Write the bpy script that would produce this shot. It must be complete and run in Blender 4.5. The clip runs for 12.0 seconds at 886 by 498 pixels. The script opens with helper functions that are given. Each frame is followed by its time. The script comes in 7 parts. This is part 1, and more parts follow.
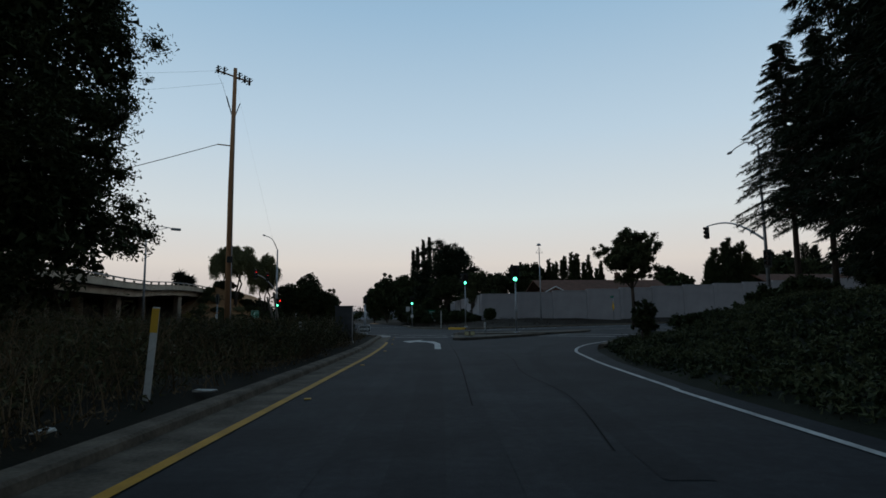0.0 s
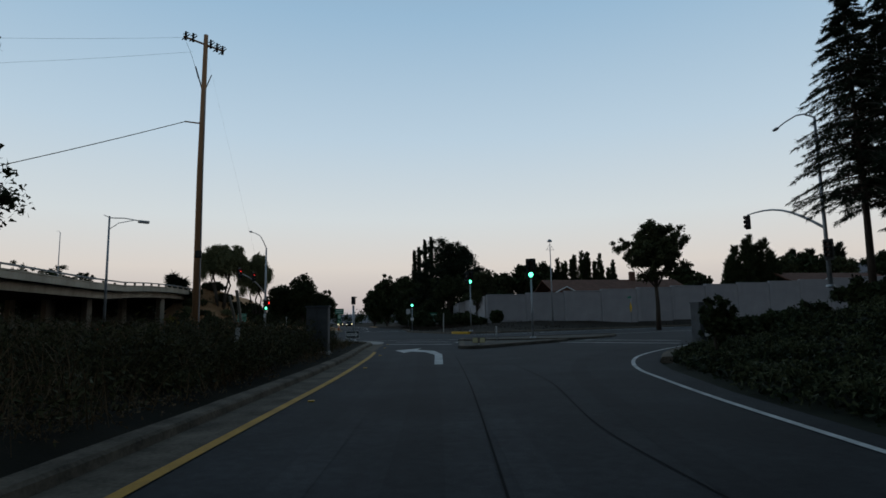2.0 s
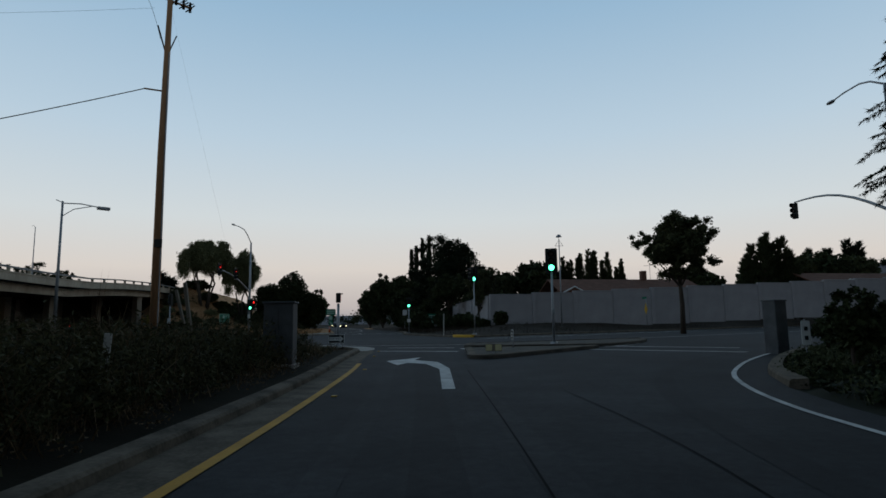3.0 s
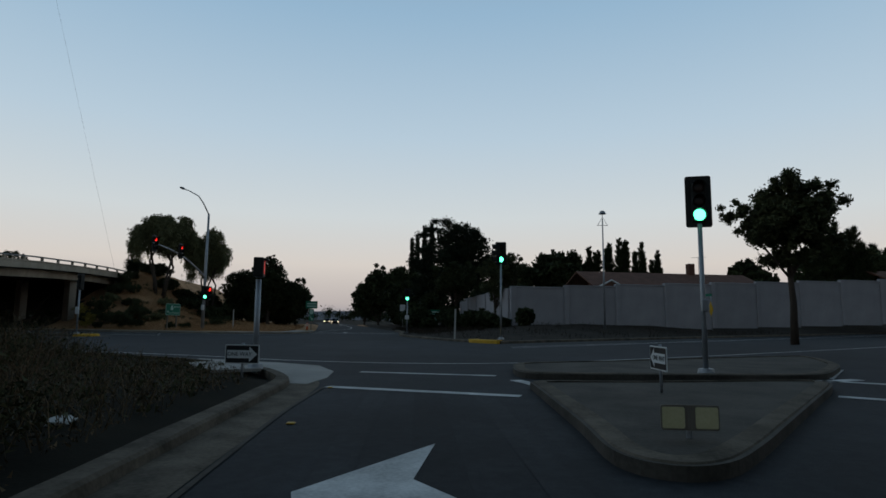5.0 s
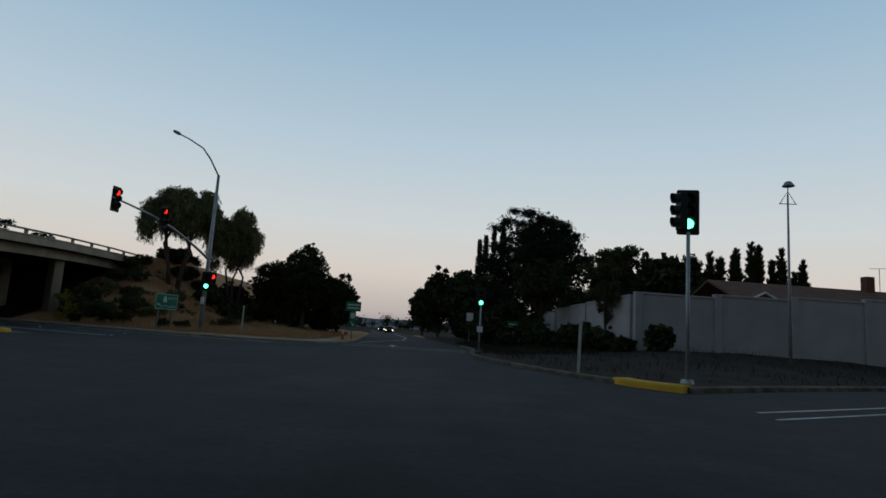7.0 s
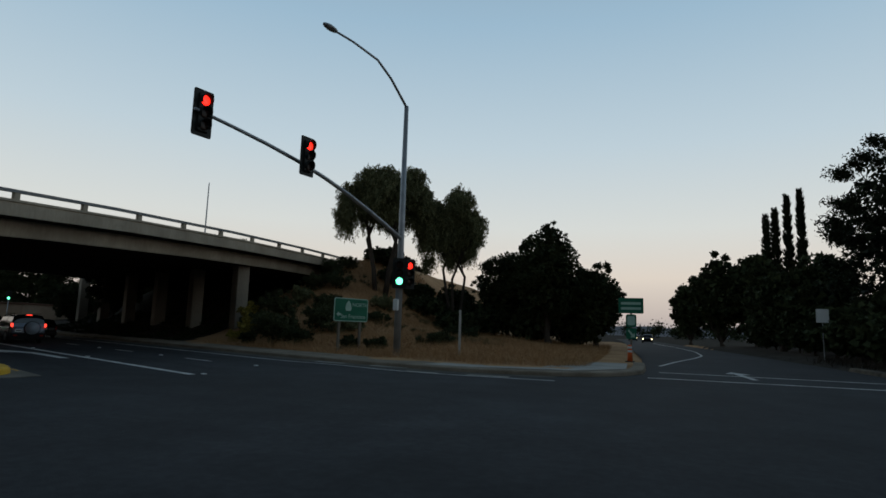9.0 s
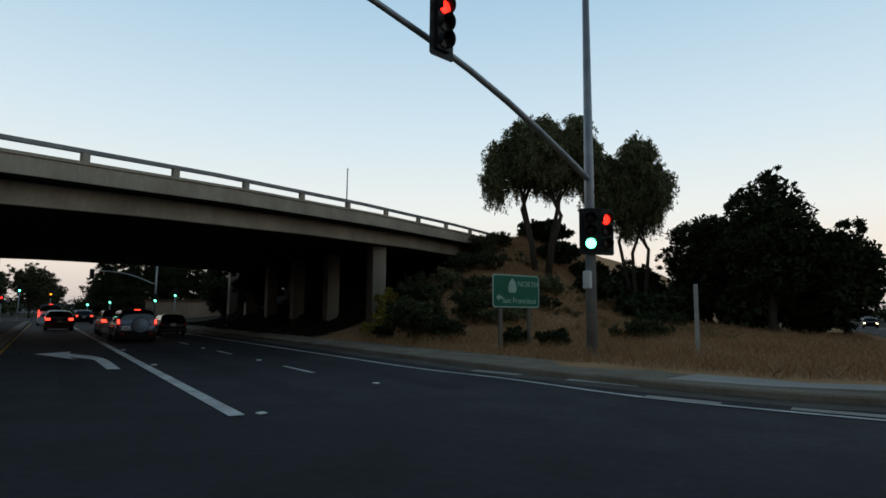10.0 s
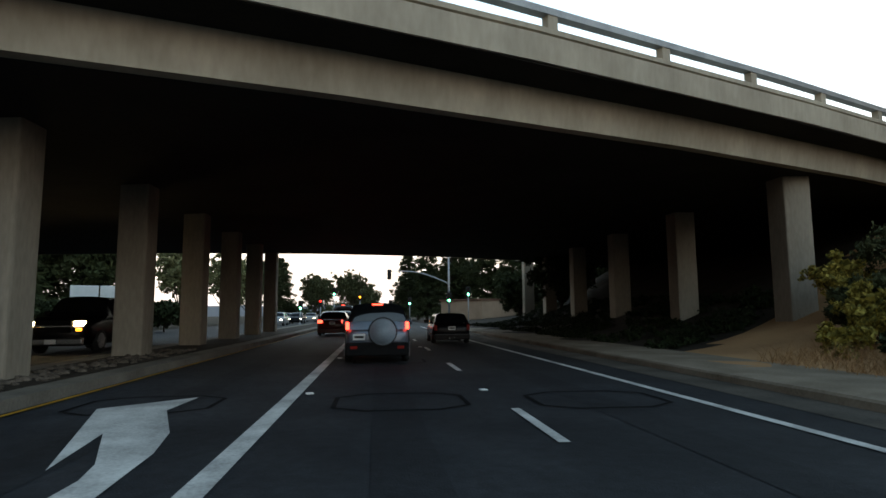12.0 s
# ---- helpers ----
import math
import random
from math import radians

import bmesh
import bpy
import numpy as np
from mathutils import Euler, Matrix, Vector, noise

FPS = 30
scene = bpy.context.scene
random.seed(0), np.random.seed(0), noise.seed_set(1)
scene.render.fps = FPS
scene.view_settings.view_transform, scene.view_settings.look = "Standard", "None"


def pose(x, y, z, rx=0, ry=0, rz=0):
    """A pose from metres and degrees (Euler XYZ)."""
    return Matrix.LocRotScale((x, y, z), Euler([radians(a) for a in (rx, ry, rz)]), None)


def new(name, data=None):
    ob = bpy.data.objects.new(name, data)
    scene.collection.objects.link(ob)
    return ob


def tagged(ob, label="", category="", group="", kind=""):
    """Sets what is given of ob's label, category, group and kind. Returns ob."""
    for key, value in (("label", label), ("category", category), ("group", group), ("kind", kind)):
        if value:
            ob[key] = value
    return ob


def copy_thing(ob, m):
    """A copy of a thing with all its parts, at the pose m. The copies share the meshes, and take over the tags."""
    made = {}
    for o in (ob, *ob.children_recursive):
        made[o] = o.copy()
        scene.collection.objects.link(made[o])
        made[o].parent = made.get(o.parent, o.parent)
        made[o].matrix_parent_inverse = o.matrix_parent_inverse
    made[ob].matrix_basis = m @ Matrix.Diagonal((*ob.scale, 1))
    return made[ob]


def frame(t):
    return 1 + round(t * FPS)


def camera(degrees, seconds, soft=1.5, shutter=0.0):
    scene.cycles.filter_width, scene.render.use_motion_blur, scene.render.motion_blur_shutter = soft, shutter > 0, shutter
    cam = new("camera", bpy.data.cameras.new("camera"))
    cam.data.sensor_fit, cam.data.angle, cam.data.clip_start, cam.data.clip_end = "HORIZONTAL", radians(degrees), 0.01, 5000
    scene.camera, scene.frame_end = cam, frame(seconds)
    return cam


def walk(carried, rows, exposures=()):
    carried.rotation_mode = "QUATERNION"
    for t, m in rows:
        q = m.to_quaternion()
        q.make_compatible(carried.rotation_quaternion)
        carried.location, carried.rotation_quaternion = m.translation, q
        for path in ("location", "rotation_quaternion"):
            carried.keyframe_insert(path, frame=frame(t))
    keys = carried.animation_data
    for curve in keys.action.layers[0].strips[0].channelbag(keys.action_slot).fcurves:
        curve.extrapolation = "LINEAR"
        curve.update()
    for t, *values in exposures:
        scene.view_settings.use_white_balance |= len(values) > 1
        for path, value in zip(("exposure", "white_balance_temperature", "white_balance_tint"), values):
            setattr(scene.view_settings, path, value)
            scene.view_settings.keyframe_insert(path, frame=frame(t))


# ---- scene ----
cam = camera(74.17, 12.0, soft=1.6)
# seconds, eye, yaw, pitch, roll
ROWS = [
    (0, 0.299, 3.282, 1.280, 0.052, 6.678, 0.764),
    (0.5, 0.366, 4.159, 1.292, 0.113, 7.012, 0.833),
    (1, 0.390, 5.548, 1.289, 0.189, 7.051, 0.840),
    (1.5, 0.364, 7.454, 1.285, 0.279, 6.920, 0.771),
    (2, 0.291, 9.839, 1.289, 0.310, 6.962, 0.964),
    (2.5, 0.160, 12.640, 1.294, 0.168, 7.219, 0.949),
    (3, -0.046, 15.827, 1.292, 0.002, 7.123, 0.743),
    (3.2, -0.134, 17.195, 1.259, -0.068, 7.031, 0.770),
    (4.8, -0.752, 29.654, 1.342, -0.115, 7.008, -0.379),
    (5, -0.817, 31.254, 1.350, -0.071, 6.883, -0.520),
    (5.5, -1.006, 35.272, 1.290, 0.142, 7.020, -1.132),
    (6, -1.320, 39.364, 1.252, 1.190, 7.550, -2.344),
    (6.5, -1.925, 43.619, 1.340, 2.945, 7.814, -3.269),
    (6.7, -2.243, 45.361, 1.307, 3.781, 7.854, -3.500),
    (8.3, -6.574, 59.815, 1.336, 19.464, 8.173, -2.514),
    (8.5, -7.436, 61.519, 1.307, 21.934, 8.094, -2.292),
    (9, -9.848, 65.550, 1.342, 27.840, 7.748, -1.754),
    (9.5, -12.550, 69.079, 1.338, 34.554, 7.246, -1.091),
    (10, -15.468, 72.039, 1.282, 42.059, 6.421, -0.502),
    (10.5, -18.575, 74.450, 1.282, 49.802, 6.411, -0.439),
    (11, -21.860, 76.355, 1.204, 57.638, 6.273, 0.440),
    (11.5, -25.086, 77.709, 1.207, 65.166, 6.391, 0.624),
    (12, -28.077, 78.513, 1.150, 69.753, 6.321, 0.392),
]
walk(cam, [(t, pose(x, y, z, 90 + pitch, roll, yaw)) for t, x, y, z, yaw, pitch, roll in ROWS],
     exposures=[(0.0, 0.2, 6500, 10), (4.0, 0.15, 6500, 10), (7.0, 0.1, 6650, 10), (8.5, 0.13, 6850, 10), (9.5, 0.35, 6950, 10), (10.5, 0.75, 6950, 10), (11.25, 1.1, 7100, 10), (11.5, 1.35, 7150, 10), (12.0, 2.0, 7350, 10)])

# ---- world: dusk sky, afterglow in the west ----
world = bpy.data.worlds.new("dusk")
scene.world = world
world.use_nodes = True
wn, wl = world.node_tree.nodes, world.node_tree.links
wn.clear()
w_out = wn.new("ShaderNodeOutputWorld")
w_bg = wn.new("ShaderNodeBackground")
w_co = wn.new("ShaderNodeTexCoord")
w_sep = wn.new("ShaderNodeSeparateXYZ")
w_ramp = wn.new("ShaderNodeValToRGB")
SKY_STEPS = [(0.0, (0.28, 0.27, 0.30)), (0.025, (0.455, 0.408, 0.395)), (0.09, (0.612, 0.566, 0.522)), (0.17, (0.565, 0.61, 0.625)),
             (0.30, (0.43, 0.545, 0.64)), (0.48, (0.275, 0.425, 0.57)), (0.64, (0.19, 0.305, 0.43)), (1.0, (0.02, 0.035, 0.055))]
for _ in range(len(SKY_STEPS) - 2):
    w_ramp.color_ramp.elements.new(0.5)
for e, (p, c) in zip(w_ramp.color_ramp.elements, SKY_STEPS):
    e.position, e.color = p, (*c, 1)
w_dot = wn.new("ShaderNodeVectorMath")
w_dot.operation = "DOT_PRODUCT"
w_dot.inputs[1].default_value = (-0.94, 0.34, 0.0)
w_map = wn.new("ShaderNodeMapRange")
w_map.interpolation_type = "SMOOTHSTEP"
w_map.inputs["From Min"].default_value, w_map.inputs["From Max"].default_value = -1.0, -0.3
w_map.inputs["To Min"].default_value, w_map.inputs["To Max"].default_value = 0.85, 1.0
w_south = wn.new("ShaderNodeVectorMath")
w_south.operation = "DOT_PRODUCT"
w_south.inputs[1].default_value = (0.2, -0.98, 0.0)
w_map2 = wn.new("ShaderNodeMapRange")
w_map2.interpolation_type = "SMOOTHSTEP"
w_map2.inputs["From Min"].default_value, w_map2.inputs["From Max"].default_value = 0.15, 0.95
w_map2.inputs["To Min"].default_value, w_map2.inputs["To Max"].default_value = 1.0, 0.3
w_mul = wn.new("ShaderNodeMath")
w_mul.operation = "MULTIPLY"
wl.new(w_co.outputs["Generated"], w_south.inputs[0])
wl.new(w_south.outputs["Value"], w_map2.inputs["Value"])
wl.new(w_map.outputs[0], w_mul.inputs[0])
wl.new(w_map2.outputs[0], w_mul.inputs[1])
wl.new(w_co.outputs["Generated"], w_sep.inputs[0])
wl.new(w_sep.outputs["Z"], w_ramp.inputs[0])
wl.new(w_co.outputs["Generated"], w_dot.inputs[0])
wl.new(w_dot.outputs["Value"], w_map.inputs["Value"])
wl.new(w_ramp.outputs[0], w_bg.inputs["Color"])
wl.new(w_mul.outputs[0], w_bg.inputs["Strength"])
wl.new(w_bg.outputs[0], w_out.inputs[0])


# ---- materials ----
def mat(name, c1, c2, scale=4.0, rough=0.8, metal=0.0, bump=0.2, fine=60.0, contrast=0.5, per_piece=0.0, stretch=(1, 1, 1), spec=0.2):
    m = bpy.data.materials.new(name)
    m.use_nodes = True
    n, l = m.node_tree.nodes, m.node_tree.links
    b = n["Principled BSDF"]
    b.inputs["Roughness"].default_value, b.inputs["Metallic"].default_value = rough, metal
    b.inputs["Specular IOR Level"].default_value = spec
    co = n.new("ShaderNodeTexCoord")
    mp = n.new("ShaderNodeMapping")
    mp.inputs["Scale"].default_value = stretch
    l.new(co.outputs["Object"], mp.inputs[0])
    big, small = n.new("ShaderNodeTexNoise"), n.new("ShaderNodeTexNoise")
    big.inputs["Scale"].default_value, big.inputs["Detail"].default_value = scale, 5
    small.inputs["Scale"].default_value, small.inputs["Detail"].default_value = fine, 3
    l.new(mp.outputs[0], big.inputs["Vector"])
    l.new(mp.outputs[0], small.inputs["Vector"])
    add = n.new("ShaderNodeMath")
    add.operation = "MULTIPLY_ADD"
    add.inputs[1].default_value = 0.45
    l.new(small.outputs["Fac"], add.inputs[0])
    l.new(big.outputs["Fac"], add.inputs[2])
    rng = n.new("ShaderNodeMapRange")
    rng.inputs["From Min"].default_value, rng.inputs["From Max"].default_value = 0.725 - contrast / 2, 0.725 + contrast / 2
    l.new(add.outputs[0], rng.inputs["Value"])
    mix = n.new("ShaderNodeMix")
    mix.data_type = "RGBA"
    mix.inputs["A"].default_value, mix.inputs["B"].default_value = (*c1, 1), (*c2, 1)
    l.new(rng.outputs[0], mix.inputs["Factor"])
    col = mix.outputs["Result"]
    if per_piece:
        info = n.new("ShaderNodeObjectInfo")
        r2 = n.new("ShaderNodeMapRange")
        r2.inputs["To Min"].default_value, r2.inputs["To Max"].default_value = 1 - per_piece, 1 + per_piece
        l.new(info.outputs["Random"], r2.inputs["Value"])
        sc = n.new("ShaderNodeVectorMath")
        sc.operation = "SCALE"
        l.new(col, sc.inputs[0])
        l.new(r2.outputs[0], sc.inputs["Scale"])
        col = sc.outputs[0]
    l.new(col, b.inputs["Base Color"])
    if bump:
        bp = n.new("ShaderNodeBump")
        bp.inputs["Strength"].default_value, bp.inputs["Distance"].default_value = bump, 0.02
        l.new(add.outputs[0], bp.inputs["Height"])
        l.new(bp.outputs[0], b.inputs["Normal"])
    return m


def leaf_mat(name, c1, c2, rough=0.7):
    """Foliage: colour varies from leaf to leaf."""
    m = bpy.data.materials.new(name)
    m.use_nodes = True
    n, l = m.node_tree.nodes, m.node_tree.links
    b = n["Principled BSDF"]
    b.inputs["Roughness"].default_value = rough
    b.inputs["Specular IOR Level"].default_value = 0.08
    g = n.new("ShaderNodeNewGeometry")
    mix = n.new("ShaderNodeMix")
    mix.data_type = "RGBA"
    mix.inputs["A"].default_value, mix.inputs["B"].default_value = (*c1, 1), (*c2, 1)
    l.new(g.outputs["Random Per Island"], mix.inputs["Factor"])
    l.new(mix.outputs["Result"], b.inputs["Base Color"])
    return m


def glow(name, c, strength):
    m = bpy.data.materials.new(name)
    m.use_nodes = True
    b = m.node_tree.nodes["Principled BSDF"]
    b.inputs["Base Color"].default_value = (*c, 1)
    b.inputs["Emission Color"].default_value = (*c, 1)
    b.inputs["Emission Strength"].default_value = strength
    b.inputs["Roughness"].default_value = 0.3
    return m


def asphalt(name, dark, light):
    """Asphalt: broad stains, worn blotches, grain and pale chips."""
    m = mat(name, dark, light, 0.9, 0.86, 0, 0.5, 55, 0.65, spec=0.18)
    n, l = m.node_tree.nodes, m.node_tree.links
    b = n["Principled BSDF"]
    co = n["Texture Coordinate"]
    base = b.inputs["Base Color"].links[0].from_socket
    fac = None
    for scale, lo, hi, detail in ((0.11, 0.72, 1.3, 4), (0.45, 0.84, 1.16, 5), (7.0, 0.8, 1.2, 2)):
        t = n.new("ShaderNodeTexNoise")
        t.inputs["Scale"].default_value, t.inputs["Detail"].default_value = scale, detail
        l.new(co.outputs["Object"], t.inputs["Vector"])
        r = n.new("ShaderNodeMapRange")
        r.inputs["From Min"].default_value, r.inputs["From Max"].default_value = 0.33, 0.67
        r.inputs["To Min"].default_value, r.inputs["To Max"].default_value = lo, hi
        l.new(t.outputs["Fac"], r.inputs["Value"])
        sc = n.new("ShaderNodeVectorMath")
        sc.operation = "SCALE"
        l.new(base, sc.inputs[0])
        l.new(r.outputs[0], sc.inputs["Scale"])
        base = sc.outputs[0]
    chips = n.new("ShaderNodeTexVoronoi")
    chips.inputs["Scale"].default_value = 28
    l.new(co.outputs["Object"], chips.inputs["Vector"])
    r = n.new("ShaderNodeMapRange")
    r.inputs["From Min"].default_value, r.inputs["From Max"].default_value = 0.1, 0.22
    r.inputs["To Min"].default_value, r.inputs["To Max"].default_value = 1.9, 1.0
    l.new(chips.outputs["Distance"], r.inputs["Value"])
    sc = n.new("ShaderNodeVectorMath")
    sc.operation = "SCALE"
    l.new(base, sc.inputs[0])
    l.new(r.outputs[0], sc.inputs["Scale"])
    l.new(sc.outputs[0], b.inputs["Base Color"])
    return m


ASPHALT = asphalt("asphalt", (0.0115, 0.013, 0.0155), (0.024, 0.026, 0.029))
TRACK_A = asphalt("oil_darkened_asphalt", (0.0085, 0.0095, 0.0115), (0.018, 0.0195, 0.022))
WORN_A = asphalt("tyre_polished_asphalt", (0.015, 0.0165, 0.019), (0.029, 0.031, 0.034))
# soffit concrete: the shade under the bridge is put into its near-black colour
SHADED_C = mat("shaded_soffit_concrete", (0.018, 0.017, 0.016), (0.04, 0.037, 0.034), 0.6, 0.95, 0, 0.15, 14, 0.7, spec=0.1)
BANK_E = mat("mossy_bank_earth", (0.007, 0.009, 0.005), (0.02, 0.022, 0.012), 0.9, 0.95, 0, 0.6, 16, 0.6, spec=0.1)
ISLE_C = mat("dirty_island_concrete", (0.03, 0.026, 0.021), (0.1, 0.086, 0.07), 0.9, 0.92, 0, 0.7, 18, 0.55)
MEDIAN_C = mat("median_concrete", (0.09, 0.08, 0.066), (0.2, 0.178, 0.15), 1.1, 0.9, 0, 0.5, 24, 0.6, spec=0.1)
CONCRETE = mat("concrete", (0.22, 0.21, 0.19), (0.38, 0.355, 0.32), 0.8, 0.9, 0, 0.25, 25, 0.6)
KERB_C = mat("kerb_concrete", (0.05, 0.041, 0.03), (0.15, 0.122, 0.092), 1.7, 0.9, 0, 0.8, 20, 0.42, spec=0.1)
BRIDGE_C = mat("bridge_concrete", (0.33, 0.275, 0.21), (0.53, 0.455, 0.355), 0.45, 0.9, 0, 0.25, 9, 0.55, 0.0, (1, 1, 0.35))


def drip_stains(m, low=0.86):
    """Dark rain streaks and blotches over a concrete."""
    n, l = m.node_tree.nodes, m.node_tree.links
    b = n["Principled BSDF"]
    base = b.inputs["Base Color"].links[0].from_socket
    for scale, stretch, lo, f0, f1 in ((2.1, (1, 1, 0.12), low, 0.3, 0.55), (0.35, (1, 1, 1.6), 0.84, 0.38, 0.6)):
        mp = n.new("ShaderNodeMapping")
        mp.inputs["Scale"].default_value = stretch
        l.new(n["Texture Coordinate"].outputs["Object"], mp.inputs[0])
        t = n.new("ShaderNodeTexNoise")
        t.inputs["Scale"].default_value, t.inputs["Detail"].default_value = scale, 4
        l.new(mp.outputs[0], t.inputs["Vector"])
        r = n.new("ShaderNodeMapRange")
        r.inputs["From Min"].default_value, r.inputs["From Max"].default_value = f0, f1
        r.inputs["To Min"].default_value, r.inputs["To Max"].default_value = lo, 1.0
        l.new(t.outputs["Fac"], r.inputs["Value"])
        sc = n.new("ShaderNodeVectorMath")
        sc.operation = "SCALE"
        l.new(base, sc.inputs[0])
        l.new(r.outputs[0], sc.inputs["Scale"])
        base = sc.outputs[0]
    l.new(base, b.inputs["Base Color"])


drip_stains(BRIDGE_C)
# darker copy of the bridge concrete; the columns' shade is in its colour
PIER_C = mat("shade_toned_column_concrete", (0.17, 0.142, 0.11), (0.36, 0.31, 0.245), 0.7, 0.92, 0, 0.3, 14, 0.7, 0.0, (1, 1, 0.3))
PAVE_C = mat("dusty_pavement_concrete", (0.125, 0.098, 0.071), (0.27, 0.22, 0.168), 1.1, 0.92, 0, 0.5, 22, 0.55, spec=0.1)
WALL_C = mat("sound_wall_concrete", (0.25, 0.24, 0.25), (0.34, 0.33, 0.335), 0.6, 0.9, 0, 0.25, 30, 0.7, 0.06)
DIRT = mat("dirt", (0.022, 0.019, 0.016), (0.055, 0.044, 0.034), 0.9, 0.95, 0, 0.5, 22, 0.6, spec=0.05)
DRY = mat("dry_grass_ground", (0.24, 0.132, 0.066), (0.5, 0.29, 0.15), 0.35, 0.95, 0, 0.7, 26, 0.6, spec=0.05)
WEED_G = mat("weedy_ground", (0.009, 0.0085, 0.006), (0.026, 0.022, 0.015), 0.8, 0.95, 0, 0.6, 25, 0.6, spec=0.05)
WHITE_P = mat("white_road_paint", (0.26, 0.255, 0.245), (0.64, 0.635, 0.61), 1.7, 0.75, 0, 0.2, 30, 0.5)
YELLOW_P = mat("yellow_road_paint", (0.26, 0.125, 0.008), (0.58, 0.3, 0.018), 1.8, 0.7, 0, 0.15, 45, 0.7)
TAR = mat("tar_seal", (0.003, 0.003, 0.0035), (0.006, 0.006, 0.0065), 4, 0.9, 0, 0.2, 50, spec=0.08)
BARK = mat("bark", (0.035, 0.027, 0.021), (0.08, 0.062, 0.048), 3, 0.95, 0, 0.8, 18, 0.6, 0, (1, 1, 0.2))
POLE_W = mat("pole_wood", (0.24, 0.12, 0.058), (0.44, 0.245, 0.132), 2.2, 0.9, 0, 0.5, 20, 0.6, 0, (4, 4, 0.15))
STEEL = mat("galvanised_steel", (0.22, 0.235, 0.25), (0.36, 0.375, 0.39), 2, 0.5, 0.5, 0.05, 30)
DARK = mat("black_signal_housing", (0.012, 0.013, 0.012), (0.022, 0.024, 0.022), 3, 0.5, 0, 0.05, 30)
ROOF = mat("roof_tiles", (0.09, 0.045, 0.03), (0.16, 0.08, 0.055), 1.2, 0.9, 0, 0.5, 20)
STUCCO = mat("stucco", (0.45, 0.41, 0.36), (0.58, 0.54, 0.48), 1, 0.9, 0, 0.2, 40)
LEAF_OAK = leaf_mat("oak_leaves", (0.016, 0.022, 0.009), (0.052, 0.064, 0.028))
LEAF_PINE = leaf_mat("pine_needles", (0.008, 0.013, 0.007), (0.024, 0.033, 0.016))
LEAF_PEP = leaf_mat("pepper_leaves", (0.07, 0.078, 0.038), (0.21, 0.21, 0.105))
LEAF_MID = leaf_mat("shrub_leaves", (0.03, 0.037, 0.017), (0.08, 0.086, 0.04))
LEAF_YEL = leaf_mat("yellowing_leaves", (0.09, 0.085, 0.025), (0.42, 0.32, 0.07))
WEEDS = leaf_mat("weeds", (0.034, 0.026, 0.014), (0.17, 0.115, 0.062))
IVY = leaf_mat("ivy", (0.007, 0.012, 0.005), (0.026, 0.034, 0.013))
STRAW = leaf_mat("dry_grass_blades", (0.23, 0.127, 0.06), (0.5, 0.29, 0.14))


# ---- mesh helpers ----
def mesh_of(name, verts, faces, material=None, smooth=False):
    me = bpy.data.meshes.new(name)
    me.from_pydata([tuple(v) for v in verts], [], [tuple(f) for f in faces])
    if material:
        me.materials.append(material)
    if smooth:
        me.polygons.foreach_set("use_smooth", [True] * len(me.polygons))
    me.update()
    return me


def obj(name, me, parent=None, label="", category="", group="", kind="", m=None):
    ob = new(name, me)
    if m is not None:
        ob.matrix_basis = m
    if parent is not None:
        ob.parent = parent
    return tagged(ob, label, category, group, kind)


def part(name, bm, material, parent, label="", smooth=False):
    me = bpy.data.meshes.new(name)
    bm.to_mesh(me)
    bm.free()
    me.materials.append(material)
    if smooth:
        me.polygons.foreach_set("use_smooth", [True] * len(me.polygons))
    return obj(name, me, parent, label)


def box_bm(lo, hi, bevel=0.0, segs=1):
    bm = bmesh.new()
    bmesh.ops.create_cube(bm, size=1.0)
    for v in bm.verts:
        v.co = Vector([a + (b - a) * (c + 0.5) for a, b, c in zip(lo, hi, v.co)])
    if bevel:
        bmesh.ops.bevel(bm, geom=bm.edges[:], offset=bevel, segments=segs, affect="EDGES", profile=0.6)
    return bm


def tube_data(path, radii, sides=10):
    """A tube along a path: verts and faces."""
    verts, faces = [], []
    path = [Vector(p) for p in path]
    steps = [(q - p).normalized() for p, q in zip(path, path[1:])]
    refs = (Vector((0.31, 0.95, 0.05)), Vector((0.95, -0.31, 0.05)), Vector((0.04, 0.05, 0.998)))
    ref = min(refs, key=lambda r: max(abs(d.dot(r)) for d in steps))
    for i, p in enumerate(path):
        d = (path[min(i + 1, len(path) - 1)] - path[max(i - 1, 0)]).normalized()
        a = d.cross(ref)
        if a.length < 1e-3:
            a = d.cross(Vector((1, 0, 0)))
        a.normalize()
        b = d.cross(a)
        r = radii[i] if hasattr(radii, "__len__") else radii
        for k in range(sides):
            t = 2 * math.pi * k / sides
            verts.append(p + (a * math.cos(t) + b * math.sin(t)) * r)
        if i:
            o = (i - 1) * sides
            for k in range(sides):
                k2 = (k + 1) % sides
                faces.append((o + k, o + k2, o + sides + k2, o + sides + k))
    faces.append(tuple(range(sides))[::-1])
    faces.append(tuple(range(len(verts) - sides, len(verts))))
    return verts, faces


def tube(name, path, radii, material, parent=None, sides=10, label=""):
    v, f = tube_data(path, radii, sides)
    return obj(name, mesh_of(name, v, f, material, sides > 6), parent, label)


def empty(name, m, label, category, group="", kind=""):
    ob = new(name)
    ob.matrix_basis = m
    return tagged(ob, label, category, group, kind)


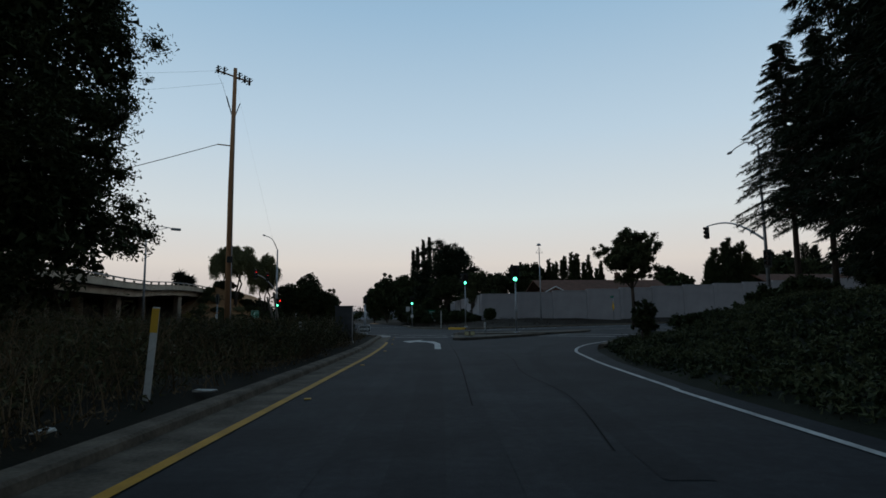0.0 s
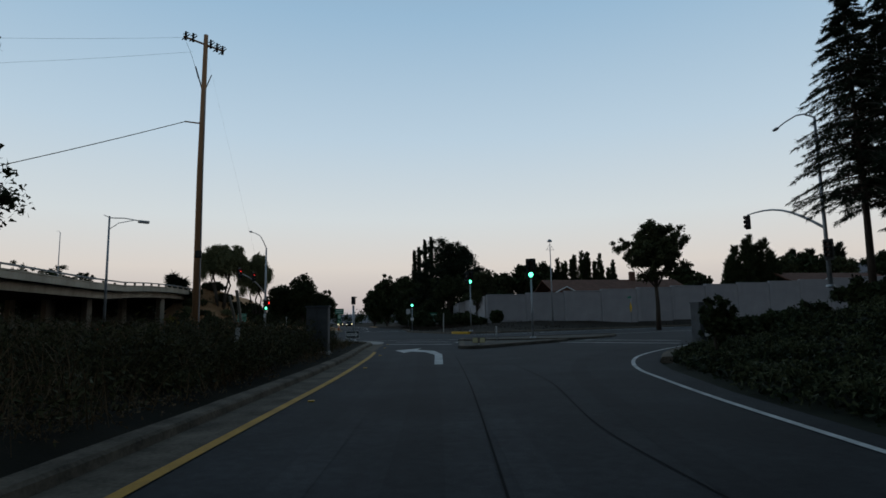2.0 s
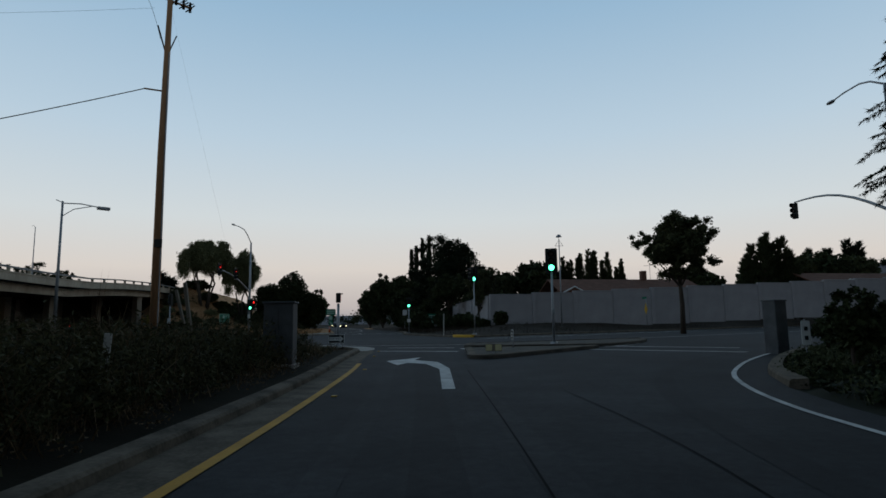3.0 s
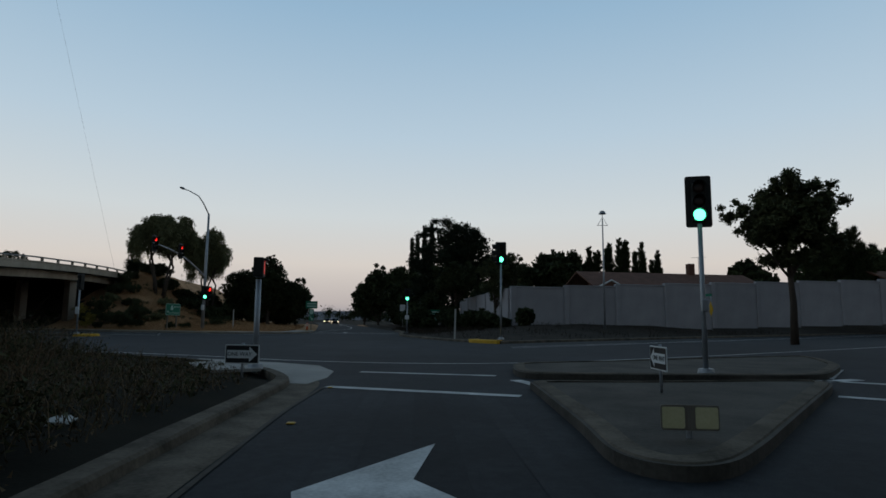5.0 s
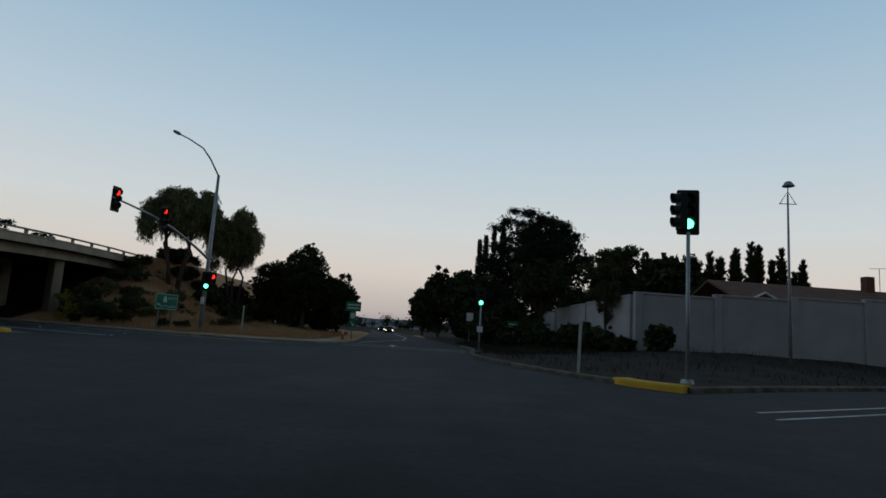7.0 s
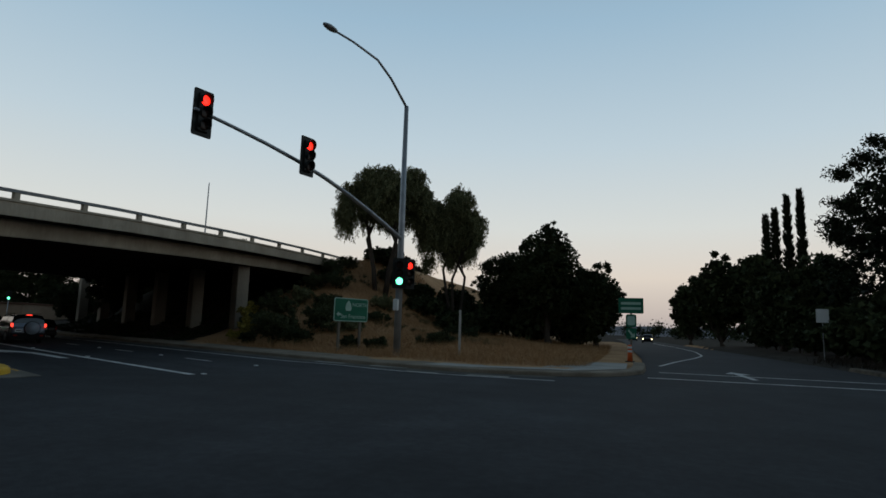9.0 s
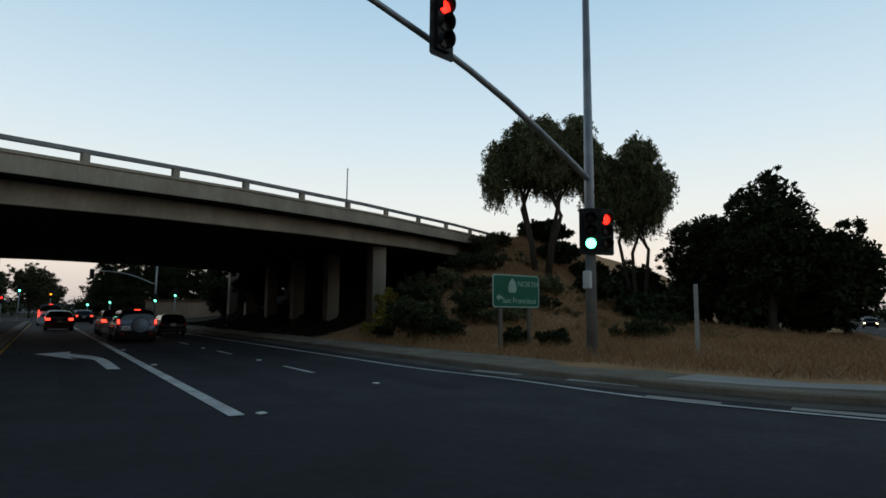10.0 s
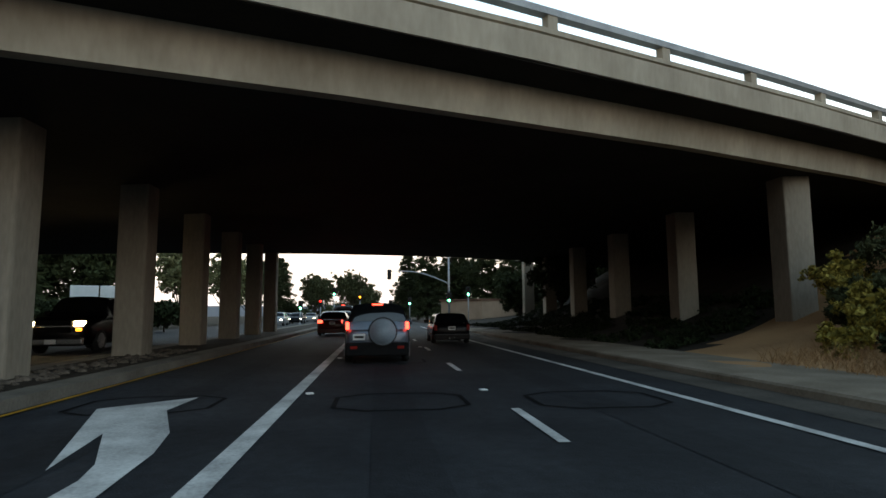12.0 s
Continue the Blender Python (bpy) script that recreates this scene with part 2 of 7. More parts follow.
def slab(name, outline, z0, z1, material, label="", category="", parent=None, kind="structure"):
    """A flat-topped block over an outline."""
    bm = bmesh.new()
    top = bm.faces.new([bm.verts.new((x, y, z1)) for x, y in outline])
    if top.normal.z < 0:
        top.normal_flip()
    bm.normal_update()
    if top.normal.z < 0:
        bmesh.ops.reverse_faces(bm, faces=[top])
    if z0 < z1:
        r = bmesh.ops.extrude_face_region(bm, geom=[top])
        for g in r["geom"]:
            if isinstance(g, bmesh.types.BMVert):
                g.co.z = z1
        low = [v for v in bm.verts if v not in set(x for x in r["geom"] if isinstance(x, bmesh.types.BMVert))]
        for v in low:
            v.co.z = z0
        bmesh.ops.recalc_face_normals(bm, faces=bm.faces[:])
    bmesh.ops.triangulate(bm, faces=[f for f in bm.faces if len(f.verts) > 4])
    me = bpy.data.meshes.new(name)
    bm.to_mesh(me)
    bm.free()
    me.materials.append(material)
    return obj(name, me, parent, label, category, kind=kind)


def ribbon_data(path, left, right, z):
    """A flat strip along a path, from `left` to `right` metres of it."""
    pts = [Vector((p[0], p[1], 0)) for p in path]
    verts, faces = [], []
    for i, p in enumerate(pts):
        d = (pts[min(i + 1, len(pts) - 1)] - pts[max(i - 1, 0)]).normalized()
        n = Vector((d.y, -d.x, 0))
        for off in (left, right):
            q = p + n * off
            verts.append((q.x, q.y, z))
        if i:
            faces.append((2 * i - 2, 2 * i - 1, 2 * i + 1, 2 * i))
    return verts, faces


def smooth_path(pts, n=8):
    """Catmull-Rom through the points."""
    pts = [Vector((*p, 0)[:3]) for p in pts]
    out = []
    for i in range(len(pts) - 1):
        p0, p1, p2, p3 = pts[max(i - 1, 0)], pts[i], pts[i + 1], pts[min(i + 2, len(pts) - 1)]
        for k in range(n):
            t = k / n
            out.append(0.5 * ((2 * p1) + (p2 - p0) * t + (2 * p0 - 5 * p1 + 4 * p2 - p3) * t * t + (3 * p1 - p0 - 3 * p2 + p3) * t ** 3))
    out.append(pts[-1])
    return out


def stripe(name, pts, width, material, z=0.012, n=8, label="", parent=None):
    path = smooth_path(pts, n) if len(pts) > 2 else [Vector((*p, 0)) for p in pts]
    v, f = ribbon_data(path, -width / 2, width / 2, z)
    return obj(name, mesh_of(name, v, f, material), parent, label, "" if parent else "road marking", "", "" if parent else "structure")


def kerb(name, pts, width=0.45, height=0.15, material=None, label="", n=8):
    """A kerb whose road face runs along the points; it lies to their left."""
    path = smooth_path(pts, n)
    verts, faces = [], []
    prof = [(0.0, -0.05), (-0.03, height * 0.75), (-0.07, height), (-width, height + 0.01), (-width, -0.05)]
    for i, p in enumerate(path):
        d = (path[min(i + 1, len(path) - 1)] - path[max(i - 1, 0)]).normalized()
        nn = Vector((d.y, -d.x, 0))
        for off, z in prof:
            q = p + nn * off
            verts.append((q.x, q.y, z + 0.012 * noise.noise((q.x * 0.7, q.y * 0.7, off * 3))))
        if i:
            o = (i - 1) * 5
            for k in range(4):
                faces.append((o + k, o + k + 1, o + 5 + k + 1, o + 5 + k))
    faces += [(0, 1, 2, 3, 4), tuple(range(len(verts) - 1, len(verts) - 6, -1))]
    return obj(name, mesh_of(name, verts, faces, material or KERB_C), None, label, "kerb", "", "structure")


def terrain(name, lo, hi, step, height, material, label, category="ground", keep=None):
    """A grid of ground whose height is a function of x and y."""
    nx, ny = int((hi[0] - lo[0]) / step) + 1, int((hi[1] - lo[1]) / step) + 1
    verts = []
    for j in range(ny):
        for i in range(nx):
            x, y = lo[0] + i * step, lo[1] + j * step
            verts.append((x, y, height(x, y)))
    faces = []
    for j in range(ny - 1):
        for i in range(nx - 1):
            a = j * nx + i
            if keep is None or keep(lo[0] + (i + 0.5) * step, lo[1] + (j + 0.5) * step):
                faces.append((a, a + 1, a + nx + 1, a + nx))
    return obj(name, mesh_of(name, verts, faces, material, True), None, label, category, "", "structure")


def leaves_mesh(name, centres, radii, count, size, material, seed, flat=0.6, droop=0.0, long=1.6, core=None, spread_out=0.5):
    """Many small pointed leaves scattered in clumps; core adds a share of larger ones deep inside."""
    g = np.random.default_rng(seed)
    centres, radii = np.array(centres, float), np.array(radii, float)
    w = radii ** 2
    idx = g.choice(len(centres), count, p=w / w.sum())
    d = g.normal(size=(count, 3))
    d /= np.linalg.norm(d, axis=1)[:, None]
    r = np.minimum(np.abs(g.normal(0, spread_out, count)) + 0.1 * g.random(count), 0.92 + 0.16 * g.random(count))
    p = centres[idx] + d * (r * radii[idx])[:, None] * np.array([1, 1, flat])
    s = size * (0.6 + 0.8 * g.random(count))
    if core is not None:
        mid, reach, n_core, big = core
        q = g.normal(size=(n_core, 3))
        q = q / np.linalg.norm(q, axis=1)[:, None] * (g.random(n_core) ** 0.4)[:, None]
        p = np.concatenate([p, np.array(mid) + q * np.array(reach)])
        s = np.concatenate([s, big * (0.6 + 0.8 * g.random(n_core))])
        count += n_core
    s = s[:, None]
    a = g.normal(size=(count, 3))
    a[:, 2] -= droop * 2
    a /= np.linalg.norm(a, axis=1)[:, None]
    b = np.cross(a, g.normal(size=(count, 3)))
    b /= np.linalg.norm(b, axis=1)[:, None] + 1e-9
    tri = np.stack([p - a * s * long / 2 - b * s * 0.42, p - a * s * long / 2 + b * s * 0.42, p + a * s * long / 2], 1).reshape(-1, 3)
    return triangles_mesh(name, tri, material)


def triangles_mesh(name, tri, material):
    count = len(tri) // 3
    me = bpy.data.meshes.new(name)
    me.vertices.add(3 * count)
    me.vertices.foreach_set("co", tri.astype(np.float32).ravel())
    me.loops.add(3 * count)
    me.loops.foreach_set("vertex_index", np.arange(3 * count, dtype=np.int32))
    me.polygons.add(count)
    me.polygons.foreach_set("loop_start", np.arange(0, 3 * count, 3, dtype=np.int32))
    me.materials.append(material)
    me.update(calc_edges=True)
    me.validate()
    return me


def limbs_data(root, tips, r0, seed, bend=0.25):
    """Limbs from a root point to the tips, as tubes joined in one mesh."""
    rnd = random.Random(seed)
    verts, faces = [], []
    root = Vector(root)
    for tip in tips:
        tip = Vector(tip)
        mid = root.lerp(tip, 0.5) + Vector((rnd.uniform(-1, 1), rnd.uniform(-1, 1), rnd.uniform(0, 1))) * bend * (tip - root).length * 0.5
        path = [root.lerp(mid, 0.0), root.lerp(mid, 0.55), mid, mid.lerp(tip, 0.6), tip]
        v, f = tube_data(path, [r0, r0 * 0.75, r0 * 0.55, r0 * 0.35, r0 * 0.12], 6)
        o = len(verts)
        verts += v
        faces += [tuple(o + k for k in q) for q in f]
    return verts, faces


def broad_tree(x, y, z, height, spread, seed, leaf, count, size, label, trunk=0.25, crown_from=0.35, flat=0.75, droop=0.0, clumps=70, lean=0.0, trunks=1, ragged=0.35, name="tree", tuft=1.0, solid=0.62, taper=0.0):
    """A broad-leaved tree: trunk, limbs and a crown of many leaf clumps with gaps and an uneven outline."""
    rnd = random.Random(seed)
    count, size = int(count * 0.5), size * 1.36
    height, spread = height * 1.06, spread * 1.1
    tree = empty(name, pose(x, y, z), label, name.replace("_", " "))
    base = height * crown_from
    half = (height - base) / 2
    cs, rs = [], []
    for _ in range(int(clumps * 2.2)):
        d = Vector((rnd.gauss(0, 1), rnd.gauss(0, 1), rnd.gauss(0, 1))).normalized()
        out = min(1.04, 0.9 + ragged * noise.noise(d * 1.7 + Vector((seed, 0, 0))) + 0.5 * ragged * noise.noise(d * 4 + Vector((0, seed, 0))))
        q = out * (rnd.random() ** 0.3 if rnd.random() < 0.8 else rnd.random())
        r = spread * (0.05 + 0.17 * rnd.random() ** 1.6) * tuft
        k = max(0.1, 1 - r / spread * 0.8)
        low = (0.75 + 0.25 * min(1, (d.z + 1) * 1.2)) * (1 - taper * max(0.0, d.z * q) ** 0.8)
        cs.append((d.x * q * spread * k * low + lean * (d.z + 1) / 2, d.y * q * spread * k * low, base + half + d.z * q * half * k))
        rs.append(r)
    # no clump floats free of its neighbours
    ca, ra = np.array(cs), np.array(rs)
    gap = np.sort(np.linalg.norm(ca[:, None] - ca[None], axis=2) - (ra[:, None] + ra[None]) * 0.62, axis=1)
    limit = max(0.0, np.quantile(gap[:, 4], 0.8))
    cs, rs = [c for c, q in zip(cs, gap) if q[4] <= limit], [r for r, q in zip(rs, gap) if q[4] <= limit]
    for k in range(trunks):
        ox = (k - (trunks - 1) / 2) * spread * 0.22
        top = (ox * 2.2 + lean * 0.4, rnd.uniform(-0.3, 0.3), base + half)
        tube("trunk", [(ox, 0, -0.5), (ox * 1.3 + rnd.uniform(-.1, .1), rnd.uniform(-.1, .1), max(0.3, base * 0.5)), (ox * 1.7, rnd.uniform(-.2, .2), max(0.6, base)), top],
             [trunk * 1.3, trunk, trunk * 0.8, trunk * 0.35], BARK, tree, 9)
        for n_limb, tip in enumerate(cs[k::trunks][:9]):
            v, f = limbs_data((ox * 1.6, 0, max(0.5, base * 0.85)), [tip], trunk * 0.42, seed + k * 31 + n_limb)
            obj("limb", mesh_of("limb", v, f, BARK, True), tree)
    core_z = base + half * (1 - 0.25 * taper)
    core = ((lean * 0.5, 0, core_z), (spread * solid * (1 - 0.35 * taper), spread * solid * (1 - 0.35 * taper), half * solid), int(600 + count * 0.09), max(size * 1.9, 0.16)) if solid else None
    obj("crown", leaves_mesh("crown", cs, rs, count, size, leaf, seed, flat, droop, 1.8, core), tree, kind="stuff")
    return tree


def weeping_tree(x, y, z, lobes, stems, seed, leaf, count, size, label, trunk=0.16):
    """A weeping tree: bare leaning stems and a crown of lobes (x, y, z, half width, half height) hung with strands of narrow leaves."""
    g = np.random.default_rng(seed)
    rnd = random.Random(seed)
    tree = empty("tree", pose(x, y, z), label, "tree")
    for k, (sx, sy) in enumerate(stems):
        top = lobes[k % len(lobes)]
        knee = Vector((sx * 2.6 + rnd.uniform(-0.3, 0.3), sy * 2.6, top[2] * 0.5))
        tube("trunk", [(sx, sy, -0.6), (sx * 1.6, sy * 1.6, top[2] * 0.22), knee, (top[0] * 0.7, top[1] * 0.7, top[2] * 0.85), (top[0], top[1], top[2] + top[4] * 0.3)],
             [trunk * 1.35, trunk, trunk * 0.8, trunk * 0.55, trunk * 0.2], BARK, tree, 9)
        for n_limb in range(5):
            a, q = rnd.uniform(0, 2 * math.pi), rnd.uniform(0.5, 0.85)
            tip = (top[0] + top[3] * q * math.cos(a), top[1] + top[3] * q * math.sin(a), top[2] + top[4] * rnd.uniform(-0.1, 0.6))
            v, f = limbs_data(knee.lerp(Vector(top[:3]), rnd.uniform(0.0, 0.6)), [tip], trunk * 0.4, seed + 31 * k + n_limb)
            obj("limb", mesh_of("limb", v, f, BARK, True), tree)
    lob = np.array(lobes, float)
    w = lob[:, 3] ** 2 * lob[:, 4]
    per = 16
    n = count // per
    # tufts sit on each lobe, and each tuft holds some strands
    m = n // 16
    idx = g.choice(len(lob), m, p=w / w.sum())
    d = g.normal(size=(m, 3))
    d[:, 2] += 0.25
    d /= np.linalg.norm(d, axis=1)[:, None]
    bulge = np.array([1 + 0.55 * noise.noise(Vector(q) * 2.2 + Vector((seed + i, 0, 0))) for q, i in zip(d, idx)])
    r = bulge * np.where(g.random(m) < 0.75, 0.82 + 0.18 * g.random(m), 0.3 + 0.5 * g.random(m))
    tuft = lob[idx, :3] + d * r[:, None] * np.stack([lob[idx, 3], lob[idx, 3], lob[idx, 4]], 1)
    low = np.clip(0.5 - d[:, 2] * 0.5, 0.15, 1)
    pick = g.integers(0, m, n)
    p0 = tuft[pick] + g.normal(0, 0.2, (n, 3))
    length = (0.15 + 0.85 * low[pick]) * (0.5 + g.random(n))
    sway = g.normal(0, 0.16, (n, 2))
    t = g.random((n, per))
    px = p0[:, None, :] + np.concatenate([sway[:, None, :] * t[..., None], -(length[:, None] * t)[..., None]], 2) + g.normal(0, 0.05, (n, per, 3))
    p = px.reshape(-1, 3)
    a = g.normal(0, 0.55, (len(p), 3))
    a[:, 2] -= 0.8
    a /= np.linalg.norm(a, axis=1)[:, None]
    b = np.cross(a, g.normal(size=a.shape))
    b /= np.linalg.norm(b, axis=1)[:, None] + 1e-9
    ln = (size * (0.7 + 0.7 * g.random(len(p))))[:, None]
    tri = np.stack([p - b * ln * 0.16, p + b * ln * 0.16, p + a * ln], 1).reshape(-1, 3)
    obj("crown", triangles_mesh("crown", tri, leaf), tree, kind="stuff")
    return tree


def conifer(x, y, z, height, spread, seed, leaf, count, size, label, trunk=0.3, crown_from=0.15, boughs=90, droop=0.3, power=0.75, name="tree", fine=1.0):
    """A conifer: straight trunk and drooping boughs with needle sprays along them."""
    rnd = random.Random(seed)
    count, size = int(count * 0.52), size * 1.25
    tree = empty(name, pose(x, y, z), label, name.replace("_", " "))
    tube("trunk", [(0, 0, -0.5), (0.1, 0, height * 0.4), (0, 0.1, height * 0.97)], [trunk * 1.2, trunk * 0.8, 0.04], BARK, tree, 9)
    verts, faces, sprays = [], [], []
    per = max(8, count // boughs)
    g = np.random.default_rng(seed)
    for k in range(boughs):
        h = crown_from + (0.98 - crown_from) * ((k + rnd.random()) / boughs) ** 0.9
        taper = (1 - max(0, (h - crown_from) / (1 - crown_from))) ** power
        reach = (spread * taper * (0.8 + 0.2 * min(1, (h - crown_from + 0.04) * 7)) + 0.2) * rnd.choice((0.5, 0.75, 0.88, 1.0, 1.08)) * rnd.uniform(0.88, 1.08)
        a = rnd.uniform(0, 2 * math.pi)
        r0 = Vector((0, 0, height * h))
        tip = Vector((reach * math.cos(a), reach * math.sin(a), height * h - reach * droop * rnd.uniform(0.2, 0.95)))
        mid = r0.lerp(tip, 0.5) + Vector((0, 0, reach * rnd.uniform(0.06, 0.16)))
        v, f = tube_data([r0, mid, tip], [0.05, 0.03, 0.008], 4)
        o = len(verts)
        verts += v
        faces += [tuple(o + q for q in ff) for ff in f]
        # sprays along the bough, hanging out and down from it
        share = int(per * (0.35 + 0.65 * reach / (spread + 0.2)) * 1.35)
        s = 0.12 + 0.88 * g.random(share) ** 0.8
        on = np.where(s[:, None] < 0.5, np.array(r0) + (np.array(mid) - np.array(r0)) * (s * 2)[:, None], np.array(mid) + (np.array(tip) - np.array(mid)) * (s * 2 - 1)[:, None])
        lat = g.choice((-1, 1), share) * g.random(share) ** 0.7 * (1.08 - s) * reach * 0.5 * fine
        side, out = np.array((-math.sin(a), math.cos(a), 0)), np.array((math.cos(a), math.sin(a), 0))
        hang = (0.06 + 0.25 * np.abs(lat)) * np.sign(droop)
        p = on + side * lat[:, None] + out * (np.abs(lat) * 0.5)[:, None] + np.array((0, 0, -1)) * (hang * g.random(share))[:, None]
        d = out * 0.7 + side * (np.sign(lat) * 0.55)[:, None] + np.array((0, 0, -1)) * (droop * 1.9) + g.normal(0, 0.45, (share, 3))
        d /= np.linalg.norm(d, axis=1)[:, None]
        w = np.cross(d, g.normal(size=(share, 3)))
        w /= np.linalg.norm(w, axis=1)[:, None] + 1e-9
        ln = size * (3.5 + 3.5 * g.random(share))[:, None]
        wd = size * 0.5
        sprays.append(np.stack([p - w * wd, p + w * wd, p + d * ln], 1).reshape(-1, 3))
    obj("bough_wood", mesh_of("bough_wood", verts, faces, BARK), tree, kind="stuff")
    obj("crown", triangles_mesh("crown", np.concatenate(sprays), leaf), tree, kind="stuff")
    return tree


# ---- plan ----
U = Vector((-0.971, 0.239, 0))   # along the street, towards the bridge
N = Vector((0.239, 0.971, 0))    # across it, away from the ramp
O = Vector((-22.4, 75.9, 0))     # where the lane line begins


def st(u, n, z=0.0):
    p = O + U * u + N * n
    return (p.x, p.y, z)


def xy(u, n):
    return st(u, n)[:2]


BW = Vector((-0.18, 0.984, 0))   # along the bridge
BN = Vector((-0.984, -0.18, 0))  # across it, away from the crossing
BA = Vector((-36.2, 80.55, 0))


def br(a, b, z):
    p = BA + BW * a + BN * b
    return (p.x, p.y, z)


def smoothstep(a, b, v):
    t = min(1, max(0, (v - a) / (b - a)))
    return t * t * (3 - 2 * t)


RAMP_LEFT = [(-2.9, -25), (-2.9, 8), (-2.92, 18), (-2.97, 25), (-3.15, 31), (-3.55, 37), (-3.75, 41), (-3.95, 43.6), (-4.6, 45.3), (-5.7, 47.0), (-7.3, 48.6), (-11.0, 50.9), (-22, 56.2), (-40, 63.5), (-80, 73.5), (-160, 93)]
RAMP_RIGHT = [(4.3, -25), (4.3, 8), (4.32, 14), (4.75, 20), (5.4, 24.5), (6.0, 27.0), (7.0, 29.5), (8.5, 32.2), (10.4, 35.0), (13.0, 38.2), (24, 48), (60, 76), (140, 138)]

# ---- ground ----
terrain("ground", (-900, -200), (900, 1200), 100, lambda x, y: -0.12, WEED_G, "dry weedy ground reaching to the hills")
road_outline = [(p[0] - 0.2, p[1]) for p in RAMP_LEFT] + [(-160, 140), xy(130, 6.9), xy(45, 6.9), xy(18, 6.9), xy(9, 6.8), (-22.5, 83.0), (-18, 82.4), (-14.5, 84.0), (-13.3, 87), (-15.5, 100), (-22, 132), (-32, 180), (-46, 240),
                (-39, 240), (-24.5, 180), (-13.5, 132), (-7.0, 102), (-4.9, 90), (-4.3, 80), (-1.5, 71.5), (1.0, 67.0), (2.5, 65.4), (8, 70.2), (20, 79.8), (60, 112), (140, 176)] + [(p[0] + 0.4, p[1]) for p in RAMP_RIGHT[::-1]]
slab("road", road_outline, 0.0, 0.0, ASPHALT, "dark grey asphalt road and crossing, worn and patched", "road")


# ---- shape of the ground round the roads ----
POLY = np.array(road_outline)


def road_distance(pts):
    """Metres outside the road's outline (negative inside), for an array of points."""
    a, b = POLY, np.roll(POLY, -1, 0)
    best = np.full(len(pts), 1e9)
    inside = np.zeros(len(pts), bool)
    for p, q in zip(a, b):
        d = q - p
        t = np.clip(((pts - p) @ d) / (d @ d + 1e-9), 0, 1)
        best = np.minimum(best, np.hypot(*(pts - p - t[:, None] * d).T))
        cross = (p[1] > pts[:, 1]) != (q[1] > pts[:, 1])
        with np.errstate(divide="ignore", invalid="ignore"):
            xs = (q[0] - p[0]) * (pts[:, 1] - p[1]) / (q[1] - p[1] + 1e-12) + p[0]
        inside ^= cross & (pts[:, 0] < xs)
    return np.where(inside, -best, best)


def sstep(a, b, v):
    t = np.clip((v - a) / (b - a), 0, 1)
    return t * t * (3 - 2 * t)


def ground_height(pts):
    """Height of the ground at points (n x 2), and the region it belongs to."""
    x, y = pts[:, 0], pts[:, 1]
    d = road_distance(pts)
    z = -0.07 + 0.20 * sstep(0.35, 0.8, d)
    rel = pts - np.array([O.x, O.y])
    u, n = rel @ np.array([U.x, U.y]), rel @ np.array([N.x, N.y])
    rb = pts - np.array([BA.x, BA.y])
    a, b = rb @ np.array([BW.x, BW.y]), rb @ np.array([BN.x, BN.y])
    bumps = np.array([noise.noise((p[0] * 0.23, p[1] * 0.23, 0.3)) * 0.12 + noise.noise((p[0] * 0.9, p[1] * 0.9, 3.3)) * 0.05 for p in pts])
    region = np.zeros(len(pts), int)
    se = (x > 3) & (y < 52 + (x - 12) * 0.8) & (y - 36 < (x - 11) * 0.9 + 4)
    z = np.where(se, z + 1.7 * sstep(1.2, 8.0, d) + 1.3 * sstep(8, 22, d), z)
    region[se] = 1
    nw = (n > 5.5) & (x < -7 - (y - 85) * 0.15) & (x < -8)
    hill = 6.2 * sstep(9.0, 30.0, n) * sstep(-11, 1, b) * (1 - sstep(29, 34, b)) + 0.35 * sstep(3.5, 9, d) + 1.25 * sstep(6, 24, d)
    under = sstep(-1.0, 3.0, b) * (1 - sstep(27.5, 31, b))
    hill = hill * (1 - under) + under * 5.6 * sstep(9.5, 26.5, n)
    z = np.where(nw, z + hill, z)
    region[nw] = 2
    # under the bridge the slope switches to the darker earth material
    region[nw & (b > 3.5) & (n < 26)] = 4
    ne = (~nw) & (~se) & (x > -8 - (y - 85) * 0.2) & (y > 60)
    z = np.where(ne, z + np.clip(1.0 + 0.03 * (x - 14), 0.1, 4) * sstep(0.8, 13, d), z)
    region[ne] = 3
    sw = (x < -2) & (y < 72) & (n < 0)
    z = np.where(sw, z + 0.6 * sstep(3, 22, d) + 5.6 * sstep(-34, -52, a) * sstep(-8, 2, b), z)
    region[sw] = 0
    return z + bumps * sstep(0.3, 2.0, d), region, d


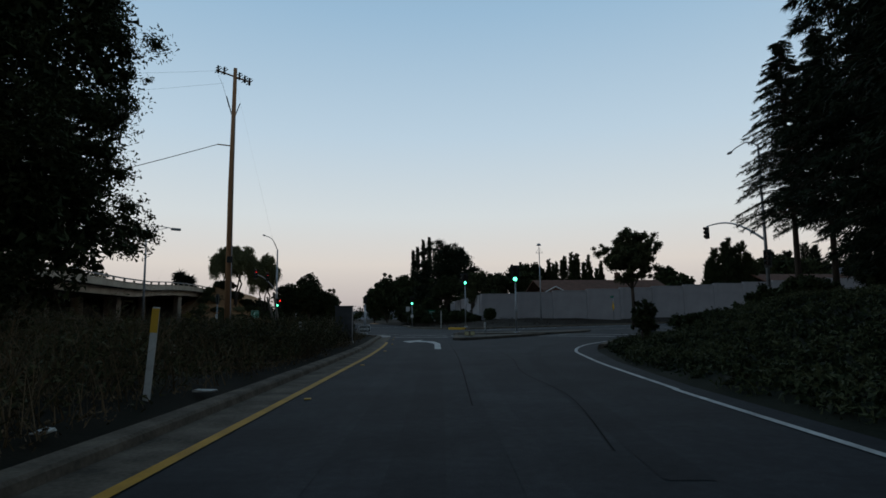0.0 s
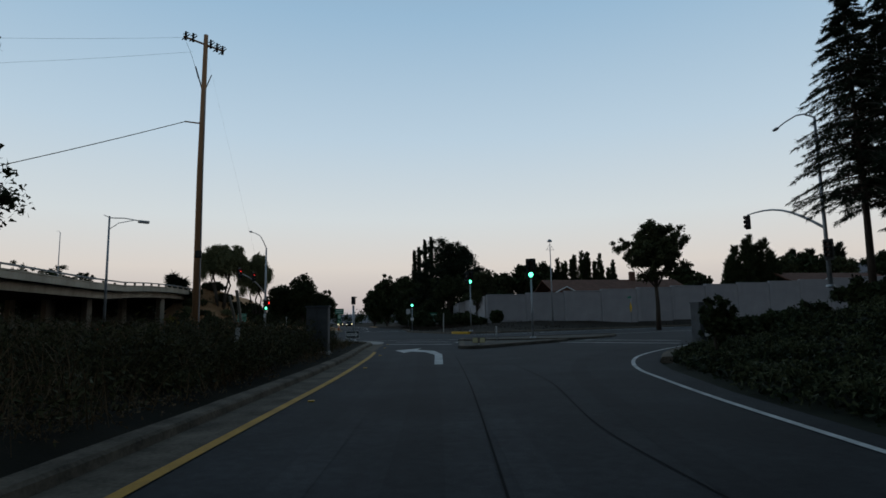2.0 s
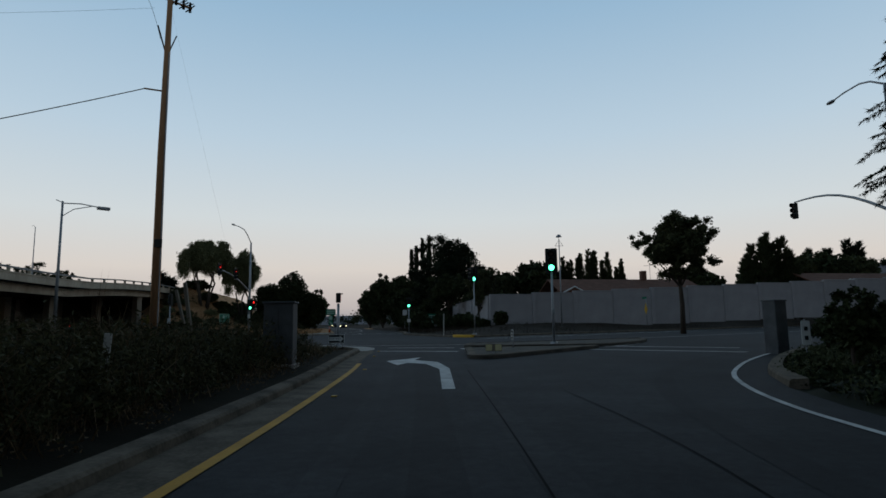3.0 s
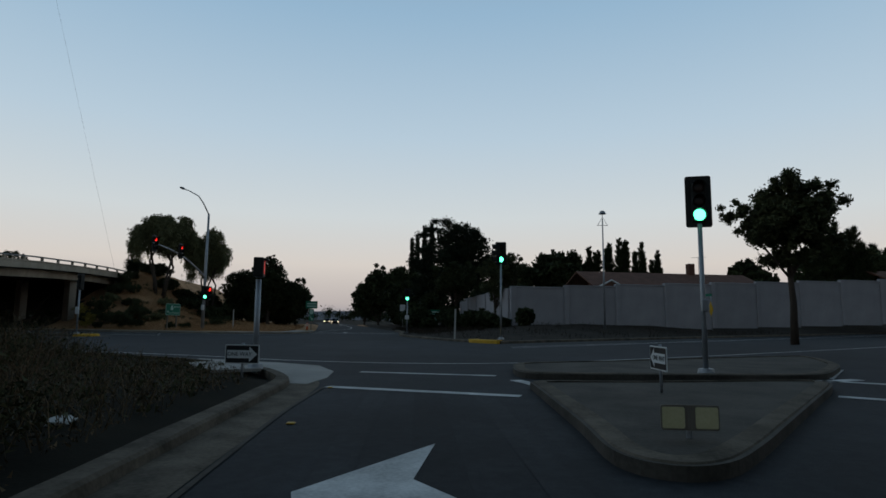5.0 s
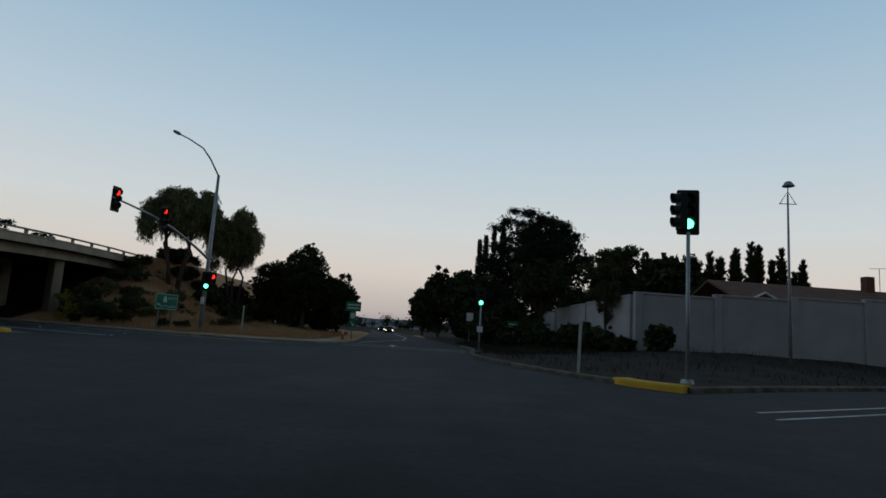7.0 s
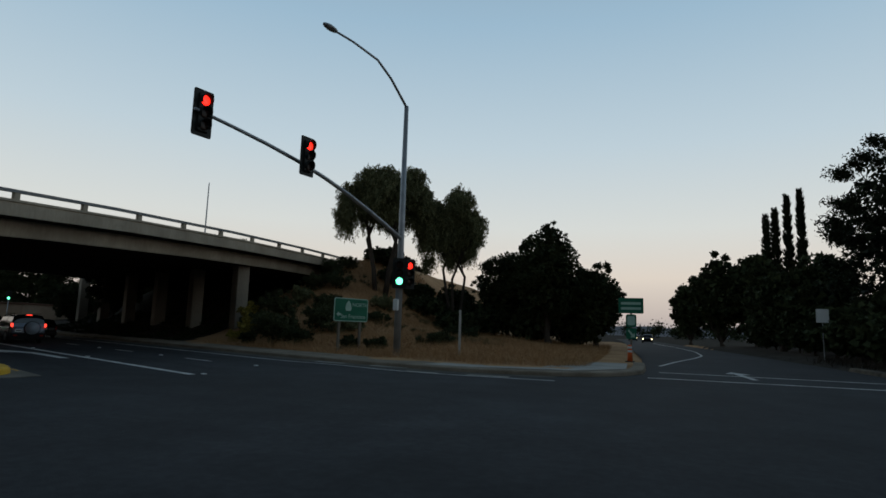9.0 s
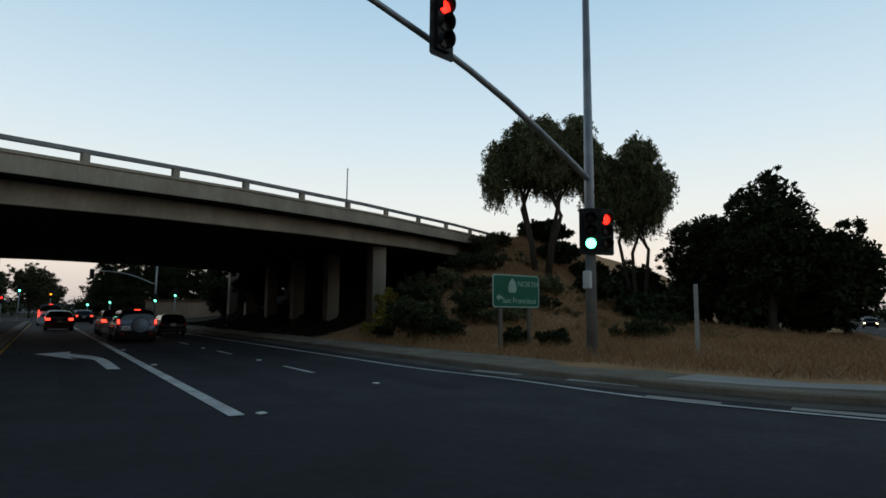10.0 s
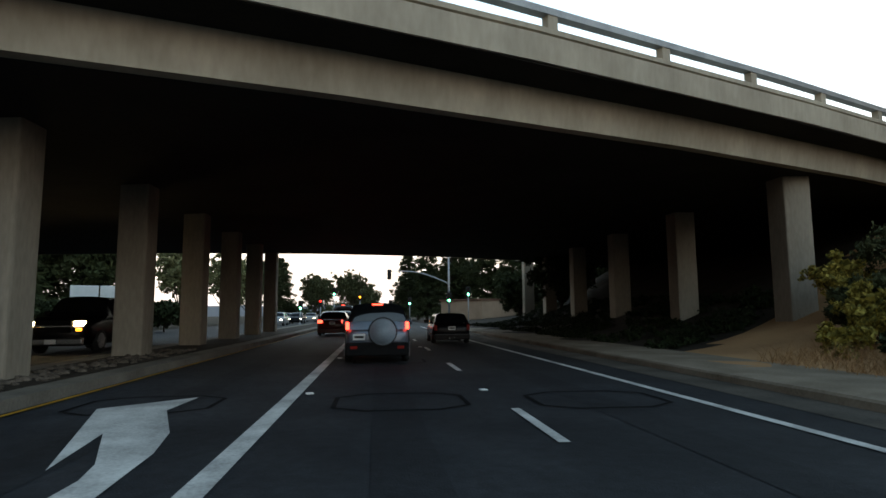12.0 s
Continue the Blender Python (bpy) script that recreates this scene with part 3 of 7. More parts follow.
def build_grounds():
    step, x0, y0, nx, ny = 0.75, -110.0, -26.0, 255, 245
    gx, gy = np.meshgrid(x0 + step * np.arange(nx), y0 + step * np.arange(ny))
    pts = np.stack([gx.ravel(), gy.ravel()], 1)
    z, region, d = ground_height(pts)
    co = np.column_stack([pts, z])
    names = [("ground", WEED_G, "weedy dark ground of the verge beside the ramp"), ("bank_ground", BANK_E, "dark earth bank under the ivy beside the ramp"),
             ("hillside", DRY, "dry brown grass slope of the bridge embankment"), ("far_verge", DIRT, "bare dusty verge between the street and the sound wall"),
             ("slope_under_bridge", DIRT, "darker earth slope under the bridge")]
    q = (np.arange(ny - 1)[:, None] * nx + np.arange(nx - 1)[None]).ravel()
    quads = np.stack([q, q + 1, q + nx + 1, q + nx], 1)
    quads = quads[d[quads].max(1) > 0.0]
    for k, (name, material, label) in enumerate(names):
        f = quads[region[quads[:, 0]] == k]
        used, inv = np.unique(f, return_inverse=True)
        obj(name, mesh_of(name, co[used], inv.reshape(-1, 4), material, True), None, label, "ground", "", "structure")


build_grounds()


def ground_z(x, y):
    return float(ground_height(np.array([[x, y]]))[0][0])


# far hills at the horizon
def hills():
    g = np.random.default_rng(5)
    verts, faces = [], []
    for k in range(121):
        a = math.radians(-20 + k * 220 / 120)
        deg = -20 + k * 220 / 120
        h = 13 + 9 * noise.noise((k * 0.09, 0, 0)) + 8 * noise.noise((k * 0.4, 3, 0)) + 52 * smoothstep(14, 36, deg) * (1 - smoothstep(50, 66, deg))
        for r, z in ((760, -2), (860, max(4, h))):
            verts.append((r * math.cos(a), 80 + r * math.sin(a), z))
        if k:
            faces.append((2 * k - 2, 2 * k, 2 * k + 1, 2 * k - 1))
    obj("backdrop", mesh_of("backdrop", verts, faces, HILL_M), None, "hazy blue hills along the horizon", "hills", "", "structure")


HILL_M = mat("hazy_hills", (0.115, 0.115, 0.125), (0.155, 0.15, 0.16), 0.01, 1, 0, 0, 0.05)
hills()

# kerbs
kerb("kerb", RAMP_LEFT[:13], 0.3, 0.12, None, "worn concrete kerb along the ramp and round the corner")
kerb("kerb", [xy(60, 6.9), xy(45, 6.9), xy(18, 6.9), xy(9, 6.8), (-22.5, 83.0), (-18, 82.6), (-14.6, 84.0), (-13.4, 87), (-14.2, 93)], 0.5, 0.13, PAVE_C, "low concrete kerb below the embankment")
kerb("kerb", [(-6.2, 98), (-4.9, 90), (-4.3, 80), (-1.5, 71.5), (0.8, 67.2)], 0.35, 0.14, None, "concrete kerb of the far corner")
kerb("kerb", [(2.6, 65.5), (8, 70.2), (20, 79.8), (60, 112)], 0.4, 0.15, None, "concrete kerb on the far side of the street")
kerb("kerb", [(14.9, 39.9), (13.4, 38.5), (10.8, 35.1), (8.9, 32.2), (7.5, 29.7), (6.5, 27.2)], 0.35, 0.14, None, "concrete kerb round the ivy bank")

# concrete gutter pan along the ramp kerb
v, f = ribbon_data(smooth_path(RAMP_LEFT[:9], 8), 0.0, 0.6, 0.007)
obj("gutter", mesh_of("gutter", v, f, KERB_C), None, "worn concrete gutter pan beside the kerb", "gutter", "", "structure")

v, f = ribbon_data(smooth_path([xy(60, 6.9), xy(45, 6.9), xy(18, 6.9), xy(9, 6.8), (-22.5, 83.0), (-18, 82.6), (-15.4, 83.5)], 8), 0.0, 0.75, 0.007)
obj("gutter", mesh_of("gutter", v, f, ISLE_C), None, "dirty concrete gutter below the embankment", "gutter", "", "structure")
for a, b in (((3.4, 6.25), (2.1, 6.55)), ((0.9, 6.75), (-0.6, 7.1)), ((-1.5, 6.0), (-2.6, 6.3)), ((-3.4, 6.75), (-4.6, 7.2))):
    stripe("gutter_patch", [xy(*a), xy(*b)], 0.3, CONCRETE, 0.013, label="pale bare patch in the concrete gutter")

# road markings
stripe("yellow_line", [(-2.2, -20), (-2.22, 8), (-2.25, 18), (-2.28, 24), (-2.5, 31), (-2.75, 35)], 0.14, YELLOW_P, label="yellow edge line along the kerb")
stripe("worn_line", [(-2.75, 35), (-2.9, 37), (-3.1, 40), (-3.15, 43)], 0.06, ISLE_C, label="last worn trace of the edge line along the kerb")
stripe("white_line", [(4.2, -20), (4.22, 10), (4.3, 14), (4.5, 19), (4.8, 22.5), (5.05, 24.6), (5.65, 27), (6.65, 29.6), (8.1, 32.2), (9.8, 34.8), (11.9, 37.6)], 0.11, WHITE_P, label="white edge line curving round the corner")
stripe("white_line", [xy(60, 5.2), xy(45, 5.2), xy(30, 5.2), xy(18, 5.3), xy(9, 5.35), xy(4.5, 5.4), (-22.6, 81.9), xy(-1.5, 5.9), xy(-4, 6.6), xy(-6, 7.4)], 0.13, WHITE_P, label="white edge line below the embankment")
stripe("white_line", [(-30, 60.0), (-20, 56.5), (-9.9, 52.5), (-6.3, 50.7), (-3.8, 49.9), (-1.1, 49.6), (1.7, 50.2), (5.7, 52.3), (17, 60.0), (50, 84)], 0.14, WHITE_P, label="white edge line of the street across the ramp mouth")
stripe("lane_line", [xy(0, 0), xy(12, 0), xy(30, 0), xy(90, 0)], 0.2, WHITE_P, label="solid white line beside the turn lane")
stripe("white_line", [(2.7, 61.4), (8, 65.6), (17.2, 73.0), (50, 99.5)], 0.14, WHITE_P, label="solid white lane line of the street")
stripe("crosswalk_line", [(-3.1, 43.15), (0.6, 41.95)], 0.3, WHITE_P, label="white crosswalk line")
stripe("crosswalk_line", [(-2.9, 46.5), (0.5, 45.75)], 0.25, WHITE_P, label="white crosswalk line")
stripe("crosswalk_line", [(6.5, 42.3), (11.6, 38.6)], 0.3, WHITE_P, label="white crosswalk line of the slip lane")
for k in range(-1, 9):
    a = 5.6 + k * 6.7
    if k > -1:
        stripe("lane_dash", [xy(a - 0.95, 2.85), xy(a + 0.95, 2.85)], 0.11, WHITE_P, label="white lane dash")

stripe("white_line", [(-13.6, 93), (-13.5, 99), (-13.2, 107), (-13.6, 114), (-16.4, 131), (-25.3, 170)], 0.16, WHITE_P, label="white gore line curving up the on-ramp")
stripe("crosswalk_line", [(-12.9, 85.2), (-5.0, 86.4)], 0.25, WHITE_P, label="white crosswalk line across the on-ramp")
stripe("crosswalk_line", [(-13.0, 88.4), (-5.2, 89.4)], 0.25, WHITE_P, label="white crosswalk line across the on-ramp")
stripe("white_line", [(2.6, 60.3), (8, 64.6), (17, 72.0), (50, 98.6)], 0.12, WHITE_P, label="solid white lane line of the street")

# island between the ramp lane and the slip lane
ISLAND_NOSE = [(0.95, 43.2), (0.93, 41.6), (0.88, 38.6), (0.82, 37.0), (1.15, 36.45), (1.7, 36.55), (2.4, 37.3), (3.5, 38.7), (5.3, 41.0), (7.0, 43.2), (7.2, 43.9), (6.6, 44.1), (3.6, 43.6), (1.4, 43.45)]
ISLAND_PAD = [(1.0, 46.0), (1.15, 45.2), (1.8, 45.0), (4.0, 45.0), (6.5, 45.1), (8.2, 45.5), (9.6, 47.0), (11.3, 49.5), (12.5, 53.2), (9, 52.0), (4.5, 49.8), (1.6, 48.6), (1.1, 47.2)]
for name, outline, top, label in (("island_nose", ISLAND_NOSE, ISLE_C, "nose of the traffic island, filled with dirty rough concrete"), ("island_pad", ISLAND_PAD, ISLE_C, "raised pale concrete end of the traffic island")):
    isl = [(p.x, p.y) for p in smooth_path(outline + outline[:1], 4)[:-1]]
    kerb("kerb", outline + outline[:1], 0.3, 0.15, None, "chipped concrete kerb round the traffic island", 4)
    slab(name, isl, -0.05, 0.135, top, label, "traffic island")
stripe("crosswalk_line", [(0.85, 44.75), (1.2, 43.75)], 0.3, WHITE_P, label="end of a worn white crosswalk line in the island's gap")
stripe("crosswalk_line", [(7.9, 45.0), (9.2, 45.6)], 0.35, WHITE_P, label="end of a worn white crosswalk line in the island's gap")
slab("pavement", [(-5.1, 45.4), (-6.1, 46.8), (-7.1, 47.8), (-7.5, 47.0), (-6.8, 45.8), (-6.0, 44.8)], 0.1, 0.172, CONCRETE, "pale concrete corner pavement", "pavement")
slab("gutter_apron", [(-3.6, 43.6), (-3.45, 45.0), (-3.6, 46.6), (-4.35, 48.4), (-5.7, 49.35), (-7.4, 50.25), (-8.8, 50.9), (-8.9, 49.8), (-7.4, 48.75), (-5.8, 47.15), (-4.7, 45.45), (-4.05, 43.7)], -0.01, 0.012, CONCRETE, "pale concrete gutter apron round the corner", "pavement")
slab("pavement", [(-19.8, 83.0), (-18.1, 83.1), (-15.0, 84.5), (-13.9, 87), (-14.6, 91), (-16.6, 90.6), (-17.2, 86.9), (-19.6, 85.4)], 0.08, 0.15, CONCRETE, "pale concrete corner pavement below the embankment", "pavement")
slab("pavement", [xy(60, 7.35), xy(18, 7.35), xy(9, 7.25), (-22.5, 83.5), (-19.9, 83.1), (-19.7, 85.3), (-22.5, 85.3), xy(9, 9.0), xy(18, 9.1), xy(60, 9.1)], 0.06, 0.138, PAVE_C, "dusty concrete pavement below the embankment", "pavement")
slab("median_bed", [xy(3.2, -3.75), xy(2.7, -4.2), xy(3.2, -4.75), xy(10.8, -4.85), xy(30, -5.6), xy(74, -5.8), xy(74, -3.85), xy(30, -3.75)], 0.1, 0.168, DIRT, "brown earth bed of the median", "median")
slab("median", [xy(2.3, -3.3), xy(1.6, -3.65), xy(1.35, -4.2), xy(1.6, -4.75), xy(2.3, -5.15), xy(9.6, -5.4), xy(30, -6.2), xy(75, -6.4), xy(75, -3.3), xy(30, -3.2)], -0.05, 0.16, MEDIAN_C, "concrete median with rubble infill under the bridge", "median")

slab("gutter_apron", [xy(1.1, -2.95), xy(0.9, -3.6), xy(1.0, -4.3), xy(2.0, -4.3), xy(2.3, -3.6), xy(12, -3.4), xy(12, -2.95)], -0.01, 0.012, MEDIAN_C, "pale concrete gutter round the median nose", "pavement")

# ---- bridge ----
bridge = empty("bridge", Matrix.Identity(4), "weathered concrete freeway overpass with beam rail", "bridge")


def rise(a):
    """Vertical curve of the deck."""
    b = max(a, -9.0)
    return 0.05 * b - 0.001 * b * b + 0.004 * min(0.0, a + 9.0)


def bridge_bar(name, a0, a1, prof, material, label="", n=10):
    """A bar along the bridge with a closed profile of (across, height), rising with the deck."""
    verts, faces, k = [], [], len(prof)
    for i in range(n + 1):
        a = a0 + (a1 - a0) * i / n
        for b, z in prof:
            verts.append(br(a, b, z + rise(a)))
        if i:
            o = (i - 1) * k
            for j in range(k):
                j2 = (j + 1) % k
                faces.append((o + j, o + j2, o + k + j2, o + k + j))
    faces += [tuple(range(k))[::-1], tuple(range(n * k, n * k + k))]
    me = mesh_of(name, verts, faces, material)
    bm = bmesh.new()
    bm.from_mesh(me)
    bmesh.ops.recalc_face_normals(bm, faces=bm.faces[:])
    bm.to_mesh(me)
    bm.free()
    return obj(name, me, bridge, label)


bridge_bar("deck", -60, 30, [(0.21, 5.46), (0.21, 5.7), (29.8, 5.7), (29.8, 5.46)], BRIDGE_C)
# thin plates below deck and girder carry the painted shade
bridge_bar("overhang_soffit", -60, 27, [(0.06, 5.4), (0.06, 5.455), (1.6, 5.455), (1.6, 5.385)], SHADED_C, "underside of the deck overhang, shade painted into its dark colour")
bridge_bar("girder", -60, 25.5, [(1.05, 4.68), (0.95, 5.383), (28.8, 5.383), (28.8, 4.68)], BRIDGE_C, "stained box girder with a dark soffit")
bridge_bar("far_girder", 25.5, 46, [(4.0, 4.68), (4.0, 5.7), (29.8, 5.7), (29.8, 4.68)], BRIDGE_C)
bridge_bar("soffit", 25.2, 46, [(4.0, 4.66), (4.0, 4.68), (29.8, 4.68), (29.8, 4.66)], SHADED_C)
bridge_bar("soffit", -60, 25.2, [(1.3, 4.664), (1.3, 4.684), (28.5, 4.684), (28.5, 4.664)], SHADED_C, "underside of the girder, shade painted into its near-black colour")
bridge_bar("parapet", -60, 30, [(0.0, 5.42), (-0.02, 5.92), (0.1, 5.94), (0.1, 5.985), (0.03, 6.0), (0.03, 6.1), (0.35, 6.1), (0.35, 5.705), (0.2, 5.705), (0.2, 5.46), (0.05, 5.46), (0.05, 5.42)], BRIDGE_C, "concrete kerb beam with water stains")
bridge_bar("parapet", -60, 30, [(29.955, 5.55), (29.955, 6.1), (29.6, 6.1), (29.6, 5.705), (29.805, 5.705), (29.805, 5.55)], BRIDGE_C)
bridge_bar("top_rail", -60, 28.5, [(0.04, 6.38), (0.02, 6.5), (0.26, 6.5), (0.24, 6.38)], STEEL, "grey steel beam rail")
for k in range(-18, 10):
    a = 0.35 + 3.1 * k
    z = rise(a)
    bm = box_bm((-0.12, -0.09, 6.08), (0.12, 0.09, 6.39), 0.01)
    for v in bm.verts:
        v.co = Vector(br(a + v.co.x * 1.0, 0.15 + v.co.y, v.co.z + z))
    part("rail_post", bm, BRIDGE_C, bridge)
bm = box_bm((-2.9, -0.05, 3.6), (2.2, 1.3, 6.2), 0.02)
for v in bm.verts:
    v.co = Vector(br(27.5 + v.co.x, v.co.y, v.co.z + 0.3))
part("wing_wall", bm, BRIDGE_C, bridge, "concrete wing wall at the bridge end")
bm = box_bm((-0.5, 0, 5.9), (0.5, 0.7, 7.3), 0.02)
for v in bm.verts:
    v.co = Vector(br(29.0 + v.co.x, v.co.y, v.co.z))
part("end_post", bm, BRIDGE_C, bridge)
bm = box_bm((26.5, 24.6, -0.5), (57.0, 25.4, 5.2))
for v in bm.verts:
    v.co = Vector(st(*v.co))
part("abutment", bm, BRIDGE_C, bridge)


def pier(u, n, z0, w, depth, z1=4.75):
    bm = box_bm((-w / 2, -depth / 2, z0 - 0.5), (w / 2, depth / 2, z1), 0.06, 2)
    for v in bm.verts:
        p = Vector(st(u, n)) + U * v.co.y + N * v.co.x
        v.co = Vector((p.x, p.y, v.co.z))
    return part("pier", bm, PIER_C, bridge, "square concrete column with form lines")


for k in range(6):
    pier((16.5 if k == 0 else 16.9) + k * 5.15, -4.95 - 0.05 * k, 0.2, 0.72, 0.76, 5.0)
for k in range(6):
    pier(22.4 + k * 6.6, 13.6 + 0.1 * k, 1.0, 0.86, 0.8, 5.6)

# ---- sound wall ----
wall = empty("sound_wall", Matrix.Identity(4), "long grey panelled concrete sound wall with square posts", "wall", kind="structure")


def wall_bay(p, turn, length, z_foot, high, last=False):
    """One panel with its post and cap; one more post closes the end of a run."""
    m = pose(p[0], p[1], z_foot, 0, 0, turn)
    bays = [("wall_panel", (0.22, -0.08, -0.8), (length - 0.22, 0.08, high - 0.12), 0.015), ("wall_post", (-0.24, -0.2, -0.8), (0.24, 0.2, high), 0.025), ("wall_cap", (0.22, -0.13, high - 0.13), (length - 0.22, 0.13, high + 0.02), 0.02)]
    if last:
        bays.append(("wall_post", (length - 0.24, -0.2, -0.8), (length + 0.24, 0.2, high), 0.025))
    for name, lo, hi, bevel in bays:
        part(name, box_bm(lo, hi, bevel), WALL_C, wall).matrix_basis = m


# the run that turns back beside the on-ramp
for k in range(5):
    wall_bay((5.55 - 0.75 * k, 87.3 + 4.85 * k), 98.8, 4.9, 0.75 - 0.08 * k, 3.65, k == 4)
# the long run behind the street's verge
for k in range(14):
    wall_bay((5.83 + 5.32 * k, 86.79 + 1.285 * k), 13.58, 5.475, 0.98 + 0.14 * k, 3.58 + 0.08 * k, k == 13)


# ---- lights and signals ----
CAB = (-4.6, 32.4)
CAB_GREY = mat("dull_cabinet_paint", (0.055, 0.058, 0.062), (0.095, 0.1, 0.105), 2.5, 0.6, 0.2, 0.05, 30)
GREEN = glow("green_signal", (0.09, 1.0, 0.5), 4.5)
RED = glow("red_signal", (1.0, 0.02, 0.012), 2.2)
RED_DIM = glow("red_pedestrian_symbol", (0.9, 0.03, 0.015), 0.3)
AMBER = glow("amber_signal", (1.0, 0.34, 0.02), 2.0)
TAIL_HOT = glow("brake_lamp_lit", (1.0, 0.05, 0.03), 2.2)
HEAD = glow("headlamp_lit", (1.0, 0.8, 0.45), 9.0)
LENS_OFF = mat("dark_signal_lens", (0.02, 0.012, 0.01), (0.03, 0.016, 0.014), 3, 0.2, 0, 0, 30)
LENS_RED = mat("red_lens", (0.16, 0.01, 0.008), (0.2, 0.014, 0.01), 3, 0.15, 0, 0, 30)
RUBBER = mat("tyre_rubber", (0.012, 0.012, 0.012), (0.02, 0.02, 0.02), 5, 0.85, 0, 0.1, 50)
ALLOY = mat("alloy_rim", (0.22, 0.22, 0.23), (0.32, 0.32, 0.33), 5, 0.35, 0.8, 0, 30)
CHROME = mat("chrome", (0.5, 0.5, 0.5), (0.6, 0.6, 0.6), 5, 0.15, 1.0, 0, 30)
GLASS_D = mat("tinted_window_glass", (0.004, 0.005, 0.006), (0.007, 0.008, 0.009), 2, 0.06, 0, 0, 30, spec=0.6)
PLATE = mat("number_plate", (0.5, 0.5, 0.5), (0.62, 0.62, 0.6), 6, 0.5, 0, 0, 40)
PLASTIC = mat("black_plastic", (0.005, 0.005, 0.0055), (0.01, 0.01, 0.01), 6, 0.7, 0, 0.05, 50, spec=0.06)
SIGN_G = mat("green_sign_face", (0.012, 0.12, 0.07), (0.018, 0.16, 0.095), 1.5, 0.45, 0, 0.02, 40)
SIGN_W = mat("white_sign_face", (0.55, 0.56, 0.55), (0.68, 0.68, 0.66), 2, 0.45, 0, 0.02, 40)
SIGN_K = mat("black_sign_face", (0.01, 0.01, 0.011), (0.018, 0.018, 0.018), 2, 0.5, 0, 0.02, 40)
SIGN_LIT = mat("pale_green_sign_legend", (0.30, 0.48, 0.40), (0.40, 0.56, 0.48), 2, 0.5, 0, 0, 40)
SIGN_Y = mat("yellow_sign_face", (0.42, 0.24, 0.02), (0.55, 0.32, 0.03), 2, 0.5, 0, 0, 40)
POST_W = mat("white_marker_post", (0.34, 0.33, 0.30), (0.5, 0.49, 0.46), 3, 0.7, 0, 0.1, 30)
CONE_O = mat("orange_cone_plastic", (0.55, 0.09, 0.02), (0.7, 0.13, 0.03), 3, 0.55, 0, 0.05, 40)
WOOD_G = mat("grey_post_wood", (0.12, 0.10, 0.08), (0.22, 0.19, 0.15), 3, 0.9, 0, 0.4, 25, 0.6, 0, (3, 3, 0.2))
YELLOW_K = mat("yellow_kerb_paint", (0.42, 0.23, 0.02), (0.62, 0.36, 0.03), 1.6, 0.75, 0, 0.3, 30)


def text_mesh(words, size, material):
    cu = bpy.data.curves.new("legend", "FONT")
    cu.body, cu.size, cu.align_x, cu.align_y, cu.extrude = words, size, "CENTER", "CENTER", 0.003
    ob = bpy.data.objects.new("legend", cu)
    scene.collection.objects.link(ob)
    bpy.context.view_layer.update()
    me = bpy.data.meshes.new_from_object(ob.evaluated_get(bpy.context.evaluated_depsgraph_get()))
    bpy.data.objects.remove(ob)
    bpy.data.curves.remove(cu)
    me.materials.clear()
    me.materials.append(material)
    return me


def flat(name, pts, y0, y1, material, parent, label=""):
    """A plate standing in the x-z plane, from depth y0 to y1."""
    bm = bmesh.new()
    f = bm.faces.new([bm.verts.new((x, y0, z)) for x, z in pts])
    r = bmesh.ops.extrude_face_region(bm, geom=[f])
    for g in r["geom"]:
        if isinstance(g, bmesh.types.BMVert):
            g.co.y = y1
    bmesh.ops.recalc_face_normals(bm, faces=bm.faces[:])
    return part(name, bm, material, parent, label)


def rounded(x0, z0, x1, z1, r=0.04, k=4):
    pts = []
    for cx, cz, a0 in ((x1 - r, z1 - r, 0), (x0 + r, z1 - r, 90), (x0 + r, z0 + r, 180), (x1 - r, z0 + r, 270)):
        for i in range(k + 1):
            a = radians(a0 + 90 * i / k)
            pts.append((cx + r * math.cos(a), cz + r * math.sin(a)))
    return pts


def disc(name, r, y, z, material, parent, x=0.0, label="", dome=0.02):
    bm = bmesh.new()
    bmesh.ops.create_uvsphere(bm, u_segments=18, v_segments=8, radius=r)
    for v in bm.verts:
        v.co = Vector((x + v.co.x, y + v.co.y * dome / r, z + v.co.z))
    return part(name, bm, material, parent, label, True)


def signal_head(parent, m, lit, plate=True, s=1.0):
    """A three-lamp signal head that faces -y, centred on m."""
    bm = box_bm((-0.17 * s, -0.02, -0.53 * s), (0.17 * s, 0.2 * s, 0.53 * s), 0.03, 2)
    head = part("signal_head", bm, DARK, parent)
    head.matrix_basis = m
    if plate:
        flat("backplate", rounded(-0.31 * s, -0.66 * s, 0.31 * s, 0.66 * s, 0.06), 0.05, 0.062, DARK, head)
    for k, (which, colour) in enumerate((("red", RED), ("amber", AMBER), ("green", GREEN))):
        z = (0.35 - 0.35 * k) * s
        disc("lens", 0.145 * s, -0.03, z, colour if lit == which else LENS_OFF, head)
        verts, faces, n = [], [], 14
        for i in range(n + 1):
            a = radians(-35 + 250 * i / n)
            dep = 0.2 * s * (0.75 + 0.25 * math.sin(a))
            for r in (0.158 * s, 0.166 * s):
                for y in (-0.02, -0.02 - dep):
                    verts.append((r * math.cos(a), y, z + r * math.sin(a)))
            if i:
                o = 4 * (i - 1)
                faces += [(o, o + 4, o + 5, o + 1), (o + 2, o + 3, o + 7, o + 6), (o + 1, o + 5, o + 7, o + 3)]
        obj("visor", mesh_of("visor", verts, faces, DARK, True), head)
    return head


def facing(dx, dy):
    """Turn about z that makes -y look along (dx, dy)."""
    return math.degrees(math.atan2(dx, -dy))


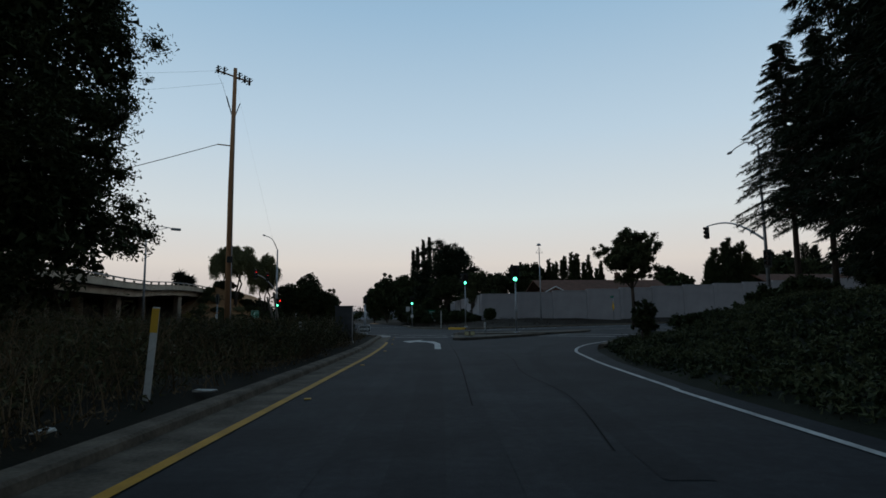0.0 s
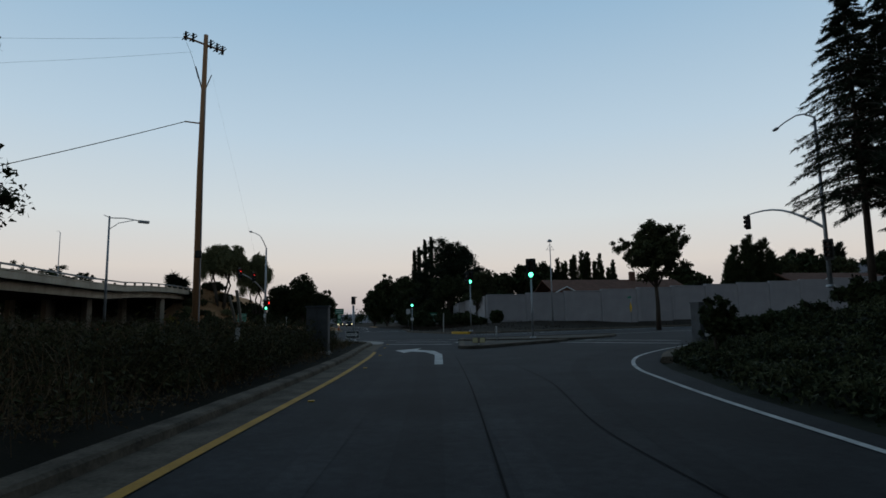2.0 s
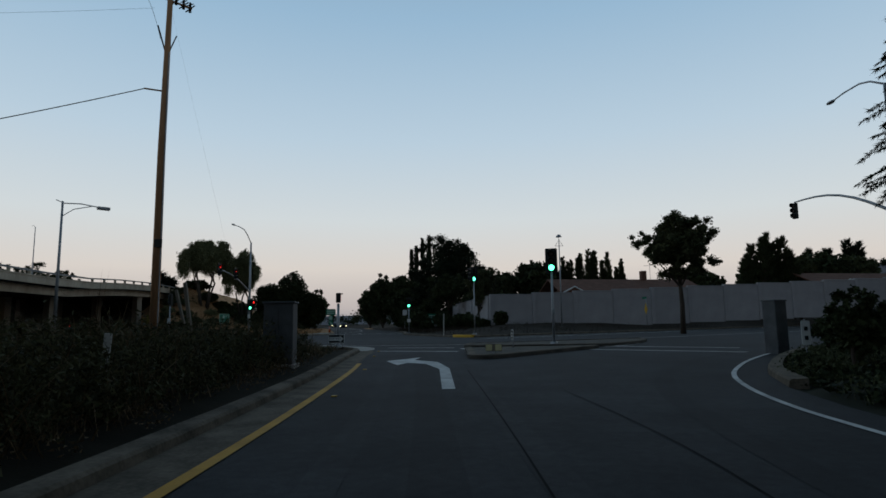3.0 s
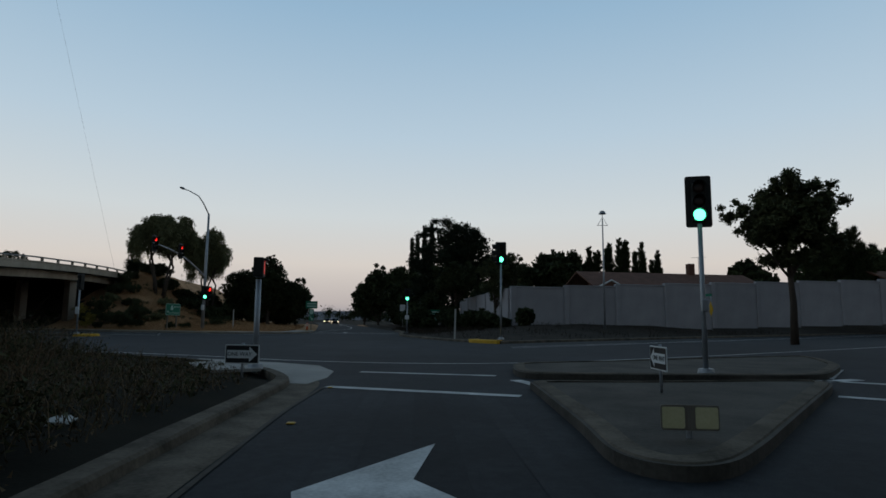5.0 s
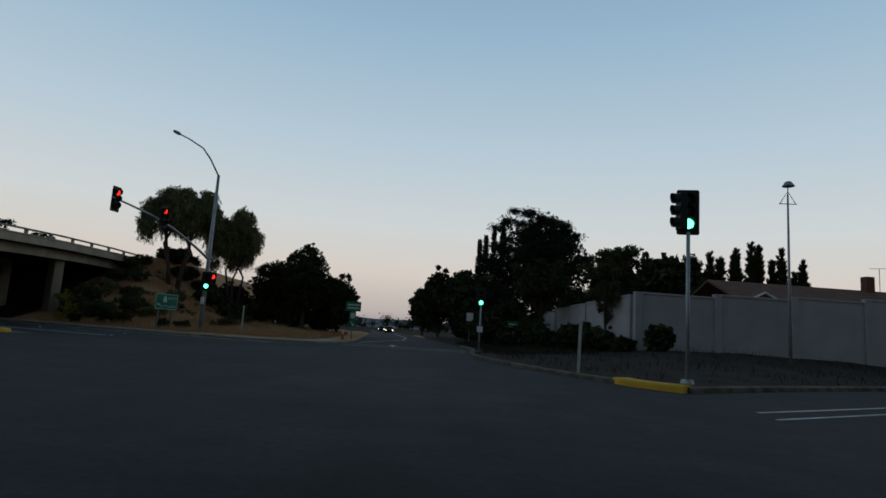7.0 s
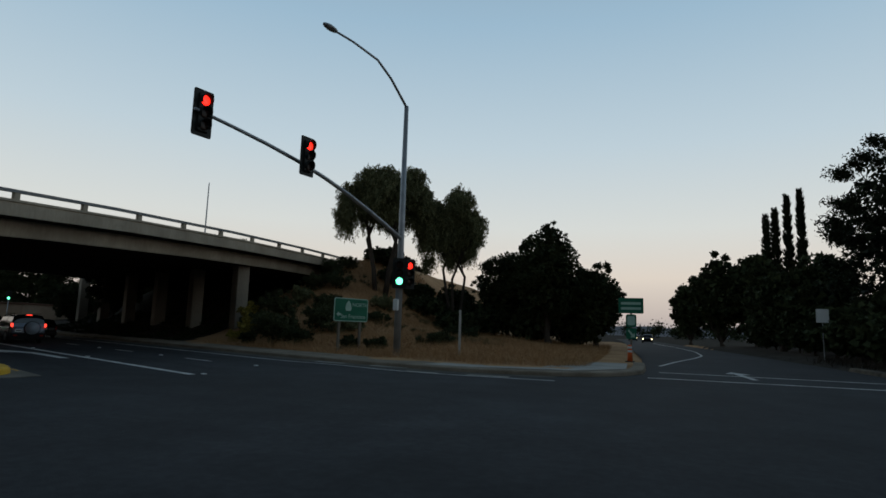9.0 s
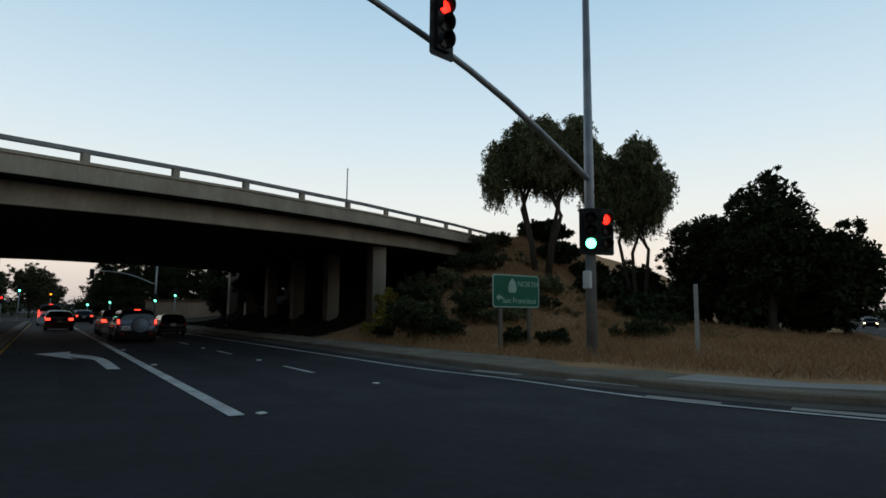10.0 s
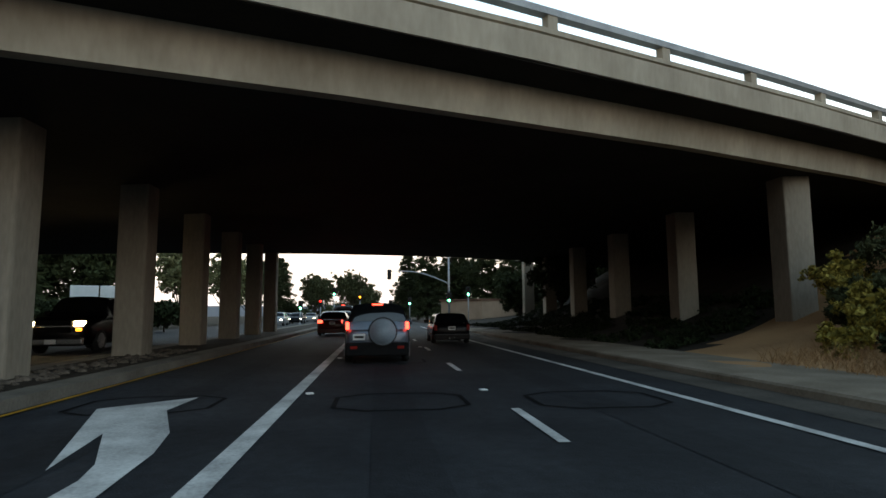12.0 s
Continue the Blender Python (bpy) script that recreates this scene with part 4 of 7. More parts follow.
def ground_plinth(parent, r=0.2, h=0.12):
    bm = bmesh.new()
    bmesh.ops.create_cone(bm, segments=16, radius1=r, radius2=r * 0.85, depth=h, cap_ends=True)
    bmesh.ops.translate(bm, verts=bm.verts[:], vec=(0, 0, h / 2 - 0.02))
    return part("base", bm, STEEL, parent)


def pedestal_signal(x, y, z, pole_h, lit, face, label, s=1.0, extra=()):
    sig = empty("traffic_signal", pose(x, y, z), label, "traffic signal", "traffic signals")
    tube("pole", [(0, 0, -0.1), (0, 0, pole_h)], [0.06, 0.055], STEEL, sig, 12)
    ground_plinth(sig)
    signal_head(sig, pose(0, 0, pole_h + 0.58 * s, 0, 0, face), lit, True, s)
    for a, f2 in extra:
        dx, dy = math.sin(radians(f2)), -math.cos(radians(f2))
        signal_head(sig, pose(dx * 0.3, dy * 0.3, pole_h + 0.58 * s, 0, 0, f2), a, False, s)
    return sig


isig = pedestal_signal(5.5, 45.5, 0.15, 3.6, "green", facing(-0.25, -1), "pole signal with a green light and black backplate on the island", 0.98)
bm = box_bm((-0.09, -0.14, 1.45), (0.09, -0.06, 1.75), 0.02)
part("push_button_box", bm, STEEL, isig, "small pale push-button box")
pedestal_signal(2.64, 66.0, 0.25, 4.45, "green", facing(-0.1, -1), "tall pole signal with a green light at the yellow kerb", 1.05, (("off", facing(-1, -0.15)),))
psf = pedestal_signal(-4.26, 88.9, 0.0, 3.15, "green", facing(-0.1, -1), "pole signal with a green light at the mouth of the on-ramp", 1.0)
bm = box_bm((-0.2, -0.1, 1.35), (0.2, -0.06, 1.75), 0.01)
part("small_sign", bm, SIGN_W, psf, "small white sign plate")

# pedestrian signal at the corner, with its raised red palm
ped = empty("pedestrian_signal", pose(-5.35, 45.7, 0.15), "grey pole with a black pedestrian signal showing a red symbol", "pedestrian signal")
tube("pole", [(0, 0, -0.1), (0, 0, 2.15)], [0.07, 0.065], STEEL, ped, 12)
ground_plinth(ped)
bm = box_bm((-0.24, -0.12, 2.2), (0.24, 0.12, 2.68), 0.03, 2)
housing = part("signal_housing", bm, DARK, ped)
housing.matrix_basis = pose(0, 0, 0, 0, 0, facing(1.0, 0.2))
flat("visor", rounded(-0.22, 2.62, 0.22, 2.66, 0.015), -0.22, -0.11, DARK, housing)
flat("red_symbol", [(-0.07, 2.28), (0.04, 2.28), (0.09, 2.42), (0.05, 2.58), (-0.02, 2.61), (-0.07, 2.55)], -0.128, -0.122, RED_DIM, housing)


def one_way_sign(x, y, z, turn, mirror=1, label=""):
    s = empty("one_way_sign", pose(x, y, z, 0, 0, turn) @ Matrix.Diagonal((0.85, 0.85, 0.85, 1)), label, "road sign", "one way signs")
    tube("post", [(0, 0.04, -0.8), (0, 0.04, 0.28)], 0.03, STEEL, s, 8)
    flat("plate", rounded(-0.46, -0.24, 0.46, 0.24, 0.03), -0.008, 0.008, SIGN_W, s, "white-edged sign plate")
    flat("panel", rounded(-0.435, -0.215, 0.435, 0.215, 0.02), -0.013, -0.009, SIGN_K, s)
    m = mirror
    arrow = [(-0.4 * m, -0.1), (0.2 * m, -0.1), (0.2 * m, -0.19), (0.41 * m, 0.0), (0.2 * m, 0.19), (0.2 * m, 0.1), (-0.4 * m, 0.1)]
    flat("arrow", arrow if m > 0 else arrow[::-1], -0.018, -0.014, SIGN_W, s)
    o = obj("legend", text_mesh("ONE WAY", 0.14, SIGN_K), s)
    o.matrix_basis = pose(-0.06 * m, -0.021, 0, 90, 0, 0)
    return s


one_way_sign(-5.15, 44.15, 0.57, -8, 1, "black and white one way arrow sign on a low post")
one_way_sign(2.95, 41.6, 0.72, facing(-1.0, 0.0), -1, "black and white one way arrow sign on the island")


def mast_signal(base, pole_h, joint, lamp_tip, arm_tip, heads, low, label, r=0.13, bow=0.0):
    """A signal mast: pole, lamp arm with luminaire, and a long arm with heads along it."""
    bx, by, bz = base
    s = empty("signal_mast", pose(bx, by, bz), label, "traffic signal", "signal masts")
    tube("pole", [(0, 0, -0.1), (0, 0, joint - bz), (0, 0, pole_h - bz)], [r, r * 0.85, r * 0.6], STEEL, s, 14)
    ground_plinth(s, 0.28, 0.15)
    t = Vector(lamp_tip) - Vector(base)
    top = Vector((0, 0, pole_h - bz))
    mid = top.lerp(t, 0.45) + Vector((0, 0, 0.62 * (t.z - top.z) * 0.5 + 0.25))
    path = [top + Vector((0, 0, -0.05)), top.lerp(mid, 0.55) + Vector((0, 0, 0.12)), mid, mid.lerp(t, 0.6) + Vector((0, 0, 0.06)), t]
    tube("lamp_arm", path, [0.06, 0.055, 0.05, 0.045, 0.04], STEEL, s, 10)
    d = (t - mid).normalized()
    bm = bmesh.new()
    bmesh.ops.create_uvsphere(bm, u_segments=14, v_segments=8, radius=1)
    lum = part("luminaire", bm, STEEL, s, "grey cobra-head street light", True)
    lum.matrix_basis = Matrix.Translation(t + d * 0.25) @ d.to_track_quat("Y", "Z").to_matrix().to_4x4() @ Matrix.Diagonal((0.16, 0.4, 0.1, 1))
    a = Vector(arm_tip) - Vector(base)
    j = Vector((0, 0, joint - bz))
    pts = [j.lerp(a, k / 8) + Vector((0, 0, bow * math.sin(math.pi * k / 8))) for k in range(9)]
    tube("mast_arm", pts, [0.095 - 0.006 * k for k in range(9)], STEEL, s, 12)
    for pos, lit, f, plate in heads:
        signal_head(s, Matrix.Translation(Vector(pos) - Vector(base)) @ pose(0, 0, 0, 0, 0, f), lit, plate)
    for off, z, lit, f in low:
        dx, dy = off
        signal_head(s, pose(dx, dy, z - bz, 0, 0, f), lit, True)
    return s


fm = facing(1.0, -0.08)
mast = mast_signal((-23.5, 87.2, 0.05), 11.3, 5.2, (-23.9, 82.4, 12.7), (-22.95, 75.7, 7.0),
                   [((-22.95, 76.0, 6.98), "red", fm, True), ((-22.7, 80.0, 6.85), "red", fm, True)],
                   [((0.18, -0.3), 3.66, "green", facing(0.55, -0.85)), ((0.42, 0.1), 3.66, "red", facing(0.9, -0.5))],
                   "grey signal mast with a street light and two red heads", 0.16, 0.45)
bm = box_bm((-0.1, -0.3, 2.0), (0.12, -0.15, 2.5), 0.02)
part("control_box", bm, SIGN_W, mast, "pale control box on the pole")
mast_signal((24.35, 46.6, 3.0), 14.0, 6.7, (24.5, 51.0, 14.7), (23.6, 54.4, 8.95), [((23.6, 54.55, 8.4), "off", facing(-1, -0.25), False)],
            [((-0.1, -0.25), 5.3, "off", facing(-0.9, -0.5))], "grey signal mast with a curved arm beside the cedars", 0.14, 0.75)
# the crossing beyond the bridge
mast_signal((-98.2, 105.2, 0.2), 9.6, 5.0, (-97.4, 103.5, 10.5), (-100.5, 98.0, 6.6), [((-100.5, 98.0, 6.2), "off", facing(0.9, 0.2), True)],
            [((0.3, -0.1), 3.2, "green", facing(0.95, -0.3))], "signal mast at the next crossing beyond the bridge", 0.15, 0.6)
for x, y, z, lit in ((-97.3, 107.5, 3.5, "green"), (-102.6, 87.2, 1.85, "green"), (-116.8, 93.8, 4.1, "green"), (-112.0, 104.2, 2.6, "green"), (-113.6, 101.7, 2.2, "green"), (-117.0, 91.8, 2.4, "red"), (-118, 98.0, 3.4, "amber")):
    pedestal_signal(x, y, 0.0, z - 0.1, lit, facing(0.95, -0.3), "pole signal at the next crossing beyond the bridge", 0.95)

# ---- street lamps ----
lamp = empty("street_lamp", pose(-27.0, 56.8, 1.2), "tall grey street lamp with a box head beside the bridge", "street lamp")
tube("pole", [(0, 0, -0.3), (0, 0, 9.0)], [0.12, 0.07], STEEL, lamp, 12)
tube("arm", [(0, 0, 8.85), (0.8, 0.8, 8.95), (1.6, 1.6, 8.85)], 0.04, STEEL, lamp, 8)
tube("brace", [(0, 0, 7.9), (0.5, 0.5, 8.5), (1.3, 1.3, 8.85)], 0.03, STEEL, lamp, 8)
tube("stub_arm", [(0, 0, 8.9), (-0.3, -0.3, 9.05)], 0.03, STEEL, lamp, 8)
bm = box_bm((-0.2, -0.42, -0.12), (0.2, 0.42, 0.1), 0.05, 2)
o = part("lamp_head", bm, STEEL, lamp, "square grey lamp head")
o.matrix_basis = pose(1.85, 1.85, 8.8, 0, 0, -45)
lamp = empty("street_lamp", pose(13.6, 83.6, 0.6), "slim street lamp with a bell-shaped head and triangular bracket", "street lamp")
tube("pole", [(0, 0, -0.3), (0, 0, 9.9)], [0.1, 0.05], STEEL, lamp, 12)
tube("bracket", [(-0.45, 0, 9.35), (0.0, 0, 10.1), (0.45, 0, 9.35)], 0.025, STEEL, lamp, 6)
tube("cross_bar", [(-0.5, 0, 9.35), (0.5, 0, 9.35)], 0.025, STEEL, lamp, 6)
tube("stem", [(0, 0, 9.9), (-0.05, -0.15, 10.35)], 0.03, STEEL, lamp, 6)
bm = bmesh.new()
bmesh.ops.create_cone(bm, segments=16, radius1=0.36, radius2=0.16, depth=0.3, cap_ends=True)
bmesh.ops.bevel(bm, geom=bm.edges[:], offset=0.03, segments=2, affect="EDGES")
bmesh.ops.translate(bm, verts=bm.verts[:], vec=(-0.05, -0.2, 10.5))
part("lamp_head", bm, STEEL, lamp)

# ---- utility pole ----
pole = empty("utility_pole", pose(-16.95, 50.4, 0.9), "tall brown wooden utility pole with crossarms and insulators", "utility pole")
tube("pole", [(0, 0, -0.3), (-0.05, 0, 11), (0.05, 0, 21.4)], [0.27, 0.22, 0.15], POLE_W, pole, 14)
for z, a, b in ((21.0, (-1.35, -0.55, 0.25), (1.2, 0.5, -0.65)),):
    tube("crossarm", [(a[0], a[1], z + a[2] - 0.2), (b[0], b[1], z + b[2])], 0.07, POLE_W, pole, 6)
for sx, zz in ((-1.2, 20.95), (-0.75, 20.9), (0.35, 20.6), (0.75, 20.4), (1.1, 20.25)):
    tube("insulator", [(sx, sx * 0.42, zz - 0.15), (sx, sx * 0.42, zz + 0.5)], [0.09, 0.07], DARK, pole, 8)
    tube("switch_arm", [(sx - 0.28, sx * 0.42, zz - 0.12), (sx + 0.3, sx * 0.42, zz + 0.3)], 0.04, DARK, pole, 6)
    tube("switch_bar", [(sx - 0.2, sx * 0.42, zz + 0.3), (sx + 0.22, sx * 0.42, zz + 0.42)], 0.035, DARK, pole, 6)
tube("side_brace", [(0, 0, 16.9), (-0.55, -0.2, 18.9)], 0.05, DARK, pole, 6)
tube("side_brace", [(0.1, 0, 17.2), (0.45, 0.2, 18.4)], 0.04, DARK, pole, 6)
tube("riser_pipe", [(0.24, -0.1, 0.2), (0.2, -0.1, 9), (0.17, -0.1, 17.2)], 0.035, STEEL, pole, 6)
tube("stub_arm", [(0, 0, 14.7), (-1.1, -0.4, 14.75)], 0.05, POLE_W, pole, 6)
bm = box_bm((-0.1, -0.3, 5.0), (0.35, -0.18, 5.5), 0.02)
part("marker_plate", bm, DARK, pole)


def wire(a, b, sag, r=0.012, label="thin dark overhead wire"):
    a, b = Vector(a), Vector(b)
    pts = [a.lerp(b, k / 16) - Vector((0, 0, sag * 4 * (k / 16) * (1 - k / 16))) for k in range(17)]
    v, f = tube_data(pts, r, 5)
    obj("overhead_wire", mesh_of("overhead_wire", v, f, DARK), None, label, "wire", "overhead wires")


wire((-18.0, 50.0, 15.65), (-46, 38, 5.0), 0.5, 0.03, "thick dark cable sagging from the utility pole")
wire((-18.2, 49.9, 21.9), (-60, 34, 17.5), 1.0, 0.007)
wire((-17.7, 50.1, 20.9), (-60, 35, 14.5), 1.0, 0.007)
wire((-18.1, 49.9, 21.5), (-17.3, 50.2, 18.9), -0.25, 0.012, "loose dark jumper cable bowed beside the pole")
wire((-16.9, 50.4, 21.3), (-12.4, 53.0, 1.0), 0.1, 0.0025, "thin guy wire from the top of the pole")

# ---- signs ----
sg = empty("guide_sign", pose(-26.95, 88.45, 0.2, 0, 0, facing(0.97, -0.22)) @ Matrix.Diagonal((1.05, 1, 1, 1)), "green freeway guide sign on two wooden posts below the slope", "road sign")
for sx in (-0.62, 0.62):
    bm = box_bm((sx - 0.06, 0.02, -0.6), (sx + 0.06, 0.12, 2.3), 0.01)
    part("post", bm, WOOD_G, sg)
flat("panel", rounded(-1.0, 1.35, 1.0, 2.45, 0.1), -0.02, 0.0, SIGN_LIT, sg, "pale sign border")
flat("face", rounded(-0.96, 1.39, 0.96, 2.41, 0.08), -0.026, -0.021, SIGN_G, sg, "green sign face")
flat("route_shield", [(-0.32, 1.85), (-0.05, 1.85), (0.0, 1.98), (-0.06, 2.2), (-0.185, 2.34), (-0.31, 2.2), (-0.37, 1.98)], -0.032, -0.027, SIGN_LIT, sg)
flat("arrow", [(-0.86, 1.68), (-0.74, 1.56), (-0.74, 1.63), (-0.62, 1.63), (-0.62, 1.73), (-0.74, 1.73), (-0.74, 1.8)], -0.032, -0.027, SIGN_LIT, sg)
o = obj("legend", text_mesh("NORTH", 0.26, SIGN_LIT), sg)
o.matrix_basis = pose(0.5, -0.03, 2.14, 90)
o = obj("legend", text_mesh("San Francisco", 0.27, SIGN_LIT), sg)
o.matrix_basis = pose(0.12, -0.03, 1.58, 90)


def ramp_sign(x, y, z, turn, w, top, label):
    s = empty("freeway_entrance_sign", pose(x, y, z, 0, 0, turn), label, "road sign", "freeway entrance signs")
    bm = box_bm((-0.05, 0.0, -0.4), (0.05, 0.1, top), 0.01)
    part("post", bm, WOOD_G, s)
    flat("panel", rounded(-w, top - 0.85, w, top, 0.05), -0.02, -0.002, SIGN_G, s, "green entrance panel")
    for dz in (0.3, 0.58):
        flat("legend_bar", rounded(-w * 0.8, top - dz - 0.07, w * 0.8, top - dz + 0.07, 0.02), -0.026, -0.021, SIGN_LIT, s)
    flat("route_marker", rounded(-0.28, top - 1.6, 0.28, top - 0.9, 0.12), -0.02, -0.002, SIGN_G, s, "green route marker")
    flat("route_shield", rounded(-0.2, top - 1.5, 0.2, top - 1.0, 0.1), -0.026, -0.021, SIGN_LIT, s)
    flat("arrow_plate", rounded(-0.27, top - 2.25, 0.27, top - 1.66, 0.04), -0.02, -0.002, SIGN_G, s, "green arrow plate")
    flat("arrow", [(-0.18, top - 1.8), (-0.12, top - 1.74), (0.1, top - 2.0), (0.18, top - 1.92), (0.18, top - 2.16), (-0.06, top - 2.16), (0.02, top - 2.08)], -0.026, -0.021, SIGN_LIT, s)
    return s


ramp_sign(-15.9, 99.2, 0.3, facing(0.25, -0.97), 0.66, 3.05, "green freeway entrance sign stack on a wooden post")
ramp_sign(-1.75, 104.9, 0.2, facing(-0.05, -1), 0.62, 2.4, "green freeway entrance sign stack before the trees")
ws = empty("warning_sign", pose(24.2, 86.0, 1.0, 0, 0, facing(-1.0, -0.1)), "yellow diamond warning sign on a thin post", "road sign")
tube("post", [(0, 0, -0.4), (0, 0, 3.0)], 0.04, STEEL, ws, 8)
flat("plate", [(0, 0.9), (0.42, 1.5), (0, 2.3), (-0.42, 1.5)], -0.06, -0.045, SIGN_Y, ws)
flat("street_name_plate", rounded(-0.9, 2.75, 0.3, 3.0, 0.03), -0.06, -0.045, SIGN_G, ws)

# ---- marker posts, cone, cabinet ----


def marker_post(x, y, z, h, lean, yellow, label):
    p = empty("marker_post", pose(x, y, z, 0, lean, 0), label, "marker post", "marker posts")
    bm = box_bm((-0.055, -0.012, -0.25), (0.055, 0.012, h), 0.006)
    part("post", bm, POST_W, p)
    if yellow:
        bm = box_bm((-0.057, -0.016, h * 0.72), (0.057, -0.0125, h - 0.02))
        part("reflector", bm, SIGN_Y, p, "yellow reflective strip")
    return p


marker_post(-4.17, 12.26, 0.12, 1.38, 4, True, "leaning white marker post with a yellow reflector")
marker_post(-4.85, 24.2, 0.15, 1.05, 4, False, "leaning scuffed white marker post in the weeds")
marker_post(-20.9, 88.0, 0.15, 2.0, 0, False, "tall white marker post by the corner pavement")
marker_post(0.0, 69.6, 0.15, 1.9, 1, False, "tall white marker post by the far corner")
wo = empty("post_with_bracket", pose(-9.2, 37.5, 0.5, 0, -9, 0), "leaning weathered wooden post in the verge", "post")
bm = box_bm((-0.06, -0.06, -0.3), (0.06, 0.06, 2.4), 0.012)
part("post", bm, WOOD_G, wo)

bm = box_bm((-0.05, -0.05, -0.3), (0.05, 0.05, 2.2), 0.012)
wo2 = empty("post_with_bracket", pose(-9.5, 37.9, 0.5, 0, -15, 0), "leaning weathered wooden post in the verge", "post")
part("post", bm, WOOD_G, wo2)

# steel signal cabinet in the weeds behind the kerb
cab = empty("control_cabinet", pose(CAB[0], CAB[1], 0.1, 0, 0, 4) @ Matrix.Diagonal((1.12, 1.1, 1.04, 1)), "grey steel signal control cabinet in the weeds", "cabinet")
bm = box_bm((-0.36, -0.3, 0.1), (0.36, 0.3, 1.7), 0.02, 2)
part("body", bm, CAB_GREY, cab)
bm = box_bm((-0.34, -0.318, 0.18), (-0.01, -0.301, 1.62), 0.006)
door = part("door", bm, CAB_GREY, cab)
bm = box_bm((0.01, -0.318, 0.18), (0.34, -0.301, 1.62), 0.006)
part("door", bm, CAB_GREY, cab)
tube("handle", [(-0.06, -0.34, 0.85), (-0.06, -0.34, 1.0)], 0.014, DARK, door, 6)
bm = box_bm((-0.4, -0.34, 1.7), (0.4, 0.34, 1.75), 0.015)
part("roof_plate", bm, CAB_GREY, cab)
bm = box_bm((-0.42, -0.36, -0.3), (0.42, 0.36, 0.1), 0.02)
part("plinth", bm, CONCRETE, cab)

cone = empty("traffic_marker", pose(-14.6, 91.6, 0.19) @ Matrix.Diagonal((0.72, 0.72, 0.72, 1)), "orange traffic channelizer with two white bands on the corner", "traffic cone")
tube("body", [(0, 0, 0.03), (0, 0, 0.5), (0, 0, 1.0)], [0.16, 0.13, 0.1], CONE_O, cone, 16)
for z in (0.62, 0.84):
    tube("band", [(0, 0, z - 0.06), (0, 0, z + 0.06)], [0.131, 0.122], SIGN_W, cone, 16, "white reflective band")
bm = box_bm((-0.24, -0.24, 0.0), (0.24, 0.24, 0.05), 0.02)
part("foot", bm, RUBBER, cone)

cab2 = empty("control_cabinet", pose(12.2, 37.6, 0.15, 0, 0, 20), "dark metal signal control cabinet at the corner", "cabinet")
bm = box_bm((-0.28, -0.28, -0.2), (0.28, 0.28, 1.75), 0.03, 2)
part("body", bm, CAB_GREY, cab2)
bm = box_bm((-0.25, -0.295, 0.1), (0.25, -0.281, 1.65), 0.006)
part("door", bm, CAB_GREY, cab2)
bm = box_bm((-0.31, -0.31, 1.75), (0.31, 0.31, 1.8), 0.015)
part("roof_plate", bm, CAB_GREY, cab2)
sn = empty("small_sign", pose(10.6, 33.2, 0.25, 0, 0, 8), "small white sign plate on a stake by the kerb", "road sign")
tube("stake", [(0, 0.03, -0.4), (0, 0.03, 1.0)], 0.025, STEEL, sn, 6)
flat("plate", rounded(-0.14, 0.25, 0.14, 0.95, 0.03), -0.01, 0.005, SIGN_W, sn)
for z in (0.45, 0.72):
    flat("bar", rounded(-0.06, z - 0.06, 0.06, z + 0.06, 0.02), -0.015, -0.011, SIGN_K, sn)

ss = empty("small_sign", pose(-6.1, 109.5, 0.3, 0, 0, 8), "small white sign on a thin post beside the on-ramp", "road sign")
tube("post", [(0, 0.03, -0.4), (0, 0.03, 3.0)], 0.03, STEEL, ss, 6)
flat("plate", rounded(-0.35, 2.15, 0.35, 3.0, 0.04), -0.01, 0.005, SIGN_W, ss)
im = empty("island_marker", pose(1.8, 37.6, 0.14, 0, 0, -5), "low marker plate with two pale reflectors on the island nose", "marker")
flat("plate", rounded(-0.3, 0.08, 0.3, 0.34, 0.03), -0.02, 0.0, WOOD_G, im)
MARK_Y = mat("pale_yellow_reflector", (0.5, 0.45, 0.24), (0.66, 0.6, 0.36), 3, 0.5, 0, 0, 30)
for sx in (-0.17, 0.17):
    flat("reflector", rounded(sx - 0.115, 0.1, sx + 0.115, 0.32, 0.02), -0.026, -0.021, MARK_Y, im, "pale yellow square reflector")
tube("stub", [(0, 0.03, -0.05), (0, 0.03, 0.2)], 0.03, STEEL, im, 6)
yk = [(0.75, 67.35), (1.05, 66.6), (1.6, 65.9), (2.3, 65.3)]
kerb("kerb", yk, 0.6, 0.2, YELLOW_K, "bright yellow painted kerb at the far corner nose")

kerb("kerb", [xy(3.4, -3.27), xy(2.3, -3.27), xy(1.55, -3.62), xy(1.3, -4.2), xy(1.55, -4.78), xy(2.3, -5.18)][::-1], 0.4, 0.165, YELLOW_K, "yellow painted kerb of the median nose", 4)
mx, my = xy(3.0, -4.2)
msig = pedestal_signal(mx, my, 0.16, 3.1, "off", facing(-0.97, 0.24), "dark-faced pole signal on the median nose", 0.9)
bm = box_bm((-0.13, -0.16, 1.35), (0.13, -0.07, 1.85), 0.02)
part("control_box", bm, SIGN_W, msig, "pale control box on the pole")
# freeway lamp behind the bridge
fl = empty("street_lamp", pose(-69.6, 114.9, 0.0), "slim lamp mast rising behind the bridge", "street lamp")
tube("pole", [(0, 0, -0.3), (0, 0, 18.4)], [0.14, 0.06], STEEL, fl, 10)
tube("arm", [(0, 0, 18.3), (-0.6, 0.5, 18.7), (-1.6, 1.4, 18.8)], 0.035, STEEL, fl, 6)

